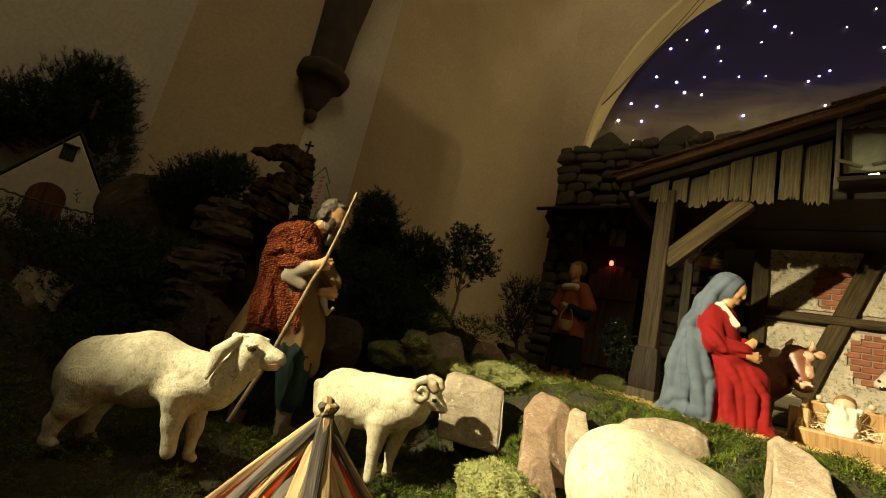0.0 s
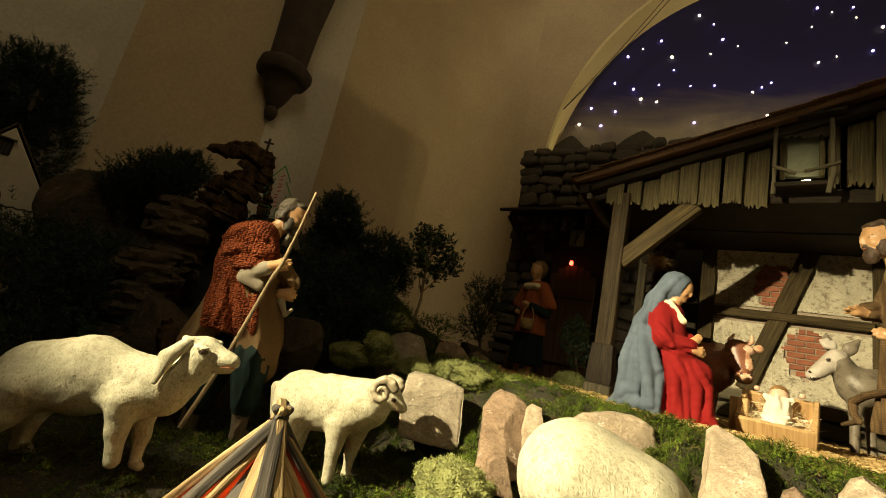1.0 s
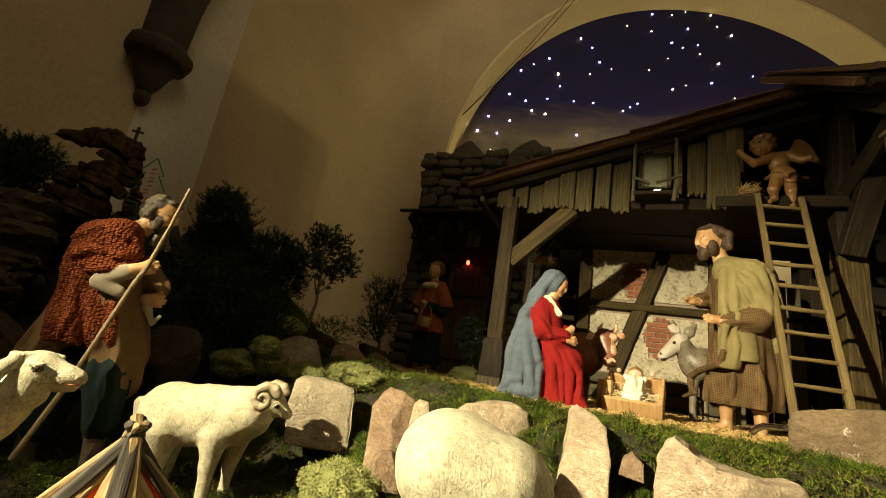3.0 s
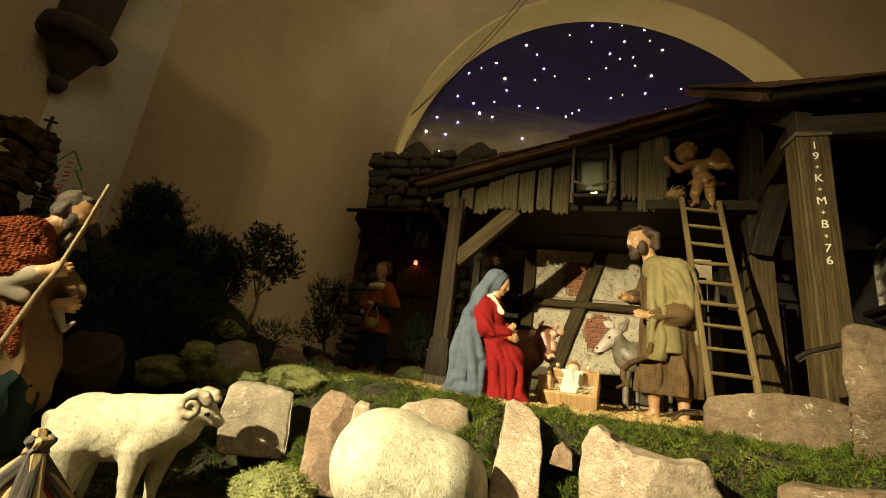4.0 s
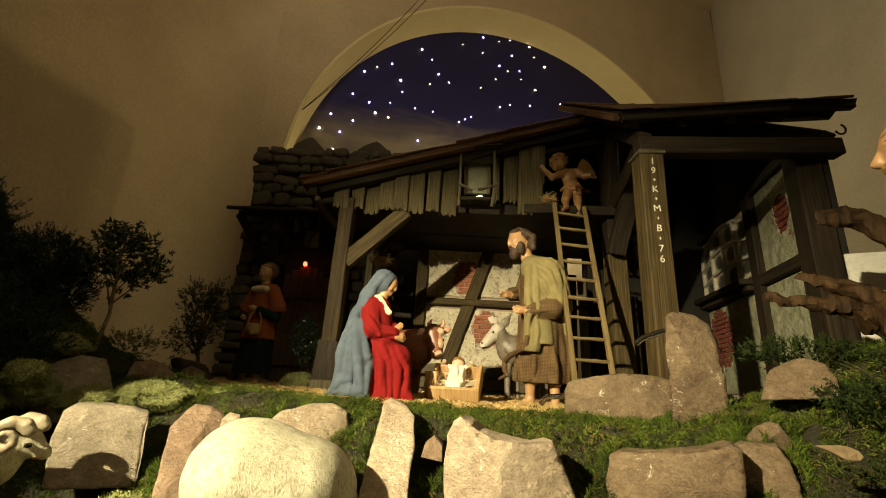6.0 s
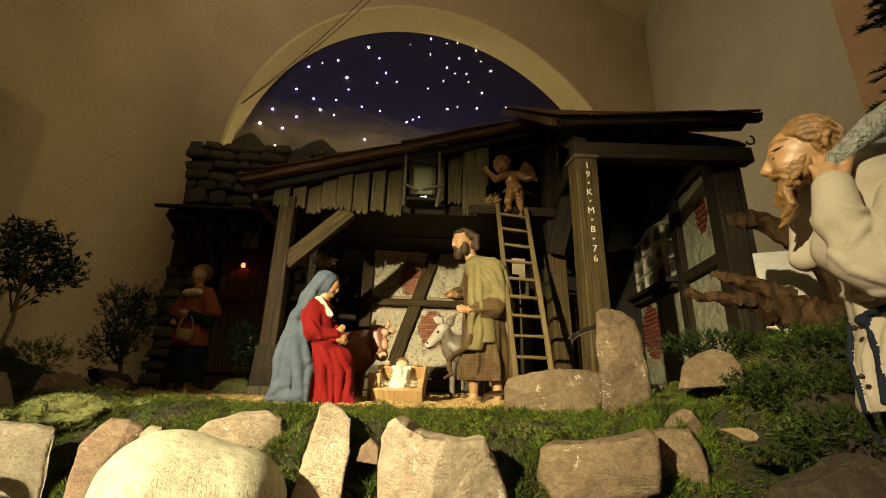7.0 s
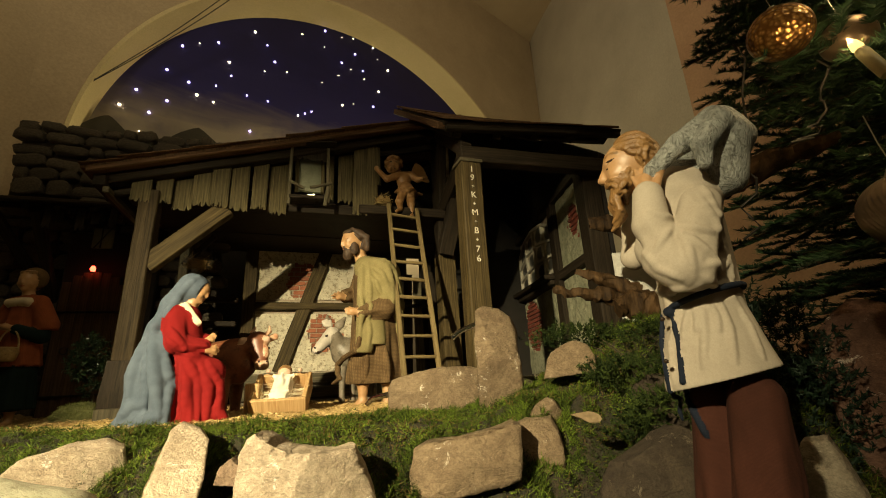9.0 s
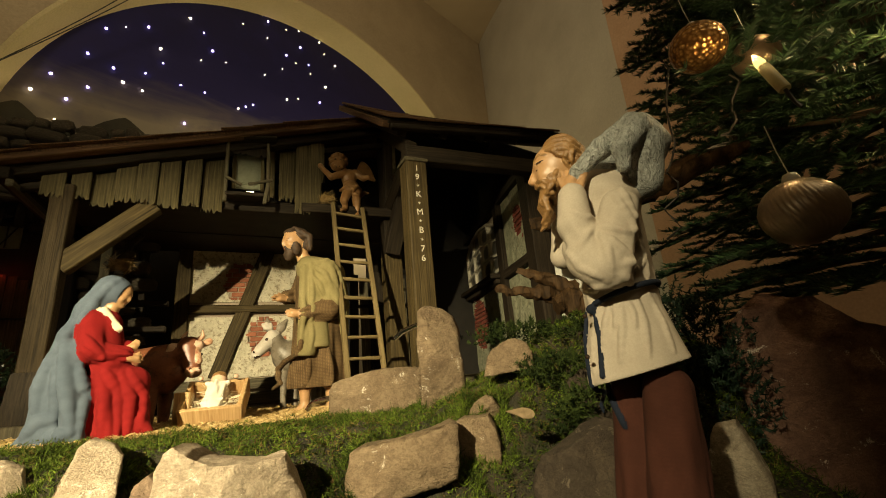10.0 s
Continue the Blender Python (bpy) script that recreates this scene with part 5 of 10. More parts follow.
def face(c, h, r, yaw=0.0, nod=0.0, skin="skin", eyes="eye", beard=None, hair=None, fringe=True):
    """A head of radius r round h, with brow, nose, eyes and mouth; yaw turns it to its left, nod lowers it."""
    m = Euler((0, radians(nod), radians(yaw))).to_matrix()
    h = Vector(h)

    def at(x, y, z):
        return tuple(h + m @ Vector((x * r, y * r, z * r)))

    e = (0, nod, yaw)
    c.blob(at(0, 0, 0.12), (r * 0.98, r * 0.80, r * 1.02), skin, e, 0.004)
    c.blob(at(0.28, 0, -0.42), (r * 0.62, r * 0.58, r * 0.66), skin, e, r * 0.25)
    c.blob(at(0.91, 0, -0.13), (r * 0.24, r * 0.12, r * 0.29), skin, (0, nod - 14, yaw), r * 0.12)
    c.blob(at(0.98, 0, -0.28), (r * 0.13, r * 0.12, r * 0.09), skin, e, r * 0.08)
    c.blob(at(0.80, 0, 0.20), (r * 0.14, r * 0.52, r * 0.10), skin, e, r * 0.12)
    c.blob(at(0.72, 0, -0.88), (r * 0.20, r * 0.22, r * 0.16), skin, e, r * 0.15)
    for s in (-1, 1):
        c.blob(at(0.55, 0.42 * s, -0.30), (r * 0.30, r * 0.24, r * 0.26), skin, e, r * 0.15)
        c.blob(at(0.80, 0.33 * s, 0.02), (r * 0.08, r * 0.13, r * 0.045), eyes, e, r * 0.02)
        c.blob(at(0.79, 0.34 * s, 0.20), (r * 0.10, r * 0.23, r * 0.05), hair or skin, (0, nod, yaw + 14 * s), r * 0.03)
        if not hair:
            c.blob(at(-0.05, 0.80 * s, -0.10), (r * 0.20, r * 0.09, r * 0.26), skin, e, r * 0.05)
    c.blob(at(0.86, 0, -0.58), (r * 0.10, r * 0.22, r * 0.07), "lip", e, r * 0.03)
    if hair:
        c.blob(at(-0.34, 0, 0.42), (r * 0.92, r * 0.90, r * 0.84), hair, e, r * 0.05, wrinkle=0.0022)
        c.blob(at(-0.66, 0, -0.22), (r * 0.56, r * 0.82, r * 0.75), hair, e, r * 0.10, wrinkle=0.0022)
        if fringe:
            c.blob(at(0.36, 0, 0.88), (r * 0.44, r * 0.72, r * 0.27), hair, e, r * 0.10, wrinkle=0.0022)
    if beard:
        c.blob(at(0.58, 0, -0.98), (r * 0.42, r * 0.46, r * 0.62), beard, (0, nod - 12, yaw), r * 0.08, wrinkle=0.0022)
        for s in (-1, 1):
            c.blob(at(0.22, 0.60 * s, -0.66), (r * 0.38, r * 0.26, r * 0.60), beard, e, r * 0.10, wrinkle=0.0020)
            c.limb(at(0.93, 0.06 * s, -0.45), at(0.74, 0.34 * s, -0.72), r * 0.09, r * 0.07, beard, r * 0.05)
    return at


def hand(c, wrist, tip, r, skin="skin", spread=(0, 0, 1)):
    """A hand from the wrist towards the finger tips, with thumb and four fingers."""
    w, t = Vector(wrist), Vector(tip)
    d = (t - w).normalized()
    s = Vector(spread).normalized()
    L = (t - w).length
    c.limb(w, w + d * L * 0.5, r, r * 1.05, skin, 0.006)
    for k in range(4):
        o = s * r * (0.55 * (k - 1.5))
        n = d.cross(s) * (r * 0.25)
        c.limb(w + d * L * 0.45 + o, t + o * 1.15 + n * (k % 2) - d * r * 0.35 * abs(k - 1.6), r * 0.36, r * 0.27, skin, 0.003)
    c.limb(w + d * L * 0.2 + s * r * 0.7, w + d * L * 0.62 + s * r * 1.5 + d.cross(s) * r * 0.4, r * 0.42, r * 0.30, skin, 0.004)


def ridge(c, side, points, r, mat, k, sink=0.12):
    """A raised fold of cloth or a cord that lies on the surface along points, thinner at both ends."""
    fine = []
    for p, q in zip(points, points[1:]):
        fine += [tuple(Vector(p).lerp(Vector(q), u / 4)) for u in range(4)]
    fine = c.skin_y(fine + [tuple(points[-1])], side)
    fine[:, 1] -= side * r * sink
    n = len(fine) - 1
    rad = [r * (0.35 + 0.65 * math.sin(math.pi * (0.12 + 0.76 * i / n))) for i in range(n + 1)]
    for i in range(n):
        c.limb(fine[i], fine[i + 1], rad[i], rad[i + 1], mat, k)


# the kneeling woman in red and blue
c = Clay()
c.limb((-0.0082, 0.0000, 0.3505), (0.0083, 0.0000, 0.2323), 0.0464, 0.0510, "red_cloth", 0.02)
c.limb((0.0146, 0.0000, 0.2151), (0.0397, 0.0000, 0.0061), 0.0536, 0.0804, "red_cloth", 0.02, fold=(0.006, 8, 0.4), cut=[((0, 0, 1), 0.0)])
c.limb((0.0407, 0.0000, 0.1819), (0.0875, 0.0000, 0.1636), 0.0485, 0.0441, "red_cloth", 0.02)
c.limb((0.0875, 0.0000, 0.1636), (0.0964, 0.0000, 0.0107), 0.0436, 0.0523, "red_cloth", 0.015, fold=(0.005, 6, 1.2), cut=[((0, 0, 1), 0.0)])
c.limb((0.1254, -0.0300, 0.0461), (0.1513, -0.0400, 0.0129), 0.0206, 0.0165, "red_cloth", 0.012, cut=[((0, 0, 1), 0.0)])
c.limb((-0.0338, -0.0300, 0.3558), (-0.0158, -0.0520, 0.2648), 0.0367, 0.0367, "red_cloth", 0.012, fold=(0.002, 5, 0.5))
c.limb((-0.0154, -0.0520, 0.2605), (0.0638, -0.0300, 0.2501), 0.0331, 0.0221, "red_cloth", 0.008, fold=(0.003, 5, 0.5))
c.limb((-0.0402, 0.0300, 0.3538), (-0.0153, 0.0550, 0.2818), 0.0355, 0.0308, "red_cloth", 0.012)
c.limb((-0.0153, 0.0550, 0.2818), (0.0550, 0.0200, 0.2771), 0.0282, 0.0211, "red_cloth", 0.010)
for path, r in ((((-0.0038, -0.0500, 0.2098), (0.0014, -0.0660, 0.1176), (0.0016, -0.0750, 0.0177)), 5), (((0.0109, -0.0550, 0.2103), (0.0370, -0.0700, 0.1200), (0.0471, -0.0850, 0.0139)), 6), (((0.0193, -0.0550, 0.2151), (0.0642, -0.0660, 0.1424), (0.0802, -0.0840, 0.0166)), 6),
                (((0.0650, -0.0500, 0.1888), (0.0999, -0.0600, 0.1146), (0.1029, -0.0740, 0.0181)), 6), (((0.0850, -0.0450, 0.1988), (0.1260, -0.0450, 0.1270), (0.1360, -0.0550, 0.0279)), 5), (((-0.0260, -0.0720, 0.3052), (0.0004, -0.0900, 0.2720), (0.0242, -0.0850, 0.2421)), 4),
                (((-0.0306, -0.0750, 0.2721), (0.0032, -0.0900, 0.2446), (0.0387, -0.0700, 0.2361)), 4), (((0.0029, -0.0500, 0.2316), (0.0369, -0.0560, 0.2203), (0.0627, -0.0500, 0.2139)), 4)):
    ridge(c, -1, path, r * 0.0026, "red_cloth", 0.006, 0.30)
hand(c, (0.0631, -0.0120, 0.2650), (0.0963, -0.0040, 0.2832), 0.0125, spread=(0, 0.3, 1))
hand(c, (0.0784, -0.0300, 0.2380), (0.1110, -0.0120, 0.2329), 0.0122, spread=(0, 0.3, 1))
c.limb((-0.0060, 0.0000, 0.3760), (0.0135, 0.0000, 0.4187), 0.0210, 0.0210, "skin", 0.006)
face(c, (0.0203, 0.0000, 0.4472), 0.0366, -10, 22)
c.limb((-0.0398, -0.0320, 0.3734), (-0.0045, -0.0300, 0.3890), 0.0104, 0.0115, "white_cloth", 0.006)
c.limb((-0.0045, -0.0300, 0.3890), (0.0396, -0.0260, 0.3307), 0.0115, 0.0104, "white_cloth", 0.006, fold=(0.002, 4, 0.4))
c.limb((-0.0299, 0.0300, 0.3944), (0.0208, 0.0150, 0.3543), 0.0143, 0.0119, "white_cloth", 0.006)
# mantle over the head, the back and the ground behind
c.blob((0.0073, 0.0000, 0.4586), (0.0499, 0.0439, 0.0475), "blue_cloth", (0, 24, 0), 0.004, cut=[((-0.89, 0, 0.46), -0.89 * 0.0389 + 0.46 * 0.4526)])
c.limb((-0.0058, 0.0000, 0.4700), (-0.0559, 0.0000, 0.3971), 0.0406, 0.0358, "blue_cloth", 0.012)
c.limb((-0.0559, 0.0000, 0.3971), (-0.0843, 0.0000, 0.3078), 0.0354, 0.0354, "blue_cloth", 0.015)
c.limb((-0.0501, 0.0000, 0.3880), (-0.0706, 0.0000, 0.3131), 0.0471, 0.0471, "blue_cloth", 0.015, sq=((1, 0, 0), 1.5))
c.limb((-0.0801, 0.0000, 0.3126), (-0.0914, 0.0000, 0.1669), 0.0464, 0.0627, "blue_cloth", 0.015, fold=(0.005, 7, 0.6))
c.limb((-0.0914, 0.0000, 0.1669), (-0.0942, 0.0000, -0.0008), 0.0606, 0.0695, "blue_cloth", 0.015, fold=(0.007, 8, 0.6), cut=[((0, 0, 1), 0.0)])
c.limb((-0.1030, -0.0300, 0.0405), (-0.1821, -0.0300, -0.0129), 0.0364, 0.0150, "blue_cloth", 0.020, fold=(0.003, 5, 0.4), cut=[((0, 0, 1), 0.0)])
c.limb((-0.0592, -0.0550, 0.2730), (-0.0211, -0.0850, 0.0162), 0.0245, 0.0289, "blue_cloth", 0.012, cut=[((0, 0, 1), 0.0)])
for path, r in ((((-0.0095, -0.0300, 0.4865), (-0.0579, -0.0350, 0.4181), (-0.0793, -0.0500, 0.3145)), 4), (((0.0231, -0.0300, 0.4923), (-0.0292, -0.0400, 0.4274), (-0.0510, -0.0500, 0.3517)), 4), (((-0.0839, -0.0500, 0.3143), (-0.0555, -0.0750, 0.1753), (-0.0147, -0.1000, 0.0366)), 6), (((-0.0961, -0.0450, 0.3055), (-0.0837, -0.0700, 0.1738), (-0.0764, -0.0850, 0.0812)), 5),
                (((-0.1167, -0.0300, 0.2618), (-0.1287, -0.0400, 0.1621), (-0.1270, -0.0500, 0.1048)), 6), (((-0.0757, -0.0850, 0.0753), (-0.1140, -0.0750, 0.0725), (-0.1423, -0.0550, 0.0296)), 6), (((-0.0189, -0.1000, 0.0362), (-0.0655, -0.1000, 0.0326), (-0.1122, -0.0800, 0.0047)), 6), (((-0.0314, -0.0750, 0.2188), (-0.0107, -0.0850, 0.1365), (0.0001, -0.1000, 0.0184)), 5),
                (((-0.0623, -0.0500, 0.3692), (-0.0952, -0.0500, 0.2915), (-0.1154, -0.0450, 0.2164)), 5)):
    ridge(c, -1, path, r * 0.0033, "blue_cloth", 0.007, 0.32)
statue("kneeling_woman_statue", c, 0.0029, (-0.128, 1.70, 0.0), -6, "kneeling nativity figure in a red dress and blue mantle", "statue", "nativity figures")
# the standing bearded man in brown and olive
c = Clay()
c.limb((0.0571, 0.0200, 0.0236), (0.0964, 0.0200, -0.0025), 0.0225, 0.0150, "skin", 0.008)
c.limb((0.0571, 0.0200, 0.0378), (0.0568, 0.0200, 0.1197), 0.0201, 0.0276, "skin", 0.008)
c.limb((-0.0496, 0.0500, 0.0091), (-0.0180, 0.0500, -0.0068), 0.0199, 0.0149, "skin", 0.008)
c.limb((-0.0500, 0.0500, 0.0279), (-0.0517, 0.0400, 0.1279), 0.0199, 0.0274, "skin", 0.008)
c.limb((-0.0148, 0.0000, 0.4131), (-0.0112, 0.0000, 0.1241), 0.1051, 0.1273, "brown_cloth", 0.02, sq=((0, 1, 0), 1.1), fold=(0.008, 9, 0.4), cut=[((0, 0, 1), 0.0991)])
c.limb((0.0175, 0.0000, 0.6312), (-0.0085, 0.0000, 0.3592), 0.0751, 0.1010, "brown_cloth", 0.02, fold=(0.004, 7, 0.4))
c.limb((0.0294, -0.0400, 0.6447), (0.0542, -0.0800, 0.5290), 0.0441, 0.0441, "brown_cloth", 0.015)
c.limb((0.0542, -0.0800, 0.5290), (0.1185, -0.0500, 0.5118), 0.0408, 0.0321, "brown_cloth", 0.010, fold=(0.003, 5, 0.9))
hand(c, (0.1279, -0.0400, 0.5036), (0.1977, -0.0200, 0.5016), 0.0176, spread=(0, 1, 0.4))
c.limb((-0.0244, 0.0900, 0.5077), (-0.0134, 0.1100, 0.4383), 0.0407, 0.0489, "brown_cloth", 0.012)
c.limb((-0.0176, 0.0850, 0.6102), (-0.0335, 0.1150, 0.4782), 0.0612, 0.0528, "olive_cloth", 0.012, fold=(0.003, 6, 0.2))
c.limb((-0.0790, 0.0600, 0.5454), (-0.1005, 0.0400, 0.3376), 0.0446, 0.0362, "olive_cloth", 0.012, fold=(0.004, 6, 0.6))
c.limb((-0.0108, 0.1150, 0.4297), (0.0844, 0.1000, 0.4125), 0.0527, 0.0342, "brown_cloth", 0.012, fold=(0.004, 6, 0.9))
c.limb((0.0257, 0.1120, 0.4062), (0.0519, 0.1100, 0.3637), 0.0340, 0.0131, "brown_cloth", 0.010, sq=((0, 1, 0), 1.6))
hand(c, (0.1057, 0.1000, 0.4105), (0.1690, 0.0850, 0.4167), 0.0172, spread=(0, -0.5, 1))
# shawl: over the shoulder, the front fall and the fall behind the arm
c.limb((0.0477, 0.0300, 0.6379), (-0.0562, 0.0400, 0.6132), 0.0569, 0.0683, "olive_cloth", 0.015)
c.limb((-0.0455, 0.0500, 0.6044), (-0.0711, 0.0600, 0.4507), 0.0678, 0.0622, "olive_cloth", 0.015, fold=(0.006, 7, 0.3))
c.limb((-0.0912, 0.0200, 0.4581), (-0.1090, 0.0000, 0.3152), 0.0502, 0.0390, "olive_cloth", 0.015, fold=(0.006, 7, 0.3))
c.limb((0.0707, 0.0700, 0.6096), (0.0799, 0.1000, 0.2558), 0.0333, 0.0416, "olive_cloth", 0.010, sq=((0, 1, 0), 1.6), cut=[((0, 0, 1), 0.2300)])
c.limb((0.0315, 0.1000, 0.3590), (0.0242, 0.1050, 0.2822), 0.0468, 0.0442, "olive_cloth", 0.010, sq=((0, 1, 0), 1.9), cut=[((0, 0, 1), 0.2656)])
c.limb((0.0270, 0.0600, 0.6221), (0.0290, 0.0850, 0.4507), 0.0533, 0.0505, "olive_cloth", 0.010, sq=((0, 1, 0), 1.2))
for path, r in ((((0.0860, 0.0800, 0.6330), (0.0960, 0.1150, 0.4399), (0.1112, 0.1250, 0.2401)), 4), (((0.0569, 0.0900, 0.6447), (0.0582, 0.1150, 0.4951), (0.0665, 0.1200, 0.4166)), 4), (((0.0410, 0.0800, 0.6711), (-0.0146, 0.1150, 0.6248), (-0.0406, 0.1250, 0.5295)), 5), (((0.0459, 0.0900, 0.6295), (0.0073, 0.1250, 0.5879), (-0.0187, 0.1350, 0.4994)), 4),
                (((0.0508, 0.1000, 0.5780), (0.0297, 0.1250, 0.5485), (0.0160, 0.1400, 0.4951)), 4), (((0.0082, 0.0700, 0.6774), (-0.0548, 0.1000, 0.6000), (-0.0890, 0.0900, 0.4482)), 5), (((-0.0724, 0.0800, 0.4612), (-0.0913, 0.0600, 0.3739), (-0.1046, 0.0400, 0.2865)), 4), (((0.0667, 0.1200, 0.3914), (0.0613, 0.1300, 0.3165), (0.0753, 0.1250, 0.2382)), 4)):
    ridge(c, 1, path, r * 0.0033, "olive_cloth", 0.006, 0.35)
for path, r in ((((0.1113, 0.0750, 0.2916), (0.1277, 0.0900, 0.1920), (0.1346, 0.0950, 0.1065)), 5), (((0.0645, 0.1000, 0.2207), (0.0715, 0.1150, 0.1605), (0.0792, 0.1200, 0.1065)), 5), (((-0.0146, 0.1000, 0.2513), (-0.0215, 0.1150, 0.1792), (-0.0253, 0.1150, 0.1184)), 5), (((-0.1002, 0.0500, 0.3111), (-0.1030, 0.0600, 0.2103), (-0.1060, 0.0600, 0.1322)), 5)):
    ridge(c, 1, path, r * 0.0026, "brown_cloth", 0.006)
c.limb((0.0521, 0.0000, 0.6674), (0.0754, 0.0000, 0.7226), 0.0319, 0.0290, "skin", 0.010)
face(c, (0.1047, 0.0000, 0.7690), 0.0574, 6, 6, hair="hair_brown", beard="hair_brown")
for k in range(9):
    a = 0.36 * (k - 4)
    c.limb((0.1167, 0.026 * math.sin(a), 0.8209 + 0.004), (0.0518, 0.045 * math.sin(a), 0.7901), 0.0149, 0.0178, "hair_brown", 0.002)
    c.limb((0.0518, 0.045 * math.sin(a), 0.7901), (0.0461 - 0.004 * (k % 2), 0.043 * math.sin(a), 0.7348), 0.0178, 0.0119, "hair_brown", 0.002)
statue("bearded_man_statue", c, 0.0030, (0.580, 2.06, 0.0), 192, "standing bearded nativity figure in a brown robe and olive shawl", "statue", "nativity figures")

# the woman by the stone house
c = Clay()
for s in (-1, 1):
    c.limb((0.02, 0.045 * s, 0.012), (0.065, 0.050 * s, 0.008), 0.015, 0.011, "skin", 0.01, cut=[((0, 0, 1), 0.0)])
    c.limb((0.015, 0.043 * s, 0.02), (0.01, 0.04 * s, 0.12), 0.014, 0.020, "skin", 0.01)
c.limb((0.0, 0, 0.30), (0.0, 0, 0.03), 0.075, 0.105, "teal_cloth", 0.02, sq=((1, 0, 0), 1.2), fold=(0.006, 11, 0.1), cut=[((0, 0, 1), 0.065)])
c.limb((0.0, 0, 0.49), (0.0, 0, 0.24), 0.058, 0.095, "orange_cloth", 0.02, sq=((1, 0, 0), 1.25), fold=(0.006, 9, 0.6), cut=[((0, 0, 1), 0.24)])
c.limb((0.0, 0, 0.37), (0.0, 0, 0.35), 0.073, 0.073, "orange_cloth", 0.015, sq=((1, 0, 0), 1.25))
for s in (-1, 1):
    c.limb((0.0, 0.055 * s, 0.505), (0.0, 0.105 * s, 0.405), 0.034, 0.044, "orange_cloth", 0.02, cut=[((0, 0, 1), 0.385)])
    c.limb((0.0, 0.095 * s, 0.42), (0.012, 0.105 * s, 0.355), 0.026, 0.026, "teal_cloth", 0.012)
    c.limb((0.012, 0.105 * s, 0.355), (0.075, 0.055 * s, 0.365 + 0.018 * s), 0.026, 0.022, "teal_cloth", 0.012)
hand(c, (0.080, -0.050, 0.348), (0.100, -0.005, 0.335), 0.0115)
hand(c, (0.080, 0.050, 0.385), (0.105, 0.000, 0.395), 0.0115)
c.limb((0.045, 0.04, 0.505), (0.045, -0.04, 0.505), 0.016, 0.016, "white_cloth", 0.02)
c.limb((0.0, 0, 0.50), (0.010, 0, 0.56), 0.023, 0.021, "skin", 0.008)
face(c, (0.018, 0, 0.60), 0.042, 14, 4, hair="hair_fair")
c.blob((-0.004, 0, 0.618), (0.050, 0.046, 0.050), "tan_cloth", (0, -16, 0), 0.006, cut=[((-1, 0, 0.35), 0.200)])
c.limb((-0.03, -0.075, 0.36), (-0.04, -0.145, 0.05), 0.02, 0.05, "tan_cloth", 0.02, sq=((1, 0, 0), 2.5), fold=(0.006, 5, 0.2))
statue("standing_woman_statue", c, 0.0048, (-0.885, 2.33, 0.0), 250, "standing female figure in an orange tunic and dark teal skirt", "statue", "nativity figures")

# the shepherd with the rust-red poncho
c = Clay()
c.limb((0.0509, -0.0200, 0.0371), (0.0446, -0.0200, 0.1080), 0.0186, 0.0226, "bark", 0.008)
c.limb((0.0505, -0.0200, 0.0193), (0.0837, -0.0200, 0.0214), 0.0172, 0.0132, "bark", 0.006)
c.limb((-0.0767, 0.0300, 0.0039), (-0.0721, 0.0200, 0.0920), 0.0189, 0.0229, "bark", 0.008)
c.limb((-0.0753, 0.0300, -0.0098), (-0.0441, 0.0300, -0.0096), 0.0175, 0.0134, "bark", 0.006)
c.limb((0.0492, -0.0200, 0.1019), (0.0311, -0.0200, 0.2051), 0.0351, 0.0432, "teal_cloth", 0.010, fold=(0.004, 6, 0.2))
c.limb((-0.0599, 0.0200, 0.0802), (-0.0489, 0.0200, 0.1994), 0.0328, 0.0437, "teal_cloth", 0.010, fold=(0.004, 6, 0.8))
c.limb((-0.0404, 0.0000, 0.4959), (0.0372, 0.0000, 0.2493), 0.0509, 0.0569, "tan_cloth", 0.015, fold=(0.005, 7, 0.2))
c.limb((0.0372, 0.0000, 0.2493), (0.0530, 0.0000, 0.1933), 0.0513, 0.0428, "tan_cloth", 0.010, fold=(0.006, 6, 0.9))
c.limb((0.0016, -0.0200, 0.4397), (0.0751, -0.0200, 0.2146), 0.0205, 0.0190, "tan_cloth", 0.008)
c.limb((-0.0780, 0.0000, 0.3138), (-0.1154, 0.0000, 0.2157), 0.0426, 0.0312, "tan_cloth", 0.015, fold=(0.005, 6, 0.2))
c.limb((-0.1154, 0.0000, 0.2157), (-0.1210, 0.0000, 0.1780), 0.0303, 0.0193, "tan_cloth", 0.012)
c.limb((0.0045, 0.0000, 0.1830), (0.0759, 0.0000, 0.1805), 0.0251, 0.0125, "tan_cloth", 0.010)
# poncho: round back, shoulder, and the long fall behind the arm
c.limb((-0.0670, 0.0000, 0.4922), (-0.0688, 0.0000, 0.4246), 0.0536, 0.0506, "rust_cloth", 0.02, fold=(0.003, 6, 0.3))
c.limb((-0.0302, -0.0150, 0.5119), (-0.0077, -0.0300, 0.4674), 0.0446, 0.0372, "rust_cloth", 0.015)
c.limb((-0.0676, -0.0300, 0.4522), (-0.0283, -0.0500, 0.4316), 0.0373, 0.0259, "rust_cloth", 0.012)
c.limb((-0.0688, 0.0000, 0.4246), (-0.0413, 0.0000, 0.2996), 0.0498, 0.0732, "rust_cloth", 0.02, sq=((0, 1, 0), 1.15), fold=(0.006, 9, 0.9), cut=[((0.10, 0, 1), 0.2554)])
c.limb((-0.0211, -0.0200, 0.3875), (0.0101, -0.0200, 0.2888), 0.0287, 0.0374, "rust_cloth", 0.015, fold=(0.005, 7, 0.4), cut=[((0.05, 0, 1), 0.2623)])
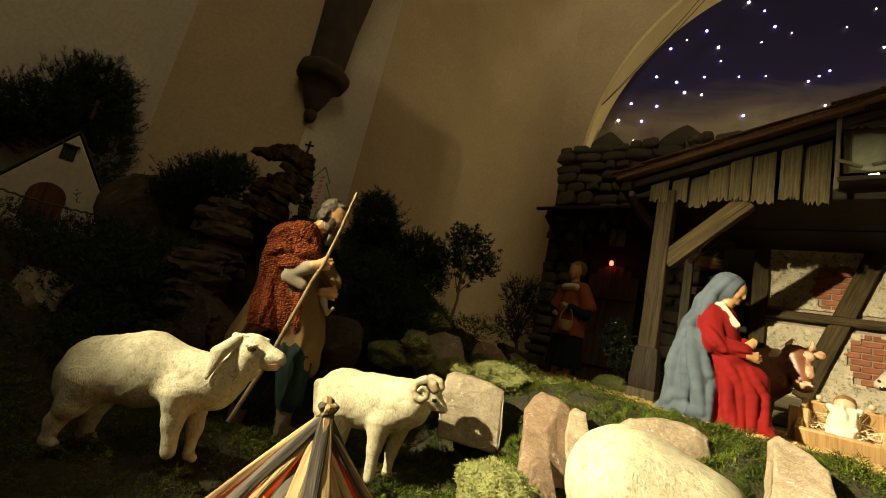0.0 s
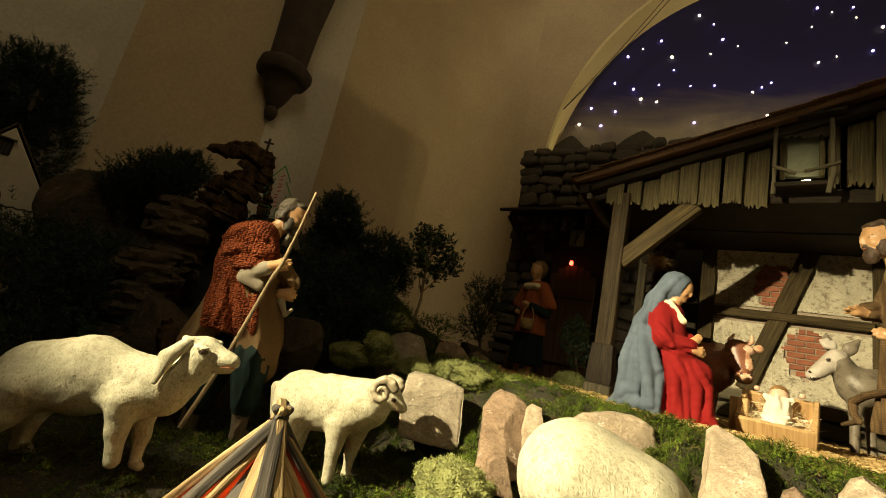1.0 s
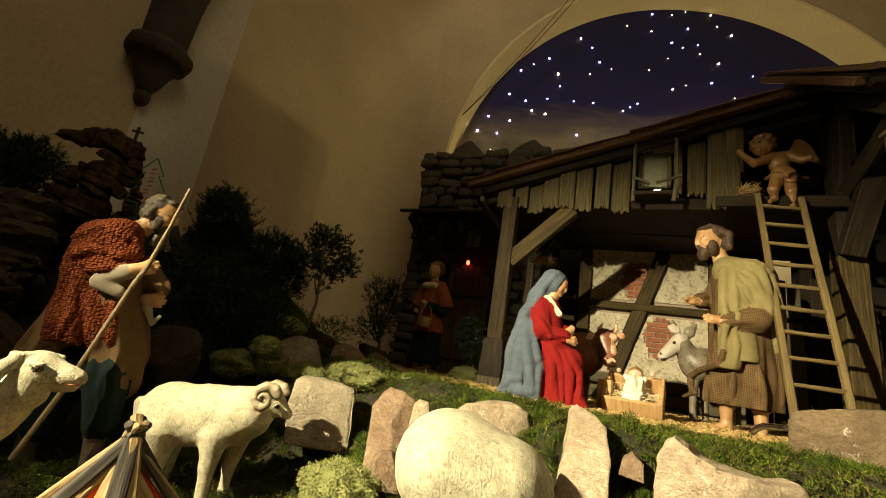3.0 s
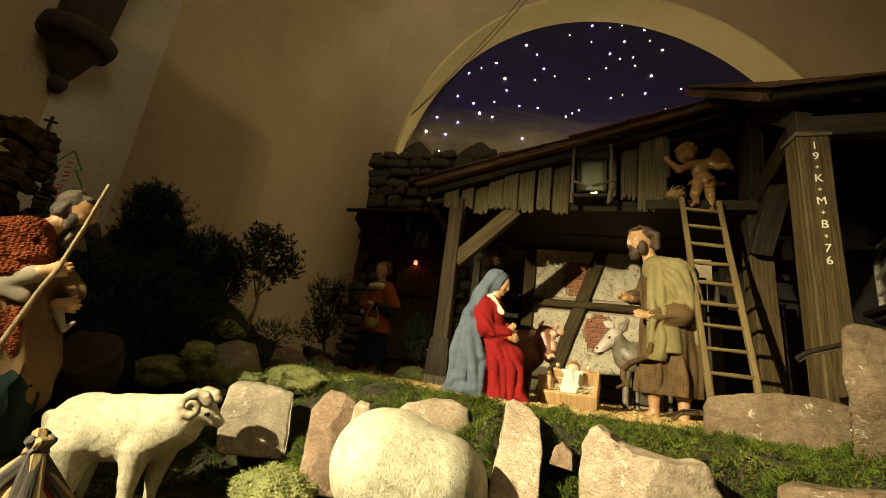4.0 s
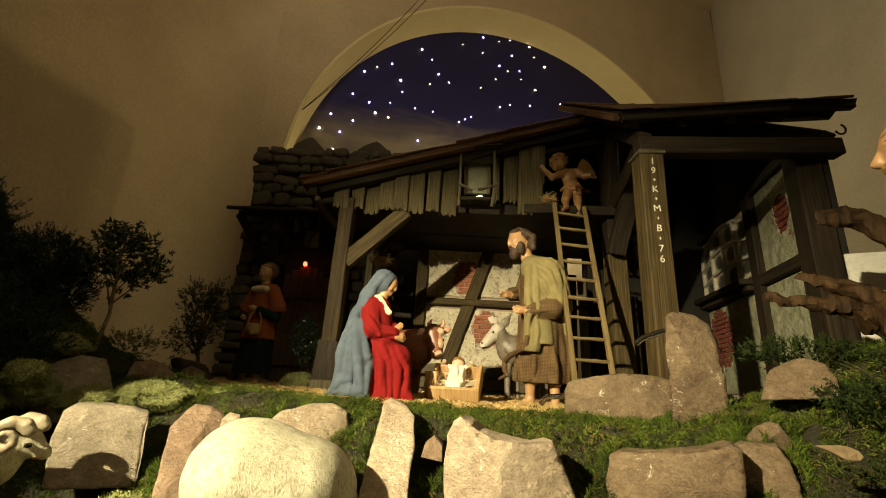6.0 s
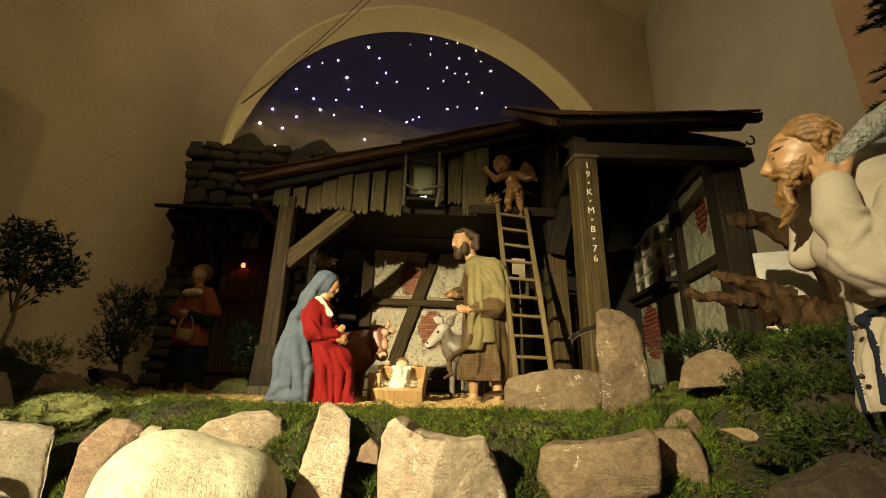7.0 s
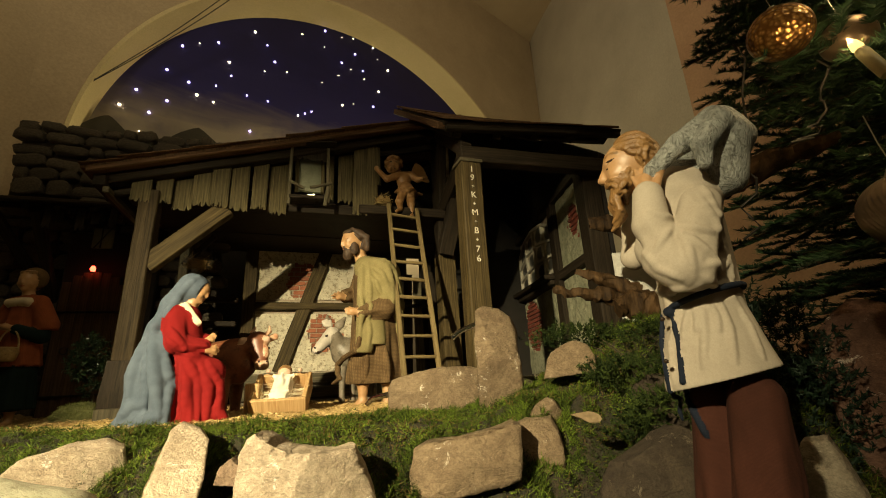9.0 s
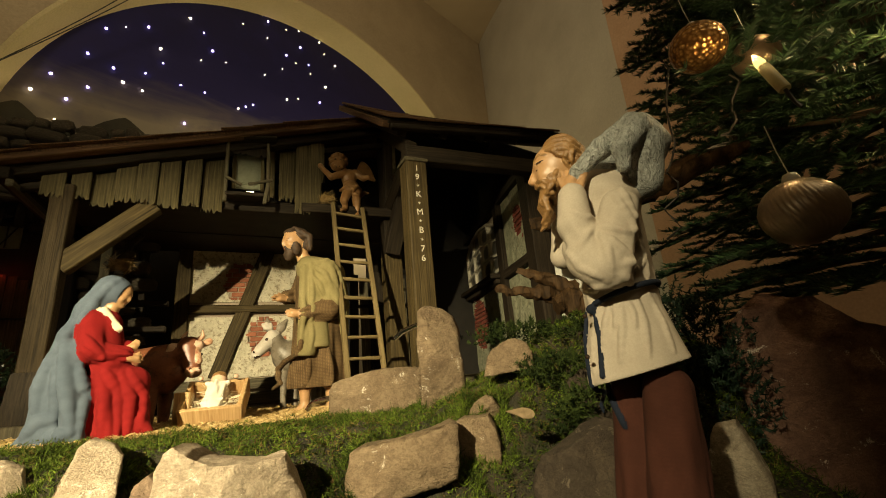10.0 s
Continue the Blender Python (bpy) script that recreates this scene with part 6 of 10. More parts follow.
ridge(c, -1, ((-0.1133, -0.0300, 0.4873), (-0.0547, -0.0500, 0.5237), (0.0050, -0.0500, 0.5018), (0.0283, -0.0400, 0.4672)), 0.0101, "rust_cloth", 0.006)
ridge(c, -1, ((-0.1060, -0.0300, 0.4424), (-0.0580, -0.0600, 0.4653), (-0.0056, -0.0600, 0.4603)), 0.0100, "rust_cloth", 0.006)
ridge(c, -1, ((-0.0758, -0.0400, 0.3876), (-0.0603, -0.0500, 0.3238), (-0.0663, -0.0400, 0.2687)), 0.0084, "rust_cloth", 0.006)
ridge(c, -1, ((-0.0414, -0.0550, 0.3797), (-0.0240, -0.0650, 0.3173), (-0.0163, -0.0650, 0.2619)), 0.0083, "rust_cloth", 0.006)
ridge(c, -1, ((0.0070, -0.0550, 0.3616), (0.0189, -0.0600, 0.3129), (0.0251, -0.0600, 0.2710)), 0.0083, "rust_cloth", 0.006)
ridge(c, -1, ((-0.0654, -0.0650, 0.4204), (-0.0235, -0.0700, 0.4273), (0.0105, -0.0600, 0.4552)), 0.0069, "rust_cloth", 0.004)
# wide pale sleeve with the hand on the staff
c.limb((-0.0164, -0.0680, 0.4113), (0.0131, -0.0700, 0.4304), 0.0152, 0.0180, "grey_linen", 0.006, sq=((0, 1, 0), 1.5))
c.limb((-0.0305, -0.0660, 0.3992), (0.0084, -0.0680, 0.3848), 0.0179, 0.0138, "grey_linen", 0.008, sq=((0, 1, 0), 1.8))
hand(c, (0.0251, -0.0700, 0.4394), (0.0704, -0.0660, 0.4543), 0.0133, spread=(0, 0.2, 1))
c.limb((0.0314, 0.0000, 0.4497), (0.0738, -0.0100, 0.4114), 0.0300, 0.0240, "tan_cloth", 0.010, fold=(0.003, 5, 0.3))
hand(c, (0.0605, -0.0300, 0.3788), (0.0996, -0.0300, 0.3790), 0.0130, spread=(0, 0.2, 1))
c.limb((0.0653, -0.0300, 0.3616), (0.0838, -0.0300, 0.3266), 0.0101, 0.0057, "grey_linen", 0.004)
c.limb((0.0838, -0.0300, 0.3266), (0.0969, -0.0300, 0.3447), 0.0057, 0.0043, "grey_linen", 0.003)
c.limb((-0.0055, 0.0000, 0.5377), (0.0175, 0.0000, 0.5687), 0.0228, 0.0213, "skin", 0.008)
face(c, (0.0305, 0.0000, 0.5906), 0.0372, -12, 14, hair="hair_grey", beard="hair_grey")
for k in range(7):
    c.limb((0.0424, 0.0000, 0.5470), (0.0465 + 0.006 * (k - 3), 0.006 * (k - 3), 0.5086 - 0.003 * (k % 2)), 0.0108, 0.0046, "hair_grey", 0.002)
    a = 0.45 * (k - 3)
    c.limb((0.0263, 0.016 * math.sin(a), 0.6300), (-0.0041 + 0.004 * abs(k - 3), 0.030 * math.sin(a), 0.5779), 0.0078, 0.0094, "hair_grey", 0.002)
statue("shepherd_statue", c, 0.0023, (-1.0, 0.68, -0.25), 46, "stooping shepherd figure with grey beard and rust-red knitted poncho", "statue", "nativity figures")
STAFF = [pose(-1.0, 0.68, -0.25, 0, 0, 46) @ Vector(p) for p in ((-0.0617, -0.0850, 0.0389), (-0.0167, -0.0900, 0.1808), (0.0355, -0.0820, 0.4079), (0.0500, -0.0840, 0.4499), (0.0670, -0.0800, 0.5479), (0.0810, -0.0750, 0.6531))]
single("shepherd_staff", mesh_of(tube_bm(STAFF, [0.0056, 0.0052, 0.0050, 0.0048, 0.0042, 0.0034], 8), "shepherd_staff", 60),
       "bark_pale", Matrix.Identity(4), "long pale wooden staff held by the shepherd figure", "staff")

# the man who carries a lamb on his shoulders
c = Clay()
c.limb((-0.0313, 0.0120, 0.3340), (-0.0210, 0.0200, 0.2284), 0.0265, 0.0311, "trousers", 0.004, fold=(0.002, 5, 0.6))
c.limb((-0.0210, 0.0200, 0.2284), (-0.0138, 0.0200, 0.1687), 0.0283, 0.0262, "trousers", 0.004)
c.limb((0.0040, -0.0260, 0.3336), (0.0160, -0.0300, 0.2141), 0.0257, 0.0295, "trousers", 0.003, fold=(0.002, 5, 1.5))
c.limb((0.0160, -0.0300, 0.2141), (0.0234, -0.0300, 0.1472), 0.0275, 0.0263, "trousers", 0.004)
c.limb((-0.0107, 0.0200, 0.1636), (0.0229, 0.0200, 0.1560), 0.0151, 0.0111, "bark", 0.008)
c.limb((0.0245, -0.0300, 0.1417), (0.0582, -0.0300, 0.1334), 0.0171, 0.0126, "bark", 0.008)
# shirt: chest, skirt below the belt
c.limb((-0.0028, 0.0000, 0.5686), (-0.0014, 0.0000, 0.4412), 0.0425, 0.0425, "linen", 0.012, sq=((0, 1, 0), 1.05), fold=(0.0020, 7, 1.4))
c.limb((0.0030, -0.0200, 0.5686), (0.0266, -0.0200, 0.5169), 0.0334, 0.0334, "linen", 0.015)
P, Q = Vector((0.0478, 0.0000, 0.3425)), Vector((-0.0635, 0.0000, 0.3665))
HEM = Vector((Q.z - P.z, 0, P.x - Q.x)).normalized()
c.limb((-0.0024, 0.0000, 0.4467), (-0.0062, 0.0000, 0.3536), 0.0380, 0.0600, "linen", 0.006, sq=((0, 1, 0), 1.02), fold=(0.0012, 6, 0.4), cut=[(HEM, P.dot(HEM))])
c.blob((-0.0147, 0.0000, 0.5720), (0.0349, 0.0451, 0.0174), "linen", (0, -18, 0), 0.012)
# near arm: shoulder, low elbow, cuff at the cheek
c.limb((-0.0207, 0.0480, 0.5433), (0.0021, 0.0660, 0.4746), 0.0216, 0.0248, "linen", 0.006, fold=(0.0012, 6, 0.3))
c.limb((0.0134, 0.0700, 0.4706), (0.0308, 0.0660, 0.5252), 0.0221, 0.0190, "linen", 0.006, fold=(0.0010, 5, 1.2))
c.limb((0.0308, 0.0660, 0.5252), (0.0287, 0.0600, 0.5629), 0.0205, 0.0172, "linen", 0.004)
c.limb((0.0272, 0.0660, 0.4818), (-0.0003, 0.0660, 0.4650), 0.0209, 0.0190, "linen", 0.010)
for path, r in ((((0.0113, 0.0860, 0.5165), (-0.0081, 0.0940, 0.5098), (-0.0236, 0.0840, 0.5029)), 5), (((0.0100, 0.0900, 0.5084), (-0.0063, 0.0980, 0.4926), (-0.0216, 0.0880, 0.4745)), 6), (((0.0050, 0.0900, 0.5093), (0.0003, 0.1020, 0.4829), (0.0009, 0.0980, 0.4594)), 5), (((0.0127, 0.0900, 0.5130), (0.0242, 0.0960, 0.4987), (0.0334, 0.0880, 0.4848)), 4),
                (((0.0454, 0.0760, 0.4978), (0.0320, 0.0920, 0.4721), (0.0138, 0.0960, 0.4570)), 5), (((-0.0266, 0.0600, 0.5591), (-0.0355, 0.0640, 0.5113), (-0.0362, 0.0520, 0.4615)), 6), (((-0.0184, 0.0740, 0.5517), (-0.0293, 0.0780, 0.5151), (-0.0337, 0.0660, 0.4848)), 5), (((0.0297, 0.0880, 0.5377), (0.0172, 0.0920, 0.5280), (0.0065, 0.0860, 0.5302)), 4),
                (((0.0420, 0.0500, 0.4615), (0.0237, 0.0620, 0.4502), (0.0058, 0.0640, 0.4484)), 6), (((-0.0055, 0.0640, 0.4581), (-0.0178, 0.0620, 0.4500), (-0.0336, 0.0520, 0.4542)), 6), (((-0.0100, 0.0780, 0.4675), (-0.0250, 0.0680, 0.4693), (-0.0352, 0.0580, 0.4799)), 5)):
    ridge(c, 1, path, r * 0.0007, "linen", 0.0040, 0.30)
for path, r in ((((0.0110, 0.0500, 0.4304), (0.0186, 0.0600, 0.4115), (0.0298, 0.0720, 0.3702)), 6), (((-0.0012, 0.0560, 0.4306), (0.0018, 0.0680, 0.4059), (0.0093, 0.0860, 0.3686)), 6), (((-0.0182, 0.0560, 0.4345), (-0.0215, 0.0700, 0.4060), (-0.0186, 0.0860, 0.3717)), 6), (((-0.0319, 0.0500, 0.4395), (-0.0405, 0.0600, 0.4073), (-0.0439, 0.0660, 0.3750)), 5), (((0.0234, 0.0400, 0.4266), (0.0367, 0.0500, 0.3954), (0.0412, 0.0560, 0.3590)), 5),
                (((0.0066, 0.0560, 0.4330), (0.0049, 0.0660, 0.4204), (0.0085, 0.0680, 0.4067)), 5), (((-0.0088, 0.0580, 0.4331), (-0.0120, 0.0680, 0.4192), (-0.0113, 0.0700, 0.4042)), 5)):
    ridge(c, 1, path, r * 0.0005, "linen", 0.0040)
hand(c, (0.0294, 0.0560, 0.5660), (0.0289, 0.0400, 0.6079), 0.0087, spread=(0.95, 0.1, 0.1))
c.limb((0.0207, 0.0560, 0.5698), (0.0109, 0.0480, 0.5932), 0.0055, 0.0041, "skin", 0.003)
# far arm in the shade
c.limb((0.0289, -0.0500, 0.5671), (0.0657, -0.0650, 0.5220), 0.0211, 0.0162, "linen", 0.010)
c.limb((0.0657, -0.0650, 0.5220), (0.0547, -0.0500, 0.6090), 0.0158, 0.0133, "linen", 0.008)
hand(c, (0.0525, -0.0500, 0.6121), (0.0434, -0.0400, 0.6389), 0.0094)
c.limb((0.0201, 0.0000, 0.5865), (0.0305, 0.0000, 0.6144), 0.0183, 0.0175, "skin", 0.008)
face(c, (0.0455, 0.0000, 0.6315), 0.0339, 8, 6, hair="hair_fair", fringe=False)
c.limb((0.0717, 0.0020, 0.6398), (0.0809, 0.0020, 0.6211), 0.0050, 0.0067, "skin", 0.003)
c.blob((0.0818, 0.0020, 0.6205), (0.0066, 0.0054, 0.0045), "skin", k=0.002)
for k in range(11):
    y = 0.0030 * (k - 5) + 0.001
    w = abs(k - 5)
    x0 = 0.0012 * w
    p1 = (0.0695 - x0, y, 0.6032 + 0.001 * w)
    p2 = (0.0729 - x0 + 0.003 * (k % 2), y * 0.95, 0.5802 + 0.001 * w)
    p3 = (0.0712 - x0 - 0.003 * (k % 2), y * 0.8 + 0.002 * (k % 3), 0.5598 + 0.002 * w)
    p4 = (0.0746 - x0 + 0.003 * (k % 3), y * 0.7, 0.5473 + 0.003 * w)
    for a, b, ra, rb in ((p1, p2, 6.5, 6.8), (p2, p3, 6.8, 6.0), (p3, p4, 6.0, 2.6)):
        c.limb(a, b, ra * 0.0008, rb * 0.0008, "hair_fair", 0.0012)
for s in (-1, 1):
    c.limb((0.0766, 0.0030, 0.6100), (0.0614, 0.014 * s, 0.6046), 0.0037, 0.0029, "hair_fair", 0.0015)
    c.limb((0.0536, 0.019 * s, 0.6146), (0.0616, 0.016 * s, 0.5927), 0.0056, 0.0064, "hair_fair", 0.003)
for path, r in ((((0.0568, 0.0000, 0.6669), (0.0435, 0.0000, 0.6700), (0.0296, 0.0000, 0.6675), (0.0134, 0.0000, 0.6536)), 7), (((0.0558, 0.0000, 0.6629), (0.0423, 0.0000, 0.6624), (0.0270, 0.0000, 0.6595), (0.0125, 0.0000, 0.6498)), 6), (((0.0565, 0.0000, 0.6578), (0.0434, 0.0000, 0.6547), (0.0284, 0.0000, 0.6511), (0.0124, 0.0000, 0.6411)), 6), (((0.0541, 0.0000, 0.6526), (0.0422, 0.0000, 0.6473), (0.0301, 0.0000, 0.6454), (0.0153, 0.0000, 0.6333)), 6),
                (((0.0456, 0.0000, 0.6456), (0.0373, 0.0000, 0.6388), (0.0283, 0.0000, 0.6371), (0.0209, 0.0000, 0.6263)), 5), (((0.0266, 0.0000, 0.6383), (0.0323, 0.0000, 0.6312), (0.0293, 0.0000, 0.6217)), 5), (((0.0185, 0.0000, 0.6411), (0.0245, 0.0000, 0.6325), (0.0218, 0.0000, 0.6214)), 5),
                (((0.0756, 0.0000, 0.6161), (0.0666, 0.0000, 0.6120), (0.0570, 0.0000, 0.6026), (0.0573, 0.0000, 0.5899)), 4.5), (((0.0778, 0.0000, 0.6115), (0.0691, 0.0000, 0.6057), (0.0611, 0.0000, 0.5960)), 4), (((0.0451, 0.0000, 0.6192), (0.0521, 0.0000, 0.6039), (0.0618, 0.0000, 0.5911)), 6), (((0.0411, 0.0000, 0.6147), (0.0479, 0.0000, 0.6011), (0.0578, 0.0000, 0.5867)), 6)):
    ridge(c, 1, path, r * 0.0008, "hair_fair", 0.0010, 0.0)
ridge(c, 1, ((0.0745, 0.0000, 0.6459), (0.0644, 0.0000, 0.6484), (0.0545, 0.0000, 0.6446)), 0.0024, "hair_fair", 0.0010, 0.2)
ridge(c, 1, ((0.0714, 0.0000, 0.6388), (0.0660, 0.0000, 0.6373), (0.0595, 0.0000, 0.6381)), 0.0017, "eye", 0.0005, 0.3)
# belt and its hanging ends
BELT = ((0.0332, 0.0000, 0.4346), (-0.0465, 0.0000, 0.4539))
for k in range(36):
    p, q = [((BELT[0][0] + BELT[1][0]) / 2 + (BELT[0][0] - BELT[1][0]) / 2 * math.cos(w), 0.054 * math.sin(w), (BELT[0][2] + BELT[1][2]) / 2 + (BELT[0][2] - BELT[1][2]) / 2 * math.cos(w)) for w in (2 * math.pi * k / 36, 2 * math.pi * (k + 1) / 36)]
    c.limb(p, q, 0.0034, 0.0034, "cord", 0.0008)
ridge(c, 1, ((0.0298, 0.0300, 0.4311), (0.0283, 0.0500, 0.3945), (0.0330, 0.0660, 0.3414), (0.0266, 0.0700, 0.3137)), 0.0032, "cord", 0.001, -0.4)
ridge(c, 1, ((0.0416, 0.0140, 0.4329), (0.0472, 0.0300, 0.3972), (0.0458, 0.0460, 0.3445), (0.0411, 0.0560, 0.3125)), 0.0034, "cord", 0.001, -0.4)
ridge(c, 1, ((0.0340, 0.0660, 0.3358), (0.0248, 0.0720, 0.3112), (0.0203, 0.0720, 0.2951)), 0.0045, "cord", 0.003)
c.blob((0.0326, 0.0300, 0.4302), (0.0058, 0.0052, 0.0058), "cord", k=0.003)
for x in ((0.0431, 0.0560, 0.3761), (0.0396, 0.0450, 0.4217)):
    c.blob(x, (0.0030, 0.0018, 0.0030), "eye", k=0.001)
# the lamb: one leg drawn forward, one hanging, the body behind the neck
c.limb((-0.0658, 0.0000, 0.6310), (-0.0657, -0.1000, 0.6722), 0.0289, 0.0304, "lamb_grey", 0.010, wrinkle=0.0010)
c.limb((-0.0667, 0.0200, 0.6305), (-0.0572, 0.0120, 0.5817), 0.0238, 0.0210, "lamb_grey", 0.008, wrinkle=0.0010)
c.limb((-0.0550, 0.0300, 0.6517), (-0.0145, 0.0460, 0.6242), 0.0164, 0.0128, "lamb_grey", 0.006, wrinkle=0.0008)
c.limb((-0.0145, 0.0460, 0.6242), (0.0180, 0.0480, 0.5998), 0.0127, 0.0092, "lamb_grey", 0.005, wrinkle=0.0008)
c.limb((0.0180, 0.0480, 0.5998), (0.0237, 0.0480, 0.5905), 0.0086, 0.0064, "lamb_grey", 0.004)
c.limb((-0.0584, 0.0400, 0.6418), (-0.0362, 0.0600, 0.6107), 0.0166, 0.0118, "lamb_grey", 0.004, wrinkle=0.0008)
c.limb((-0.0362, 0.0600, 0.6107), (-0.0345, 0.0580, 0.5883), 0.0107, 0.0080, "lamb_grey", 0.004, wrinkle=0.0008)
c.limb((-0.0640, 0.0100, 0.6572), (-0.0792, 0.0080, 0.6327), 0.0190, 0.0161, "lamb_grey", 0.008, wrinkle=0.0010)
c.limb((-0.0056, 0.0000, 0.6087), (-0.0442, 0.0000, 0.5900), 0.0166, 0.0211, "lamb_grey", 0.010, wrinkle=0.0010)
c.limb((-0.0588, -0.0900, 0.6695), (0.0168, -0.0750, 0.6558), 0.0204, 0.0119, "lamb_grey", 0.008, wrinkle=0.0010)
statue("lamb_carrier_statue", c, 0.0015, (0.675, 0.375, -0.26), 131, "bearded figure in a linen shirt carrying a lamb on his shoulders", "statue", "nativity figures")


# ---- animals of the crib ----

# the large sheep
c = Clay()
c.limb((-0.1035, 0.0000, 0.1536), (-0.0095, 0.0000, 0.1753), 0.0595, 0.0647, "wool", 0.02, sq=((0, 1, 0), 1.30), wrinkle=0.0014)
c.limb((-0.0095, 0.0000, 0.1753), (0.0738, 0.0000, 0.1761), 0.0632, 0.0509, "wool", 0.02, sq=((0, 1, 0), 1.30), wrinkle=0.0014)
c.limb((0.0692, 0.0000, 0.1730), (0.1286, 0.0000, 0.1766), 0.0462, 0.0392, "wool", 0.02, sq=((0, 1, 0), 1.20), wrinkle=0.0014)
c.blob((-0.1229, 0.0000, 0.1326), (0.0388, 0.0470, 0.0593), "wool", k=0.02, wrinkle=0.0014)
c.limb((0.1143, 0.0000, 0.1794), (0.1632, 0.0000, 0.2191), 0.0420, 0.0330, "wool", 0.025, sq=((0, 1, 0), 1.15), wrinkle=0.0012)
c.blob((0.1673, 0.0000, 0.2468), (0.0335, 0.0254, 0.0315), "wool", (0, 18, 0), 0.010)
c.limb((0.1798, 0.0000, 0.2497), (0.2166, 0.0000, 0.2457), 0.0274, 0.0162, "wool", 0.012, sq=((0, 1, 0), 1.15))
c.limb((0.2166, 0.0000, 0.2457), (0.2289, 0.0000, 0.2455), 0.0161, 0.0121, "wool", 0.006)
c.limb((0.2062, 0.0000, 0.2300), (0.2259, 0.0000, 0.2305), 0.0090, 0.0060, "wool", 0.006)
c.blob((0.2298, 0.0000, 0.2529), (0.0050, 0.0070, 0.0050), "skin_pink", k=0.003)
c.limb((0.2394, -0.0060, 0.2380), (0.2198, -0.0220, 0.2354), 0.0016, 0.0014, "lip", 0.001)
for s in (-1, 1):
    d = 0.030 * s
    c.blob((0.1845, d * 0.86, 0.2559), (0.0061, 0.0041, 0.0047), "eye", k=0.001)
    c.limb((0.1739, d * 0.86, 0.2608), (0.1909, d * 0.82, 0.2636), 0.0031, 0.0027, "wool", 0.002)
    c.limb((0.1504, d * 0.8, 0.2638), (0.1349, d * 1.35, 0.2363), 0.0092, 0.0143, "wool", 0.004, sq=((0, 1, 0.3), 1.9))
    c.limb((0.1349, d * 1.35, 0.2363), (0.1300, d * 1.5, 0.1952), 0.0142, 0.0051, "wool", 0.003, sq=((0, 1, 0.2), 1.9))
for k in range(5):
    c.limb((0.1445 + 0.008 * k, 0.010 * (k - 2), 0.2677 + 0.003), (0.1665 + 0.006 * k, 0.008 * (k - 2), 0.2696 + 0.002), 0.006, 0.004, "wool", 0.002)
c.limb((0.0853, -0.0300, 0.1522), (0.0907, -0.0340, 0.1085), 0.0306, 0.0162, "wool", 0.02, wrinkle=0.0012)
c.limb((0.0907, -0.0340, 0.1085), (0.0995, -0.0340, 0.0625), 0.0149, 0.0121, "wool", 0.01)
c.limb((0.0839, 0.0300, 0.1319), (0.0949, 0.0320, 0.0852), 0.0246, 0.0133, "wool", 0.02, wrinkle=0.0012)
c.limb((0.0949, 0.0320, 0.0852), (0.0975, 0.0320, 0.0438), 0.0121, 0.0091, "wool", 0.01)
c.limb((0.0988, 0.0320, 0.0401), (0.1078, 0.0320, 0.0374), 0.0099, 0.0079, "horn", 0.004)
c.limb((-0.0871, -0.0280, 0.1353), (-0.0963, -0.0360, 0.0969), 0.0432, 0.0235, "wool", 0.02, wrinkle=0.0012)
c.limb((-0.0963, -0.0360, 0.0969), (-0.1151, -0.0360, 0.0638), 0.0211, 0.0144, "wool", 0.012)
c.limb((-0.1151, -0.0360, 0.0638), (-0.1177, -0.0360, 0.0348), 0.0142, 0.0114, "wool", 0.010)
c.limb((-0.1174, -0.0360, 0.0293), (-0.1043, -0.0360, 0.0250), 0.0122, 0.0094, "horn", 0.004)
c.limb((-0.1067, 0.0300, 0.1103), (-0.1143, 0.0360, 0.0573), 0.0378, 0.0157, "wool", 0.02)
c.limb((-0.1143, 0.0360, 0.0573), (-0.1140, 0.0360, 0.0284), 0.0145, 0.0135, "wool", 0.010)
c.limb((-0.1145, 0.0360, 0.0242), (-0.0977, 0.0360, 0.0241), 0.0123, 0.0092, "horn", 0.004)
c.limb((-0.1650, 0.0000, 0.1364), (-0.1486, 0.0000, 0.0886), 0.0124, 0.0082, "wool", 0.012, wrinkle=0.0014)
statue("sheep_statue", c, 0.0025, (-0.893, 0.348, -0.262), 33, "white painted carved sheep standing on the moss", "sheep statue", "carved sheep")
# the ram
c = Clay()
c.limb((-0.0691, 0.0000, 0.1493), (0.0107, 0.0000, 0.1587), 0.0690, 0.0621, "wool", 0.02, sq=((0, 1, 0), 1.22), wrinkle=0.0014)
c.limb((0.0107, 0.0000, 0.1587), (0.0814, 0.0000, 0.1701), 0.0606, 0.0565, "wool", 0.02, sq=((0, 1, 0), 1.22), wrinkle=0.0014)
c.limb((0.0760, 0.0000, 0.1687), (0.1028, 0.0000, 0.1768), 0.0580, 0.0475, "wool", 0.02, sq=((0, 1, 0), 1.15), wrinkle=0.0014)
c.limb((0.1006, 0.0000, 0.1854), (0.1299, 0.0000, 0.2059), 0.0434, 0.0315, "wool", 0.02, wrinkle=0.0012)
c.blob((0.1444, 0.0000, 0.2043), (0.0299, 0.0221, 0.0260), "wool", (0, 35, 0), 0.008)
c.limb((0.1542, 0.0000, 0.1990), (0.1766, 0.0000, 0.1866), 0.0207, 0.0129, "wool", 0.008)
c.blob((0.1803, 0.0000, 0.1825), (0.0102, 0.0102, 0.0089), "wool", k=0.004)
c.limb((0.1848, -0.0030, 0.1776), (0.1682, -0.0140, 0.1772), 0.0018, 0.0015, "lip", 0.001)
c.blob((0.1844, 0.0000, 0.1886), (0.0038, 0.0064, 0.0038), "skin_pink", k=0.002)
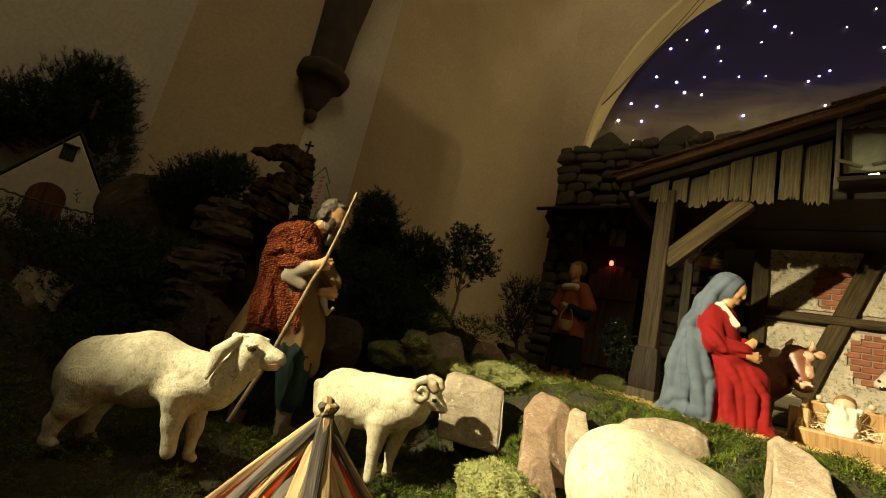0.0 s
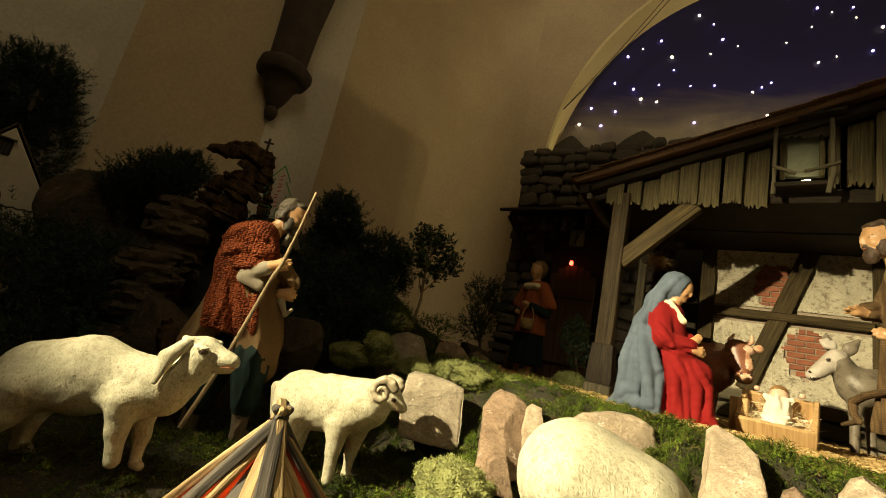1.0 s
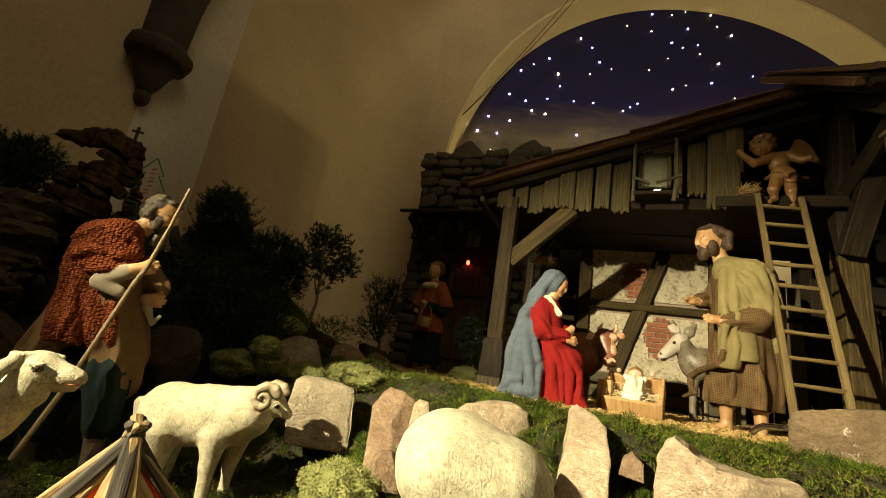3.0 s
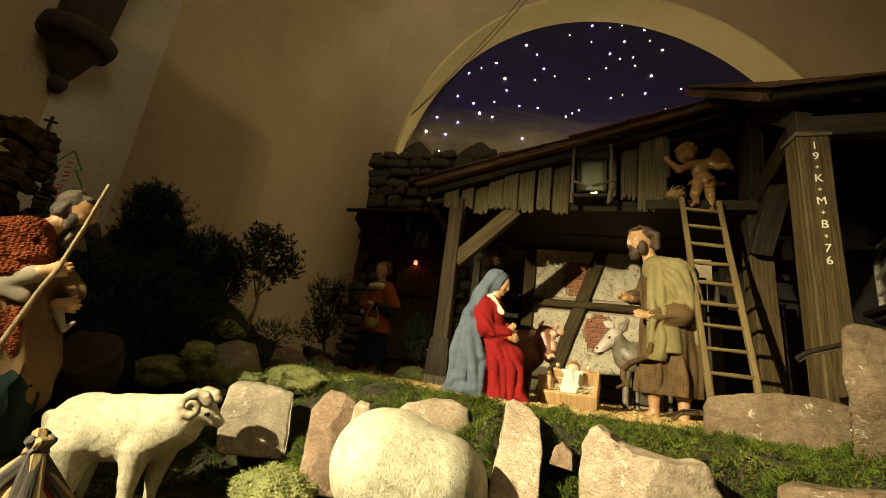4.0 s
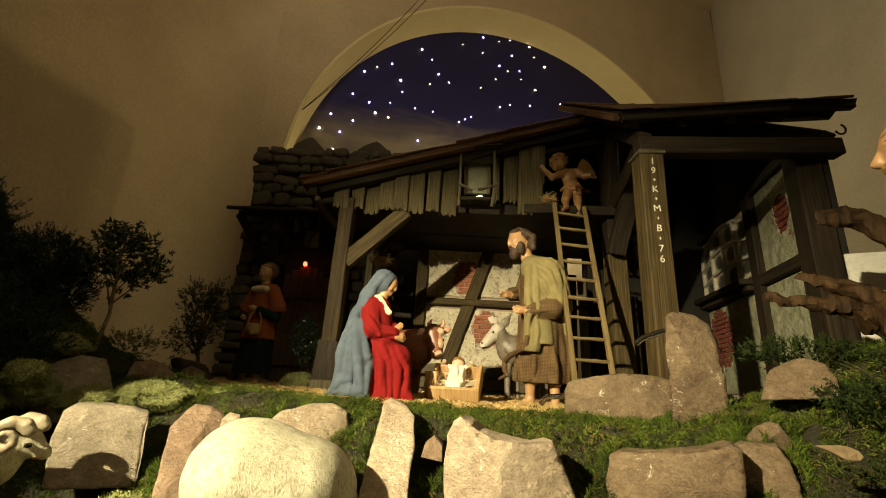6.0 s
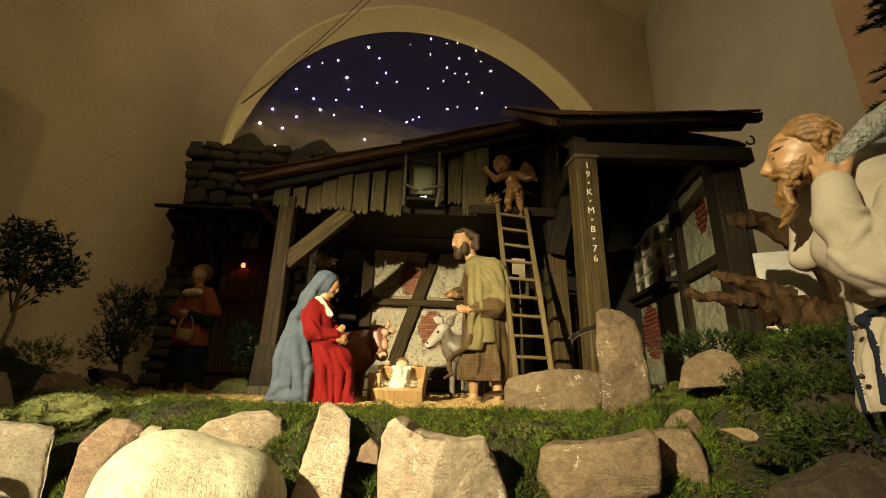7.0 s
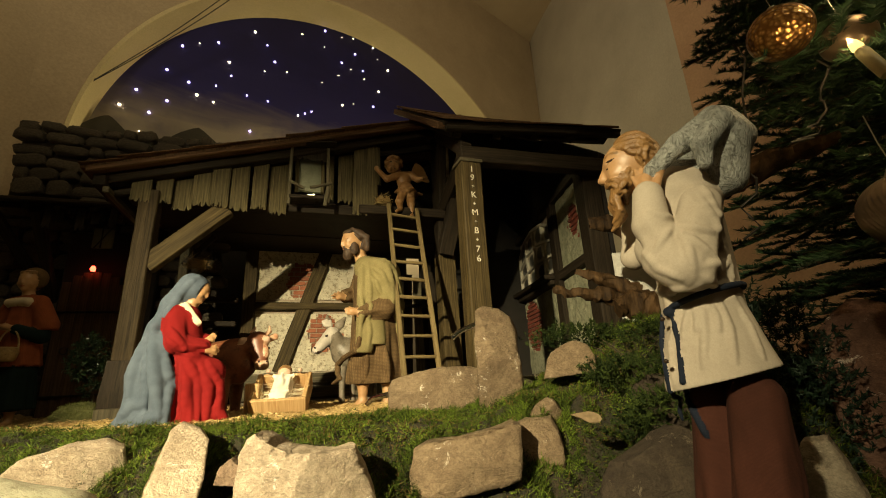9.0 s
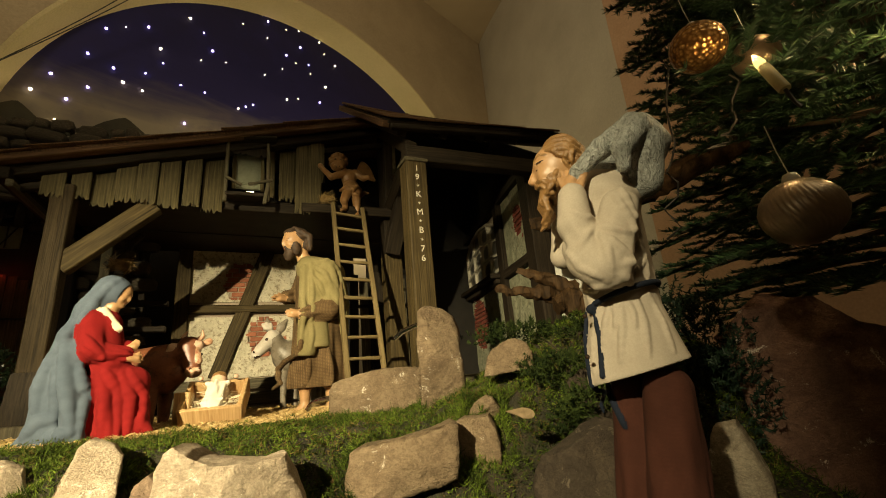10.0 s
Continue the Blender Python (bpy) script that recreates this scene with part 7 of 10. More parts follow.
for s in (-1, 1):
    c.blob((0.1621, 0.0235 * s, 0.2010), (0.0052, 0.0039, 0.0039), "eye", k=0.001)
    o = Vector((0.1332, 0.030 * s, 0.2159))
    for k in range(22):
        a0, a1 = 1.15 - 0.40 * k, 1.15 - 0.40 * (k + 1)
        r0, r1 = 0.0275 * (1 - 0.036 * k), 0.0275 * (1 - 0.036 * (k + 1))
        p = o + Vector((r0 * math.sin(a0), (0.0012 * k) * s, r0 * math.cos(a0)))
        q = o + Vector((r1 * math.sin(a1), (0.0012 * (k + 1)) * s, r1 * math.cos(a1)))
        w = 0.0113 * (1 - 0.032 * k)
        c.limb(p, q, w * (1.09 if k % 2 else 0.95), w * (0.95 if k % 2 else 1.09), "horn", 0.0010)
c.limb((0.0455, -0.0260, 0.1228), (0.0485, -0.0300, 0.0654), 0.0308, 0.0167, "wool", 0.015, wrinkle=0.001)
c.limb((0.0485, -0.0300, 0.0654), (0.0514, -0.0300, 0.0041), 0.0151, 0.0126, "wool", 0.008)
c.limb((0.0780, 0.0240, 0.1188), (0.0730, 0.0280, 0.0541), 0.0292, 0.0146, "wool", 0.015)
c.limb((0.0730, 0.0280, 0.0541), (0.0735, 0.0280, 0.0081), 0.0131, 0.0105, "wool", 0.008)
c.limb((0.0728, 0.0280, 0.0054), (0.0835, 0.0280, 0.0034), 0.0117, 0.0091, "horn", 0.004)
c.limb((-0.0744, -0.0240, 0.1144), (-0.0630, -0.0300, 0.0284), 0.0456, 0.0188, "wool", 0.015)
c.limb((-0.0630, -0.0300, 0.0284), (-0.0549, -0.0300, -0.0266), 0.0155, 0.0117, "wool", 0.008)
c.limb((-0.0789, 0.0240, 0.1005), (-0.0686, 0.0300, 0.0145), 0.0419, 0.0181, "wool", 0.015)
c.limb((-0.0686, 0.0300, 0.0145), (-0.0640, 0.0300, -0.0316), 0.0150, 0.0123, "wool", 0.008)
c.limb((-0.1400, 0.0000, 0.1634), (-0.1279, 0.0000, 0.1044), 0.0142, 0.0114, "wool", 0.010)
statue("ram_statue", c, 0.0025, (-0.755, 0.785, -0.258), 24, "white painted carved ram with curled horns on the moss", "sheep statue", "carved sheep")
# the sheep that grazes with its back to the viewer
c = Clay()
c.limb((-0.0877, -0.0400, 0.1886), (-0.0070, -0.0200, 0.1723), 0.0773, 0.0739, "wool", 0.03, wrinkle=0.0010)
c.limb((-0.0618, 0.0000, 0.1796), (0.0026, 0.0200, 0.1642), 0.0758, 0.0722, "wool", 0.03, wrinkle=0.0010)
c.limb((-0.0927, -0.0200, 0.1874), (-0.0904, 0.1500, 0.1407), 0.0796, 0.0692, "wool", 0.03, wrinkle=0.0010)
c.limb((-0.0401, 0.1300, 0.1474), (-0.0127, 0.2200, 0.0993), 0.0634, 0.0450, "wool", 0.03, wrinkle=0.0010)
c.blob((0.0002, 0.2600, 0.0639), (0.035, 0.05, 0.04), "wool", (30, 0, 0), 0.012)
for x, y in ((480, -0.05), (620, -0.05), (500, 0.12), (610, 0.12)):
    p = (-0.1046 + (x - 480) * 0.00105, y, 0.12)
    c.limb(p, (p[0], p[1], 0.0), 0.034, 0.017, "wool", 0.02)
statue("grazing_sheep_statue", c, 0.0042, (-0.066, 0.755, -0.250), 0, "white painted carved sheep grazing close by", "sheep statue", "carved sheep")

# the ox behind the manger
c = Clay()
c.limb((-0.2568, 0.1200, 0.2103), (-0.1159, 0.0200, 0.2279), 0.0964, 0.0879, "ox", 0.03)
c.limb((-0.1165, 0.0200, 0.2359), (-0.0457, -0.0200, 0.2645), 0.0730, 0.0541, "ox", 0.02)
c.limb((-0.0944, 0.0000, 0.1755), (-0.0622, -0.0200, 0.1900), 0.0529, 0.0370, "ox", 0.02)
for x, d in ((768, -0.02), (784, 0.06), (720, 0.16), (740, 0.22)):
    p, q = (-0.1471 + (x - 768) * 0.0027, d, 0.1587), (-0.1471 + (x - 768) * 0.0027, d, 0.0)
    c.limb(p, q, 0.0317, 0.0185, "ox", 0.015)
c.blob((-0.0259, -0.0300, 0.2967), (0.0453, 0.0453, 0.0453), "ox", k=0.008)
c.limb((-0.0254, -0.0350, 0.2910), (-0.0042, -0.0650, 0.2124), 0.0425, 0.0292, "ox", 0.008)
c.limb((-0.0037, -0.0550, 0.2906), (0.0127, -0.0750, 0.2385), 0.0158, 0.0158, "ox_face", 0.006)
c.blob((0.0009, -0.0500, 0.3019), (0.0290, 0.0211, 0.0211), "skin_pink", k=0.006, wrinkle=0.002)
c.blob((-0.0005, -0.0750, 0.1970), (0.0306, 0.0280, 0.0229), "ox_face", k=0.005)
c.blob((0.0123, -0.0920, 0.2021), (0.0152, 0.0101, 0.0101), "skin_pink", k=0.003)
for x in (820, 831):
    c.blob((0.0031 + (x - 825) * 0.0027, -0.098, 0.2086), (0.0053, 0.0053, 0.0042), "eye", k=0.001)
c.blob((-0.0173, -0.0760, 0.2594), (0.0088, 0.0078, 0.0067), "eye", k=0.001)
c.blob((0.0216, -0.0700, 0.2651), (0.0078, 0.0078, 0.0067), "eye", k=0.001)
c.limb((-0.0471, -0.0350, 0.2948), (-0.0815, -0.0500, 0.2963), 0.0160, 0.0199, "skin_pink", 0.004, sq=((0, 1, 0), 1.8))
c.limb((0.0166, -0.0250, 0.3054), (0.0428, -0.0200, 0.3184), 0.0133, 0.0160, "ox_face", 0.004, sq=((0, 1, 0), 1.8))
for p, q, e in (((-0.0381, -0.0350, 0.3220), (-0.0499, -0.0350, 0.3372), (-0.0378, -0.0350, 0.3595)), ((0.0048, -0.0350, 0.3249), (0.0201, -0.0350, 0.3392), (0.0188, -0.0350, 0.3633))):
    c.limb(p, q, 0.0112, 0.0096, "ox_face", 0.003)
    c.limb(q, e, 0.0096, 0.0048, "ox_face", 0.002)
statue("ox_statue", c, 0.0040, (0.10, 2.08, 0.0), 0, "brown carved ox with a pale muzzle beside the manger", "ox statue", "nativity figures")
# the donkey
c = Clay()
c.limb((0.0527, 0.0000, 0.2594), (0.2165, 0.1600, 0.2798), 0.0771, 0.0830, "donkey", 0.03)
c.limb((0.0348, 0.0000, 0.2582), (-0.0181, -0.0300, 0.3353), 0.0564, 0.0415, "donkey", 0.02)
c.limb((-0.0303, -0.0300, 0.3524), (-0.0785, -0.0450, 0.3003), 0.0389, 0.0284, "donkey_face", 0.008)
c.limb((-0.0785, -0.0450, 0.3003), (-0.1020, -0.0500, 0.2748), 0.0280, 0.0236, "donkey_face", 0.005)
c.blob((-0.1053, -0.0550, 0.2713), (0.0220, 0.0205, 0.0190), "donkey_face", k=0.004)
c.limb((-0.1123, -0.0720, 0.2582), (-0.0865, -0.0760, 0.2626), 0.0041, 0.0035, "eye", 0.001)
c.blob((-0.1162, -0.0740, 0.2838), (0.0052, 0.0047, 0.0058), "eye", k=0.001)
c.blob((-0.0580, -0.0660, 0.3410), (0.0094, 0.0071, 0.0077), "eye", k=0.001)
for k in range(5):
    c.limb((-0.0641 + 0.006 * k, -0.045, 0.3957 + 0.004), (-0.0800 + 0.010 * k, -0.040, 0.4192 + 0.004 * (k % 3)), 0.0122, 0.0061, "donkey_face", 0.004)
c.limb((-0.0067, -0.0300, 0.3719), (0.0095, -0.0400, 0.4020), 0.0150, 0.0240, "donkey", 0.004, sq=((0, 1, 0), 1.8))
c.limb((0.0095, -0.0400, 0.4020), (0.0359, -0.0400, 0.4400), 0.0240, 0.0075, "donkey", 0.003, sq=((0, 1, 0), 1.8))
c.limb((-0.0395, -0.0000, 0.3851), (-0.0514, 0.0100, 0.4224), 0.0152, 0.0213, "donkey", 0.004, sq=((0, 1, 0), 1.8))
c.limb((-0.0514, 0.0100, 0.4224), (-0.0552, 0.0100, 0.4563), 0.0216, 0.0062, "donkey", 0.003, sq=((0, 1, 0), 1.8))
for p, foot in (((0.0322, -0.0200, 0.2335), 0.0), ((0.0864, 0.0600, 0.2410), 0.006), ((0.1996, 0.1400, 0.2527), 0.0), ((0.2374, 0.2000, 0.2580), 0.0)):
    knee = (p[0] - 0.004 + foot, p[1], 0.13)
    c.limb(p, knee, 0.0322, 0.0161, "donkey", 0.012)
    c.limb(knee, (knee[0] + foot, p[1], 0.01), 0.0161, 0.0146, "donkey", 0.006)
statue("donkey_statue", c, 0.0044, (0.44, 2.36, 0.0), 0, "grey carved donkey with pricked ears looking at the manger", "donkey statue", "nativity figures")
# the winged cherub in the loft
c = Clay()
c.blob((-0.0325, 0.0000, 0.1881), (0.0412, 0.0348, 0.0539), "gilt", (0, 14, 0), 0.010)
c.blob((-0.0259, -0.0120, 0.1295), (0.0436, 0.0374, 0.0374), "gilt", k=0.010)
c.limb((-0.0437, -0.0100, 0.1033), (-0.0727, -0.0450, 0.0348), 0.0280, 0.0218, "gilt", 0.010)
c.limb((-0.0727, -0.0450, 0.0348), (-0.0638, -0.0300, -0.0029), 0.0197, 0.0136, "gilt", 0.006)
c.limb((-0.0645, -0.0320, -0.0069), (-0.0884, -0.0550, -0.0269), 0.0136, 0.0097, "gilt", 0.005)
c.limb((-0.0011, -0.0050, 0.1075), (0.0006, -0.0200, 0.0362), 0.0295, 0.0218, "gilt", 0.010)
c.limb((0.0006, -0.0200, 0.0362), (0.0044, -0.0100, -0.0232), 0.0198, 0.0146, "gilt", 0.006)
c.limb((0.0037, -0.0120, -0.0272), (-0.0029, -0.0400, -0.0541), 0.0145, 0.0109, "gilt", 0.005)
c.limb((-0.0644, -0.0100, 0.2087), (-0.1368, -0.0350, 0.1663), 0.0222, 0.0175, "gilt", 0.010)
c.limb((-0.1368, -0.0350, 0.1663), (-0.1868, -0.0500, 0.2031), 0.0163, 0.0125, "gilt", 0.008)
c.blob((-0.1960, -0.0520, 0.2150), (0.0142, 0.0110, 0.0157), "gilt", k=0.004)
c.limb((0.0018, -0.0080, 0.2191), (0.0407, -0.0300, 0.1829), 0.0222, 0.0174, "gilt", 0.010)
c.limb((0.0407, -0.0300, 0.1829), (0.0616, -0.0550, 0.1811), 0.0156, 0.0125, "gilt", 0.008)
c.limb((-0.0612, 0.0000, 0.2274), (-0.0803, -0.0060, 0.2439), 0.0208, 0.0192, "gilt", 0.006)
c.blob((-0.0960, -0.0100, 0.2616), (0.0433, 0.0401, 0.0417), "gilt", k=0.004)
c.blob((-0.1106, -0.0300, 0.2334), (0.0285, 0.0222, 0.0254), "gilt", k=0.006)
c.blob((-0.1193, -0.0520, 0.2248), (0.0075, 0.0094, 0.0100), "gilt", k=0.003)
for x in (1032, 1044):
    c.blob((-0.1030 + (x - 1038) * 0.0029, -0.034, 0.2359), (0.0160, 0.0128, 0.0144), "gilt", k=0.004)
    c.blob((-0.1022 + (x - 1038) * 0.0024, -0.046, 0.2701), (0.0071, 0.0048, 0.0045), "hair_brown", k=0.001)
c.limb((-0.1151, -0.046, 0.2286), (-0.0941, -0.048, 0.2295), 0.0035, 0.0035, "hair_brown", 0.001)
for k in range(26):
    a, b = 2.4 * k, 0.15 + 0.042 * k
    d = Vector((math.cos(a) * math.sin(b * 1.5), math.sin(a) * math.sin(b * 1.5), math.cos(b * 1.5)))
    if d.y > -0.55 or d.z > 0.45:
        c.blob(tuple(Vector((-0.0911, -0.0040, 0.2753)) + d * 0.0419), (0.0148, 0.0148, 0.0148), "gilt", k=0.0015)
for k in range(8):
    c.limb((0.0196, 0.0300, 0.2325), (0.0556 + 0.0095 * k, 0.045, 0.3176 - 0.002 * k * k), 0.0145, 0.0110, "gilt", 0.003, sq=((0, 1, 0), 1.8))
    c.limb((0.0556 + 0.0095 * k, 0.045, 0.3176 - 0.002 * k * k), (0.0965 + 0.003 * k, 0.048, 0.2951 - 0.008 * k), 0.0103, 0.0071, "gilt", 0.002, sq=((0, 1, 0), 1.8))
ridge(c, -1, ((-0.0762, -0.0450, 0.1182), (-0.0391, -0.0550, 0.1022), (0.0050, -0.0450, 0.1282)), 0.0139, "gilt", 0.004)
ridge(c, -1, ((-0.0068, -0.0450, 0.1212), (0.0350, -0.0400, 0.1189), (0.0850, -0.0300, 0.1324)), 0.0110, "gilt", 0.003)
ridge(c, -1, ((-0.0261, -0.0500, 0.1051), (-0.0097, -0.0500, 0.0801), (0.0105, -0.0400, 0.0791)), 0.0110, "gilt", 0.003)
statue("cherub_statue", c, 0.0030, (0.80, 2.13, 1.00), 0, "varnished carved cherub with wings standing in the loft", "statue", "nativity figures")

# ---- manger ----
manger = thing("manger", (0.19, 1.9, 0.0), "pale pine box manger filled with straw", "manger", turn=-12)
MM = Matrix.Translation((0.195, 1.90, 0.0)) @ pose(0, 0, 0, 0, 0, -10)


def mpart(name, x0, x1, y0, y1, z0, z1, tilt=(0, 0, 0)):
    bm = box_bm(x0, x1, y0, y1, z0, z1, 0.003)
    return part(name, bm, "pale_wood", manger, "", MM @ pose(0, 0, 0, *tilt))


TROUGH = MM @ pose(0, -0.075, 0.004, 33, 0, 0)


def tpart(name, x0, x1, y0, y1, z0, z1):
    return part(name, box_bm(x0, x1, y0, y1, z0, z1, 0.003), "pale_wood", manger, "", TROUGH)


tpart("front_board", -0.104, 0.104, -0.016, 0.0, 0.0, 0.075)
tpart("back_board", -0.088, 0.088, 0.150, 0.166, 0.0, 0.075)
tpart("side_board", -0.104, -0.088, 0.0, 0.166, 0.0, 0.078)
tpart("side_board", 0.088, 0.104, 0.0, 0.166, 0.0, 0.078)
tpart("bottom", -0.088, 0.088, 0.0, 0.150, 0.002, 0.014)
for x in (-0.085, 0.065):
    mpart("leg", x, x + 0.02, 0.045, 0.065, 0.0, 0.088)
single("wooden_block", mesh_of(box_bm(-0.026, 0.026, -0.022, 0.022, 0, 0.122, 0.003), "wooden_block"), "pale_wood", Matrix.Translation((0.086, 1.86, 0)) @ pose(0, 0, 0, 0, 0, -10), "upright pale pine block beside the manger", "wood block")
c = Clay()
c.limb((0, -0.045, 0.0), (0, 0.035, 0.012), 0.036, 0.034, "swaddle", 0.02, fold=(0.004, 7, 0.4), wrinkle=0.001)
c.blob((0.0, 0.072, 0.030), (0.026, 0.026, 0.027), "skin_pink", k=0.008)
c.blob((0.0, 0.080, 0.036), (0.026, 0.025, 0.024), "hair_fair", k=0.004)
for k in range(5):
    c.limb((-0.030 + 0.006 * k, -0.05 + 0.018 * k, 0.024 + 0.004 * (k % 2)), (0.030 - 0.004 * k, -0.035 + 0.016 * k, 0.026), 0.006, 0.007, "swaddle", 0.005)
for k in (-1, 1):
    c.limb((0.022 * k, 0.045, 0.024), (0.034 * k, 0.052, 0.034), 0.010, 0.008, "swaddle", 0.006)
    c.blob((0.058 * k, 0.071, 0.044), (0.009, 0.009, 0.009), "skin_pink", k=0.004)
me = c.mesh("infant_doll", 0.0034)
single("infant_doll", me, c.mats, TROUGH @ Matrix.Translation((0, 0.072, 0.052)) @ Matrix.Scale(1.05, 4), "small swaddled infant doll lying on straw in the manger", "doll", "nativity figures")

# ---- ground, rocks and plants ----


def ground_z(x, y):
    """The height of the mossy ground: a flat stable floor, a bank that falls towards the front, and low hills on both sides."""
    x, y = np.asarray(x, float), np.asarray(y, float)
    edge = np.interp(x, [-1.5, -1.0, -0.7, -0.35, 0.0, 0.35, 0.7, 1.1], [1.80, 1.60, 1.44, 1.26, 1.16, 1.04, 0.96, 0.88])
    t = smooth_step(edge - 0.50, edge + 0.02, y)
    z = -0.265 * (1 - t) - 0.05 * smooth_step(0.55, 0.2, y) * smooth_step(0.2, 0.6, x)
    z = z + 0.235 * np.exp(-(((x - 1.28) / 0.36) ** 2 + ((y - 0.98) / 0.36) ** 2))
    z = z + 0.16 * np.exp(-(((x + 1.42) / 0.34) ** 2 + ((y - 1.70) / 0.34) ** 2))
    z = z + 0.62 * smooth_step(-1.22, -2.15, x) * smooth_step(2.6, 1.9, y) * (1 - 0.62 * np.exp(-(((x + 2.30) / 0.45) ** 2 + ((y - 0.25) / 0.33) ** 2)))
    calm = smooth_step(edge + 0.0, edge + 0.35, y) * smooth_step(-1.15, -0.9, x) * smooth_step(1.2, 0.95, x)
    pads = (0.5 + 0.5 * np.sin(61 * x + 4 * np.sin(19 * y)) * np.sin(55 * y + 4 * np.sin(23 * x))) ** 1.5
    w = 0.026 * pads + 0.020 * np.sin(9.1 * x + 2.0 * np.sin(5.3 * y)) * np.sin(8.3 * y + 1.7 * np.sin(6.1 * x)) + 0.008 * np.sin(31 * x + 3 * np.sin(17 * y)) * np.sin(27 * y)
    z = z + w * (1 - calm)
    return z - (0.7 + 0.1 * x * 0) * smooth_step(-0.35, -0.8, y)


def is_floor(x, y):
    edge = np.interp(x, [-1.5, -1.0, -0.7, -0.35, 0.0, 0.35, 0.7, 1.1], [2.0, 1.95, 1.72, 1.52, 1.44, 1.40, 1.52, 1.60])
    return (y > edge + 0.05 * np.sin(23 * x) + 0.03 * np.sin(51 * x)) & (x > -1.08) & (x < 1.3)


def sheet(name, x0, x1, y0, y1, step, lift, keep=None):
    xs, ys = np.arange(x0, x1 + step / 2, step), np.arange(y0, y1 + step / 2, step)
    gx, gy = np.meshgrid(xs, ys, indexing="ij")
    v = np.stack([gx, gy, ground_z(gx, gy) + lift], -1).reshape(-1, 3)
    i = np.arange((len(xs) - 1) * len(ys)).reshape(len(xs) - 1, len(ys))[:, :-1].ravel()
    f = np.stack([i, i + len(ys), i + len(ys) + 1, i + 1], 1)
    if keep is not None:
        c = v[f].mean(1)
        f = f[keep(c[:, 0], c[:, 1])]
        used, inv = np.unique(f, return_inverse=True)
        v, f = v[used], inv.reshape(f.shape)
    me = quick_mesh(name, v, f)
    me.shade_smooth()
    return me


single("ground", sheet("ground", -3.3, 3.6, -1.0, 4.4, 0.03, 0.0), "soil", Matrix.Identity(4), "mossy bank of dark soil under the crib", "ground", kind="structure")
M["chaff"] = mottled("chaff_floor", (0.30, 0.20, 0.085), (0.50, 0.36, 0.17), 40, 0.9, 1.0, 0.012, 200, c=(0.20, 0.13, 0.06))
single("straw_floor", sheet("straw_floor", -1.1, 1.32, 1.3, 3.3, 0.02, 0.005, is_floor), "chaff", Matrix.Identity(4), "floor of pale chopped straw in the stable", "straw floor", kind="stuff")


def scatter(n, x0, x1, y0, y1, rng):
    return rng.uniform(x0, x1, n), rng.uniform(y0, y1, n)


def blade_mesh(name, base, way, length, width, rng, bent=0.35, slim=False):
    """One slim, bent leaf for each base point: base and way (n, 3), length and width (n,)."""
    n = len(base)
    way = way / np.linalg.norm(way, axis=1, keepdims=True)
    side = np.cross(way, rng.normal(size=(n, 3)))
    side /= np.linalg.norm(side, axis=1, keepdims=True) + 1e-9
    curve = np.cross(side, way) * (bent * length)[:, None] * rng.uniform(-1, 1, n)[:, None]
    a, b = base - side * width[:, None] / 2, base + side * width[:, None] / 2
    if slim:
        v = np.stack([a, b, base + way * length[:, None] + curve], 1).reshape(-1, 3)
        return quick_mesh(name, v, np.arange(3 * n).reshape(-1, 3))
    mid = base + way * (0.55 * length)[:, None] + curve * 0.35
    tip = base + way * length[:, None] + curve
    m1, m2 = mid - side * width[:, None] * 0.38, mid + side * width[:, None] * 0.38
    v = np.stack([a, b, m2, m1, tip], 1).reshape(-1, 3)
    i = np.arange(n)[:, None] * 5
    quads = i + np.array([[0, 1, 2, 3]])
    tris = i + np.array([[3, 2, 4]])
    me = bpy.data.meshes.new(name)
    loops = np.concatenate([quads.ravel(), tris.ravel()])
    me.vertices.add(len(v))
    me.vertices.foreach_set("co", v.astype(np.float32).ravel())
    me.loops.add(len(loops))
    me.loops.foreach_set("vertex_index", loops.astype(np.int32))
    me.polygons.add(2 * n)
    me.polygons.foreach_set("loop_start", np.concatenate([np.arange(n) * 4, 4 * n + np.arange(n) * 3]).astype(np.int32))
    me.update(calc_edges=True)
    return me


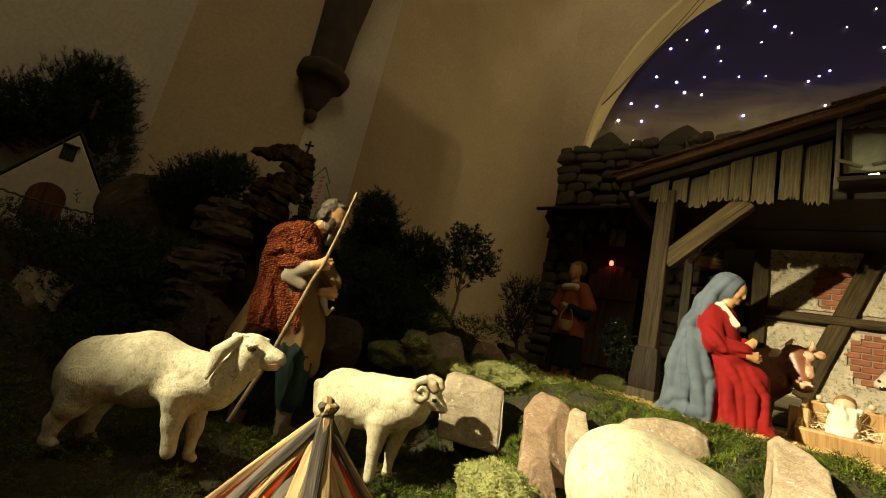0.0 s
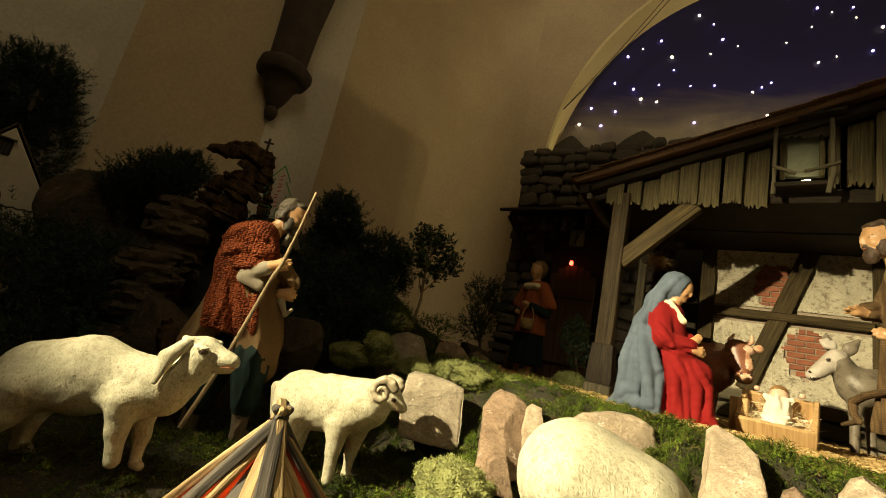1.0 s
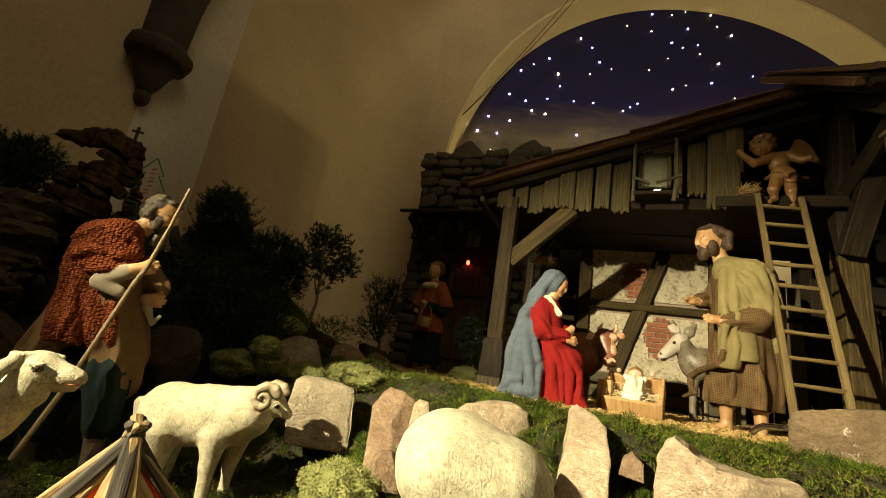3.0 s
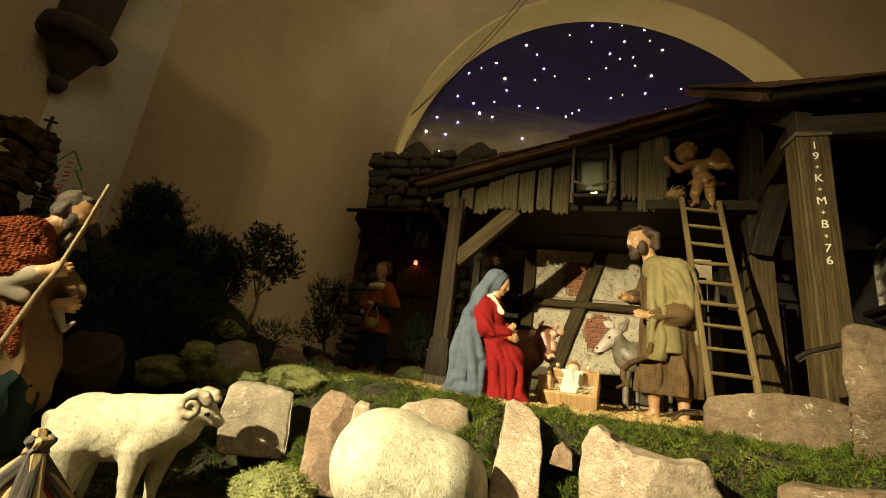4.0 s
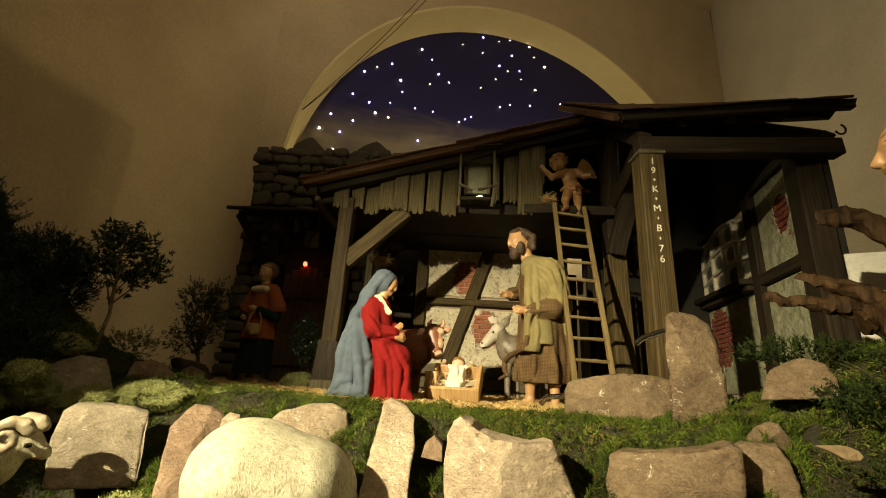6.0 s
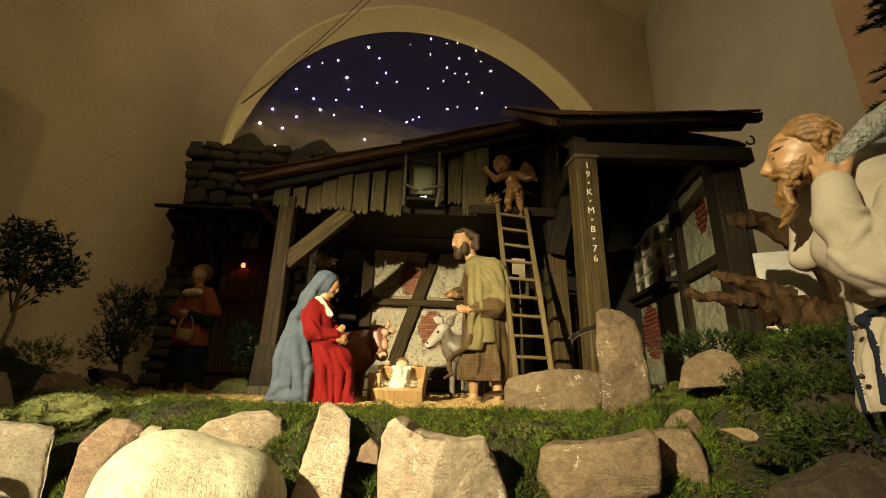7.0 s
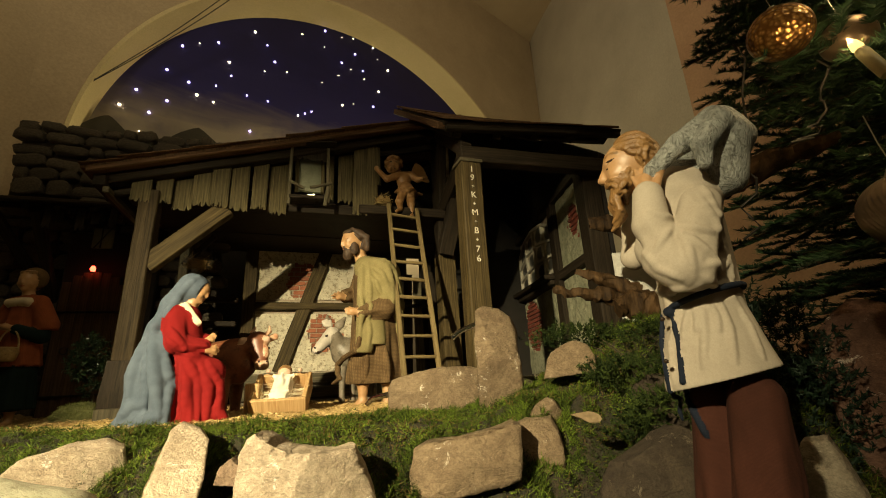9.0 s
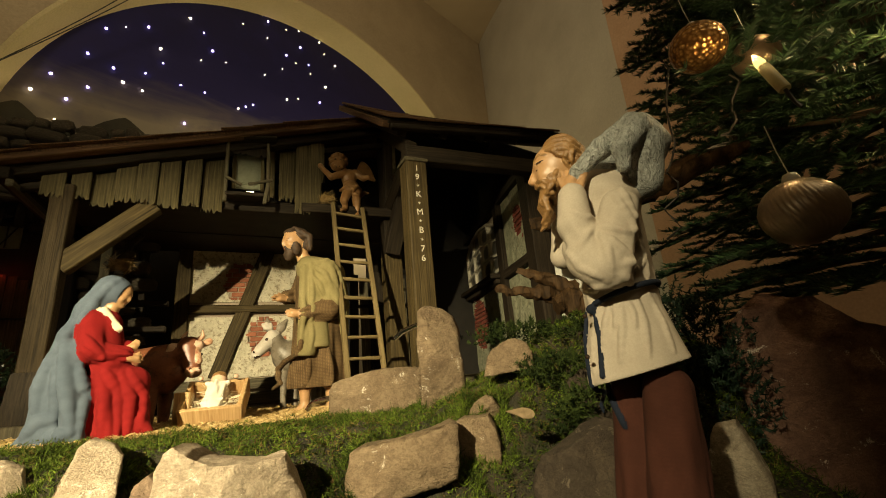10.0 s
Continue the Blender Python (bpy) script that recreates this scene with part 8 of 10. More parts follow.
def moss_cover():
    rng = np.random.default_rng(4)
    for name, mat, n, dry, label in (("moss_carpet", "moss", 620000, False, "green moss covering the bank"), ("dry_moss", "moss_dry", 130000, True, "brown dry moss and litter in patches")):
        x, y = scatter(n * 2, -1.75, 1.75, 0.10, 2.0, rng)
        near = rng.random(n * 2) < np.clip(0.95 / (0.35 + np.hypot(x, y)), 0.12, 1)
        patch = np.sin(7.3 * x + 2 * np.sin(4.1 * y)) * np.sin(6.1 * y + 2.2 * np.sin(3.7 * x)) + 0.4 * np.sin(23 * x) * np.sin(19 * y)
        hump = (0.5 + 0.5 * np.sin(61 * x + 4 * np.sin(19 * y)) * np.sin(55 * y + 4 * np.sin(23 * x))) ** 1.5
        near &= rng.random(n * 2) < ((0.9 - 0.6 * hump) if dry else (0.30 + 0.95 * hump))
        ok = near & ~is_floor(x, y - 0.10) & ((patch > 0.22) if dry else (patch < 0.92))
        x, y = x[ok], y[ok]
        x, y = x + rng.normal(0, 0.004, len(x)), y + rng.normal(0, 0.004, len(y))
        lump = 0.5 + 0.5 * np.sin(41 * x + 3 * np.sin(13 * y)) * np.sin(37 * y + 3 * np.sin(11 * x))
        z = ground_z(x, y) + 0.014 * lump + 0.010 * hump[ok] - 0.006
        way = np.stack([rng.normal(0, 0.75, len(x)), rng.normal(0, 0.75, len(x)) - 0.15, rng.uniform(0.1, 0.9, len(x))], 1)
        length = rng.uniform(0.004, 0.011, len(x)) * (0.55 + 0.75 * lump)
        me = blade_mesh(name, np.stack([x, y, z], 1), way, length, rng.uniform(0.0011, 0.0024, len(x)), rng, 0.8, True)
        single(name, me, mat, Matrix.Identity(4), label, "moss", kind="stuff")


moss_cover()


def straw_cover():
    rng = np.random.default_rng(9)
    x, y = scatter(52000, -1.1, 1.3, 1.3, 2.75, rng)
    ok = is_floor(x, y - rng.uniform(-0.02, 0.06, len(x))) & (rng.random(len(x)) < np.clip(1.9 - 0.62 * y, 0.1, 1))
    x, y = x[ok], y[ok]
    a = rng.uniform(0, 6.28, len(x))
    way = np.stack([np.cos(a), np.sin(a), rng.normal(0.12, 0.22, len(x))], 1)
    me = blade_mesh("straw", np.stack([x, y, ground_z(x, y) + rng.uniform(0.006, 0.016, len(x))], 1), way, rng.uniform(0.008, 0.022, len(x)), rng.uniform(0.0022, 0.0045, len(x)), rng, 0.12)
    single("straw", me, "straw", Matrix.Identity(4), "loose pale straw and chaff on the stable floor", "straw", kind="stuff")


straw_cover()


def rock(name, c, size, mat, seed, label, turn=0.0, tip=(0, 0), boxy=3.2, planes=0, category="rock", group="rocks of the bank", detail=0):
    rng = random.Random(seed)
    bm = bmesh.new()
    bmesh.ops.create_icosphere(bm, subdivisions=detail or (5 if max(size) > 0.20 and mat != "slate" else 4), radius=1.0)
    cuts = []
    for _ in range(planes or (9 if boxy > 7 else 12)):
        n = Vector((rng.gauss(0, 1), rng.gauss(0, 1), rng.gauss(0, 1))).normalized()
        cuts.append((n, rng.uniform(0.88, 1.10) if boxy > 7 else rng.uniform(0.58, 0.92)))
    off = Vector((rng.uniform(-50, 50), rng.uniform(-50, 50), rng.uniform(-50, 50)))
    for v in bm.verts:
        p = v.co
        k = (abs(p.x) ** boxy + abs(p.y) ** boxy + abs(p.z) ** boxy) ** (-1 / boxy)
        p = p * k
        for n, o in cuts:
            d = p.dot(n) - o
            if d > 0:
                p = p - n * d * 0.97
        w = 0.045 * noise.fractal(p * 1.5 + off, 1.0, 2.0, 3) + 0.030 * noise.fractal(p * 6 + off, 0.7, 2.0, 5)
        p = p * (1 + w)
        v.co = p
    for i in range(3):
        lo, hi = min(v.co[i] for v in bm.verts), max(v.co[i] for v in bm.verts)
        for v in bm.verts:
            v.co[i] = ((v.co[i] - lo) / (hi - lo) - 0.5) * size[i] * 1.06
    at = pose(*c, tip[0], tip[1], turn)
    return single(name, mesh_of(bm, name, 35), mat, at, label, category, group)


def block(c, turn, outline, depth, mat, seed, label, lean):
    """A broken block of stone with flat, tilted faces: its front follows outline (x, z) and leans back, and it runs back by depth."""
    rng = random.Random(seed)
    pts = [Vector((x, 0, z)) for x, z in outline]
    size = max(x for x, _ in outline) - min(x for x, _ in outline)
    size = max(size, max(z for _, z in outline))
    bm = bmesh.new()
    bm.faces.new([bm.verts.new(p) for p in pts])
    bmesh.ops.triangulate(bm, faces=list(bm.faces))
    for _ in range(6):
        bmesh.ops.subdivide_edges(bm, edges=[e for e in bm.edges if e.calc_length() > size / 34], cuts=1)
        bmesh.ops.triangulate(bm, faces=[f for f in bm.faces if len(f.verts) > 3])
    mid = sum(pts, Vector()) / len(pts)
    top = max(z for _, z in outline)
    planes = [(rng.gauss(0, 0.34), rng.gauss(0.10, 0.34), rng.uniform(-0.03, 0.03) * size) for _ in range(4)]
    segs = list(zip(pts, pts[1:] + pts[:1]))
    off = Vector((seed * 1.3, 0, 0))
    for v in bm.verts:
        p = v.co
        e = min((p - (a + (b - a) * max(0.0, min(1.0, (p - a).dot(b - a) / (b - a).length_squared)))).length for a, b in segs)
        face_y = max(k * (p.x - mid.x) + m * (p.z - mid.z) + o for k, m, o in planes)
        v.co.y = 0.75 * face_y - lean * (top - p.z) - 0.030 * size * (1 - math.exp(-e / (0.010 * size)))
    rim = [e for e in bm.edges if e.is_boundary]
    for dy, k in ((0.45, 0.99), (0.40, 0.93), (0.15, 0.60)):
        r = bmesh.ops.extrude_edge_only(bm, edges=rim)
        vs = [g for g in r["geom"] if isinstance(g, bmesh.types.BMVert)]
        for v in vs:
            v.co = Vector((mid.x + (v.co.x - mid.x) * k, v.co.y + dy * depth, mid.z + (v.co.z - mid.z) * k))
        rim = [g for g in r["geom"] if isinstance(g, bmesh.types.BMEdge)]
    bmesh.ops.holes_fill(bm, edges=rim, sides=0)
    bmesh.ops.triangulate(bm, faces=[f for f in bm.faces if len(f.verts) > 4])
    bmesh.ops.recalc_face_normals(bm, faces=bm.faces)
    for v in bm.verts:
        q = v.co / size
        v.co += (noise.noise_vector(q * 3.5 + off) * 0.018 + noise.noise_vector(q * 10 + off) * 0.008 + noise.noise_vector(q * 27 + off) * 0.005) * size
    single("rock", mesh_of(bm, "rock", 32), mat, pose(*c, 0, 0, turn), label, "rock", "rocks of the bank")
    xs, zs = [x for x, _ in outline], [z for _, z in outline]
    back = Vector((-math.sin(radians(turn)), math.cos(radians(turn)), 0)) * depth * 0.4
    FEET.append(((c[0] + back.x, c[1] + back.y, c[2]), (max(xs) - min(xs), depth, max(zs)), turn))


FEET = []
S, R, G, P = "sandstone", "sandstone_red", "greystone", "sandstone_pink"
block((0.241, 0.737, -0.115), -9.2, ((-0.089, 0.000), (-0.097, 0.081), (-0.094, 0.125), (-0.082, 0.149), (-0.069, 0.156), (-0.052, 0.146), (-0.038, 0.134), (-0.016, 0.128), (0.035, 0.123), (0.081, 0.124), (0.092, 0.108), (0.101, 0.088), (0.111, 0.058), (0.118, 0.028)), 0.11, S, 400, "large pale buff sandstone block in the moss", 0.15)
block((0.521, 0.765, -0.114), -28.3, ((-0.117, 0.000), (-0.107, 0.065), (-0.098, 0.102), (-0.083, 0.109), (-0.017, 0.116), (0.050, 0.128), (0.085, 0.140), (0.098, 0.135), (0.096, 0.088), (0.093, 0.046)), 0.12, R, 401, "broad brownish sandstone block in the moss", 0.15)
# separate block shaped for the shaded side face of the broad one
block((0.670, 0.794, -0.101), -33.4, ((-0.075, 0.000), (-0.063, 0.075), (-0.053, 0.104), (-0.013, 0.123), (0.039, 0.124), (0.050, 0.103), (0.059, 0.071), (0.056, 0.031)), 0.12, R, 402, "sandstone block standing in for the shaded side of its neighbour", 0.15)
block((0.730, 0.848, -0.036), -35.5, ((-0.038, 0.043), (-0.025, 0.065), (-0.011, 0.081), (0.011, 0.094), (0.026, 0.091), (0.042, 0.065), (0.038, 0.016), (-0.043, 0.000)), 0.07, R, 403, "small reddish stone wedged in the moss", 0.20)
block((0.646, 1.285, -0.058), -23.3, ((-0.156, 0.000), (-0.161, 0.135), (-0.148, 0.168), (-0.108, 0.179), (-0.025, 0.196), (0.100, 0.198), (0.162, 0.177), (0.172, 0.136), (0.164, 0.043)), 0.16, R, 404, "long squared sandstone block by the ladder", 0.10)
block((0.757, 1.089, -0.018), -31.1, ((-0.061, 0.000), (-0.055, 0.122), (-0.060, 0.173), (-0.062, 0.254), (-0.056, 0.304), (-0.034, 0.321), (0.010, 0.314), (0.041, 0.289), (0.052, 0.243), (0.053, 0.192), (0.060, 0.143), (0.059, 0.085), (0.055, 0.017)), 0.10, R, 405, "upright reddish standing stone", 0.12)
block((0.538, 1.057, -0.077), -21.9, ((-0.059, 0.061), (-0.024, 0.072), (0.044, 0.087), (0.051, 0.079), (0.053, 0.018), (-0.065, 0.000)), 0.08, S, 406, "small flat pale stone", 0.30)
block((0.847, 0.887, 0.094), -39.0, ((-0.069, 0.000), (-0.056, 0.047), (-0.044, 0.064), (-0.001, 0.084), (0.019, 0.086), (0.043, 0.074), (0.054, 0.051), (0.054, 0.013)), 0.08, R, 407, "small reddish stone on the moss", 0.30)
block((0.034, 0.984, -0.115), 7.5, ((-0.052, 0.000), (-0.044, 0.038), (-0.031, 0.092), (-0.020, 0.154), (-0.005, 0.166), (0.029, 0.152), (0.047, 0.133), (0.045, 0.080), (0.031, 0.003)), 0.10, S, 408, "narrow sandstone slab lying down the bank", 1.30)
block((-0.156, 1.079, -0.123), 16.6, ((-0.109, 0.100), (-0.082, 0.125), (-0.026, 0.140), (0.042, 0.144), (0.073, 0.130), (0.085, 0.080), (0.098, 0.004), (-0.081, 0.000)), 0.14, S, 409, "rounded buff sandstone block in the moss", 0.50)
block((-0.398, 1.011, -0.159), 29.9, ((-0.056, 0.004), (-0.054, 0.081), (-0.053, 0.117), (-0.030, 0.151), (-0.010, 0.167), (0.021, 0.164), (0.050, 0.150), (0.058, 0.113), (0.073, 0.000)), 0.10, P, 410, "reddish pointed sandstone in the moss", 0.50)
block((-0.335, 1.025, -0.118), 25.2, ((-0.023, 0.057), (-0.018, 0.099), (-0.002, 0.111), (0.018, 0.108), (0.041, 0.000), (-0.016, 0.000)), 0.07, S, 411, "small buff stone beside a larger one", 0.50)
block((-0.613, 1.029, -0.169), 36.7, ((-0.080, 0.008), (-0.090, 0.107), (-0.085, 0.153), (-0.067, 0.165), (-0.018, 0.166), (0.041, 0.160), (0.075, 0.150), (0.073, 0.120), (0.072, 0.078), (0.077, 0.000)), 0.13, G, 412, "grey fieldstone block in the moss", 0.35)
block((-1.020, 1.377, -0.097), 40.8, ((-0.092, 0.052), (-0.086, 0.140), (-0.053, 0.177), (0.009, 0.200), (0.074, 0.191), (0.110, 0.100), (0.117, 0.016), (-0.078, 0.000)), 0.12, G, 413, "pale grey fieldstone on the bank", 0.50)
block((-0.924, 1.614, -0.041), 33.5, ((-0.084, 0.075), (-0.065, 0.133), (-0.011, 0.144), (0.035, 0.124), (0.089, 0.066), (0.104, 0.007), (-0.069, 0.000)), 0.09, P, 414, "small reddish stone on the bank", 0.40)
block((-0.347, 0.893, -0.180), 30.9, ((-0.025, 0.004), (-0.022, 0.056), (-0.008, 0.067), (0.017, 0.069), (0.038, 0.000)), 0.06, P, 415, "small red stone low in the moss", 0.30)
block((0.128, 0.903, -0.052), -3.0, ((-0.022, 0.004), (-0.016, 0.030), (0.001, 0.042), (0.019, 0.028), (0.019, 0.000)), 0.06, P, 416, "small brown stone in the moss", 0.30)
block((1.345, 0.534, -0.259), -65.6, ((-0.143, 0.397), (-0.104, 0.426), (-0.074, 0.461), (-0.039, 0.493), (-0.012, 0.484), (0.014, 0.472), (0.062, 0.469), (0.092, 0.438), (0.124, 0.403), (0.186, 0.371), (0.169, 0.261), (0.086, 0.025), (-0.078, 0.000), (-0.075, 0.096), (-0.093, 0.190), (-0.116, 0.318)), 0.22, "porphyry", 417, "large dark red boulder under the Christmas tree", 0.12)
block((0.985, 0.484, -0.160), -61.2, ((-0.060, 0.000), (-0.037, 0.112), (-0.021, 0.148), (0.010, 0.153), (0.026, 0.114), (0.041, 0.061), (0.041, 0.012)), 0.12, "greystone", 418, "grey stone beside the red boulder", 0.15)
for k, (pos, size, mat, turn, tip, boxy, label) in enumerate((
        ((0.800, 0.585, -0.120), (0.22, 0.15, 0.26), "slate", -10, (-14, 4), 4.5, "dark stone behind the legs of a figure"),
        ((1.010, 0.700, -0.020), (0.22, 0.16, 0.22), "slate", -20, (-8, 0), 4, "dark stone on the bank"),
        ((-1.070, 2.080, 0.050), (0.17, 0.12, 0.13), "slate", 10, (0, 0), 3.5, "dark stone beside the straw floor"),
        ((-0.960, 1.930, 0.030), (0.10, 0.09, 0.10), R, 30, (0, 0), 3.5, "small dark reddish stone"),
        ((-1.720, 0.290, -0.110), (0.34, 0.24, 0.26), G, 10, (0, 6), 3.2, "rounded grey boulder at the foot of the bank"),
        ((-2.130, 0.620, 0.290), (0.36, 0.26, 0.36), "slate", 30, (0, -6), 3.6, "large grey-brown boulder under the chapel"),
        ((-1.150, 0.985, -0.030), (0.16, 0.12, 0.20), "slate", 30, (0, 0), 3.5, "dark rock on the bank"),
        ((-1.390, 0.640, -0.060), (0.24, 0.18, 0.24), "slate", 20, (0, 8), 3.5, "dark rock in the shade"),
        ((-1.560, 1.050, 0.280), (0.30, 0.22, 0.34), "slate", 45, (0, 0), 3.5, "dark rock on the slope"),
        ((-1.900, 0.930, 0.380), (0.32, 0.24, 0.30), "slate", 5, (0, 0), 3.5, "dark rock on the slope"),
        ((-1.330, 0.880, 0.060), (0.20, 0.14, 0.20), "slate", 60, (0, 0), 3.5, "dark rock on the slope"))):
    rock("rock", pos, size, mat, 117 + k, label, turn, tip, boxy)
    if k < 4:
        FEET.append((pos, size, turn))


def moss_collars():
    """Moss that grows up round the feet of the stones."""
    rng = np.random.default_rng(12)
    base, way = [], []
    for (cx, cy, cz), size, turn in FEET:
        n = int(9000 * (size[0] + size[1]))
        a = rng.uniform(0, 2 * math.pi, n)
        q = np.clip(rng.normal(1.08, 0.13, n), 0.86, 1.5) * (1 + 0.10 * np.sin(5 * a + cx * 40))
        k = (np.abs(np.cos(a)) ** 4 + np.abs(np.sin(a)) ** 4) ** -0.25
        u, v = size[0] / 2 * q * k * np.cos(a), size[1] / 2 * q * k * np.sin(a)
        ct, st = math.cos(radians(turn)), math.sin(radians(turn))
        x, y = cx + u * ct - v * st, cy + u * st + v * ct
        rise = 0.030 * (0.45 + 0.55 * np.sin(4 * a + cx * 31) * np.sin(7 * a + cy * 17)) * np.exp(-((q - 1) / 0.22) ** 2)
        base.append(np.stack([x, y, ground_z(x, y) + rise * rng.uniform(0.5, 1.1, n)], 1))
        way.append(np.stack([0.5 * np.cos(a) + rng.normal(0, 0.6, n), 0.5 * np.sin(a) + rng.normal(0, 0.6, n), np.full(n, 0.8)], 1))
    b, w = np.concatenate(base), np.concatenate(way)
    ok = ~is_floor(b[:, 0], b[:, 1] - 0.08)
    b, w = b[ok], w[ok]
    me = blade_mesh("moss_tufts", b, w, rng.uniform(0.008, 0.021, len(b)), rng.uniform(0.0011, 0.0024, len(b)), rng, 0.8, True)
    single("moss_tufts", me, "moss", Matrix.Identity(4), "tufts of green moss round the feet of the stones", "moss", kind="stuff")


moss_collars()


def moss_clumps():
    """Loose, shaggy clumps of longer moss among the stones."""
    rng = np.random.default_rng(77)
    base, way, length = [], [], []
    x, y = scatter(2300, -1.25, 1.5, 0.45, 1.62, rng)
    wave = np.sin(5.3 * x + 1.7 * np.sin(7.1 * y)) * np.sin(6.7 * y + 1.3 * np.sin(4.9 * x))
    ok = ~is_floor(x, y - 0.04) & (wave > -0.35) & (rng.random(len(x)) < np.clip(1.1 - 0.35 * np.abs(x - 0.5), 0.2, 1))
    for cx, cy in zip(x[ok], y[ok]):
        n = int(rng.integers(60, 150))
        r, h = rng.uniform(0.016, 0.042), rng.uniform(0.008, 0.030)
        a, q = rng.uniform(0, 2 * math.pi, n), np.sqrt(rng.uniform(0, 1, n))
        u, v = cx + r * q * np.cos(a), cy + r * q * np.sin(a)
        base.append(np.stack([u, v, ground_z(u, v) + h * (1 - q * q)], 1))
        way.append(np.stack([0.9 * q * np.cos(a) + rng.normal(0, 0.45, n), 0.9 * q * np.sin(a) + rng.normal(0, 0.45, n), 0.75 - 0.6 * q + rng.normal(0, 0.2, n)], 1))
        length.append(rng.uniform(0.005, 0.013, n))
    b, w, l = np.concatenate(base), np.concatenate(way), np.concatenate(length)
    for name, mat, keep, label in (("moss_clumps", "moss", np.arange(len(b)) % 4 != 0, "shaggy clumps of green moss between the stones"), ("moss_litter", "moss_dry", np.arange(len(b)) % 4 == 0, "dry brown strands in the moss")):
        me = blade_mesh(name, b[keep], w[keep], l[keep], rng.uniform(0.0014, 0.0028, int(keep.sum())), rng, 0.8, True)
        single(name, me, mat, Matrix.Identity(4), label, "moss", kind="stuff")


moss_clumps()


def layered_rock(c, size, seed):
    """A dark crag of thin slabs."""
    rng = random.Random(seed)
    t = thing("layered_rock", c, "dark crag of thin layered rock on the slope", "rock", "crags")
    n = 8
    for k in range(n):
        z = c[2] - size[2] / 2 + size[2] * k / n
        w = size[0] * (0.75 + 0.25 * math.sin(math.pi * (k + 1) / (n + 1))) * rng.uniform(0.7, 1.1)
        bm = bmesh.new()
        bmesh.ops.create_icosphere(bm, subdivisions=3, radius=1.0)
        off = Vector((k * 3.1, seed, 0))
        for v in bm.verts:
            p = v.co * (1 + 0.22 * noise.fractal(v.co * 2.2 + off, 1.0, 2.0, 3))
            v.co = Vector((p.x * w / 2, p.y * size[1] / 2, max(-0.62, min(0.62, p.z)) * size[2] / n * 1.1))
        part("slab", bm, "slate", t, "", pose(c[0] + rng.uniform(-1, 1) * 0.02, c[1] + rng.uniform(-1, 1) * 0.02, z, rng.uniform(-5, 5), rng.uniform(-5, 5), 28 + rng.uniform(-15, 15)), 35)


layered_rock((-1.64, 0.725, 0.23), (0.22, 0.18, 0.36), 3)
layered_rock((-1.45, 0.60, 0.06), (0.20, 0.16, 0.26), 8)


def cushion(c, r, seed):
    """A pale cushion of moss, knobbly and fuzzy."""
    rng = np.random.default_rng(seed)
    t = thing("moss_cushion", (c[0], c[1], c[2] - r[2] * 0.6), "pale yellow-green cushion of moss on the bank", "moss cushion", "moss cushions")
    bm = bmesh.new()
    bmesh.ops.create_icosphere(bm, subdivisions=5, radius=1.0)
    off = Vector((seed * 1.7, 0, 0))
    for v in bm.verts:
        p = v.co * (1 + 0.24 * noise.fractal(v.co * 1.6 + off, 1.0, 2.0, 2) + 0.07 * noise.noise(v.co * 7 + off) + 0.05 * noise.noise(v.co * 15 + off))
        v.co = Vector((p.x * r[0] * 1.08, p.y * r[1] * 1.08, p.z * r[2] * 0.78))
    pts = np.array([v.co for v in bm.verts])
    nrm = np.array([v.normal for v in bm.verts])
    part("cushion", bm, "moss_pale", t, "", Matrix.Translation(c), 180)
    i = rng.integers(0, len(pts), 5200)
    base = pts[i] + rng.normal(0, 0.0025, (len(i), 3)) + np.array(c)
    way = nrm[i] + rng.normal(0, 0.55, (len(i), 3))
    me = blade_mesh("moss_fuzz", base, way, rng.uniform(0.003, 0.008, len(i)), rng.uniform(0.0012, 0.0024, len(i)), rng)
    tagged(put("moss_fuzz", me, "moss_tips", t), kind="stuff")


for k, (c, r) in enumerate((((-0.715, 1.315, 0.0), (0.10, 0.075, 0.055)), ((-0.575, 1.440, 0.0), (0.08, 0.06, 0.035)), ((-0.425, 0.855, -0.19), (0.075, 0.06, 0.075)), ((-0.835, 1.240, -0.02), (0.07, 0.06, 0.05)),
                            ((-1.10, 1.175, -0.02), (0.075, 0.06, 0.055)), ((-1.0, 1.235, 0.0), (0.06, 0.05, 0.05)), ((-0.36, 0.74, -0.24), (0.07, 0.06, 0.05)), ((-0.985, 1.185, 0.05), (0.045, 0.04, 0.04)), ((-1.14, 1.42, 0.13), (0.085, 0.07, 0.05)),
                            ((-0.605, 2.265, 0.03), (0.075, 0.06, 0.06)), ((-1.30, 1.38, 0.10), (0.09, 0.07, 0.06)), ((-1.78, 0.95, 0.56), (0.08, 0.06, 0.05)))):
    cushion(c, r, 50 + k)


def sprigs(centres, ways, rng, needles, reach, length, width):
    """Needles set along short twigs: base points, ways, lengths and widths."""
    n = len(centres)
    u = rng.uniform(0, 1, (n, needles))
    ways = ways / np.linalg.norm(ways, axis=1, keepdims=True)
    base = centres[:, None, :] + ways[:, None, :] * (u * reach)[..., None]
    out = ways[:, None, :] * 0.7 + rng.normal(0, 0.75, (n, needles, 3))
    return base.reshape(-1, 3), out.reshape(-1, 3), rng.uniform(0.6, 1.0, n * needles) * length, np.full(n * needles, width)


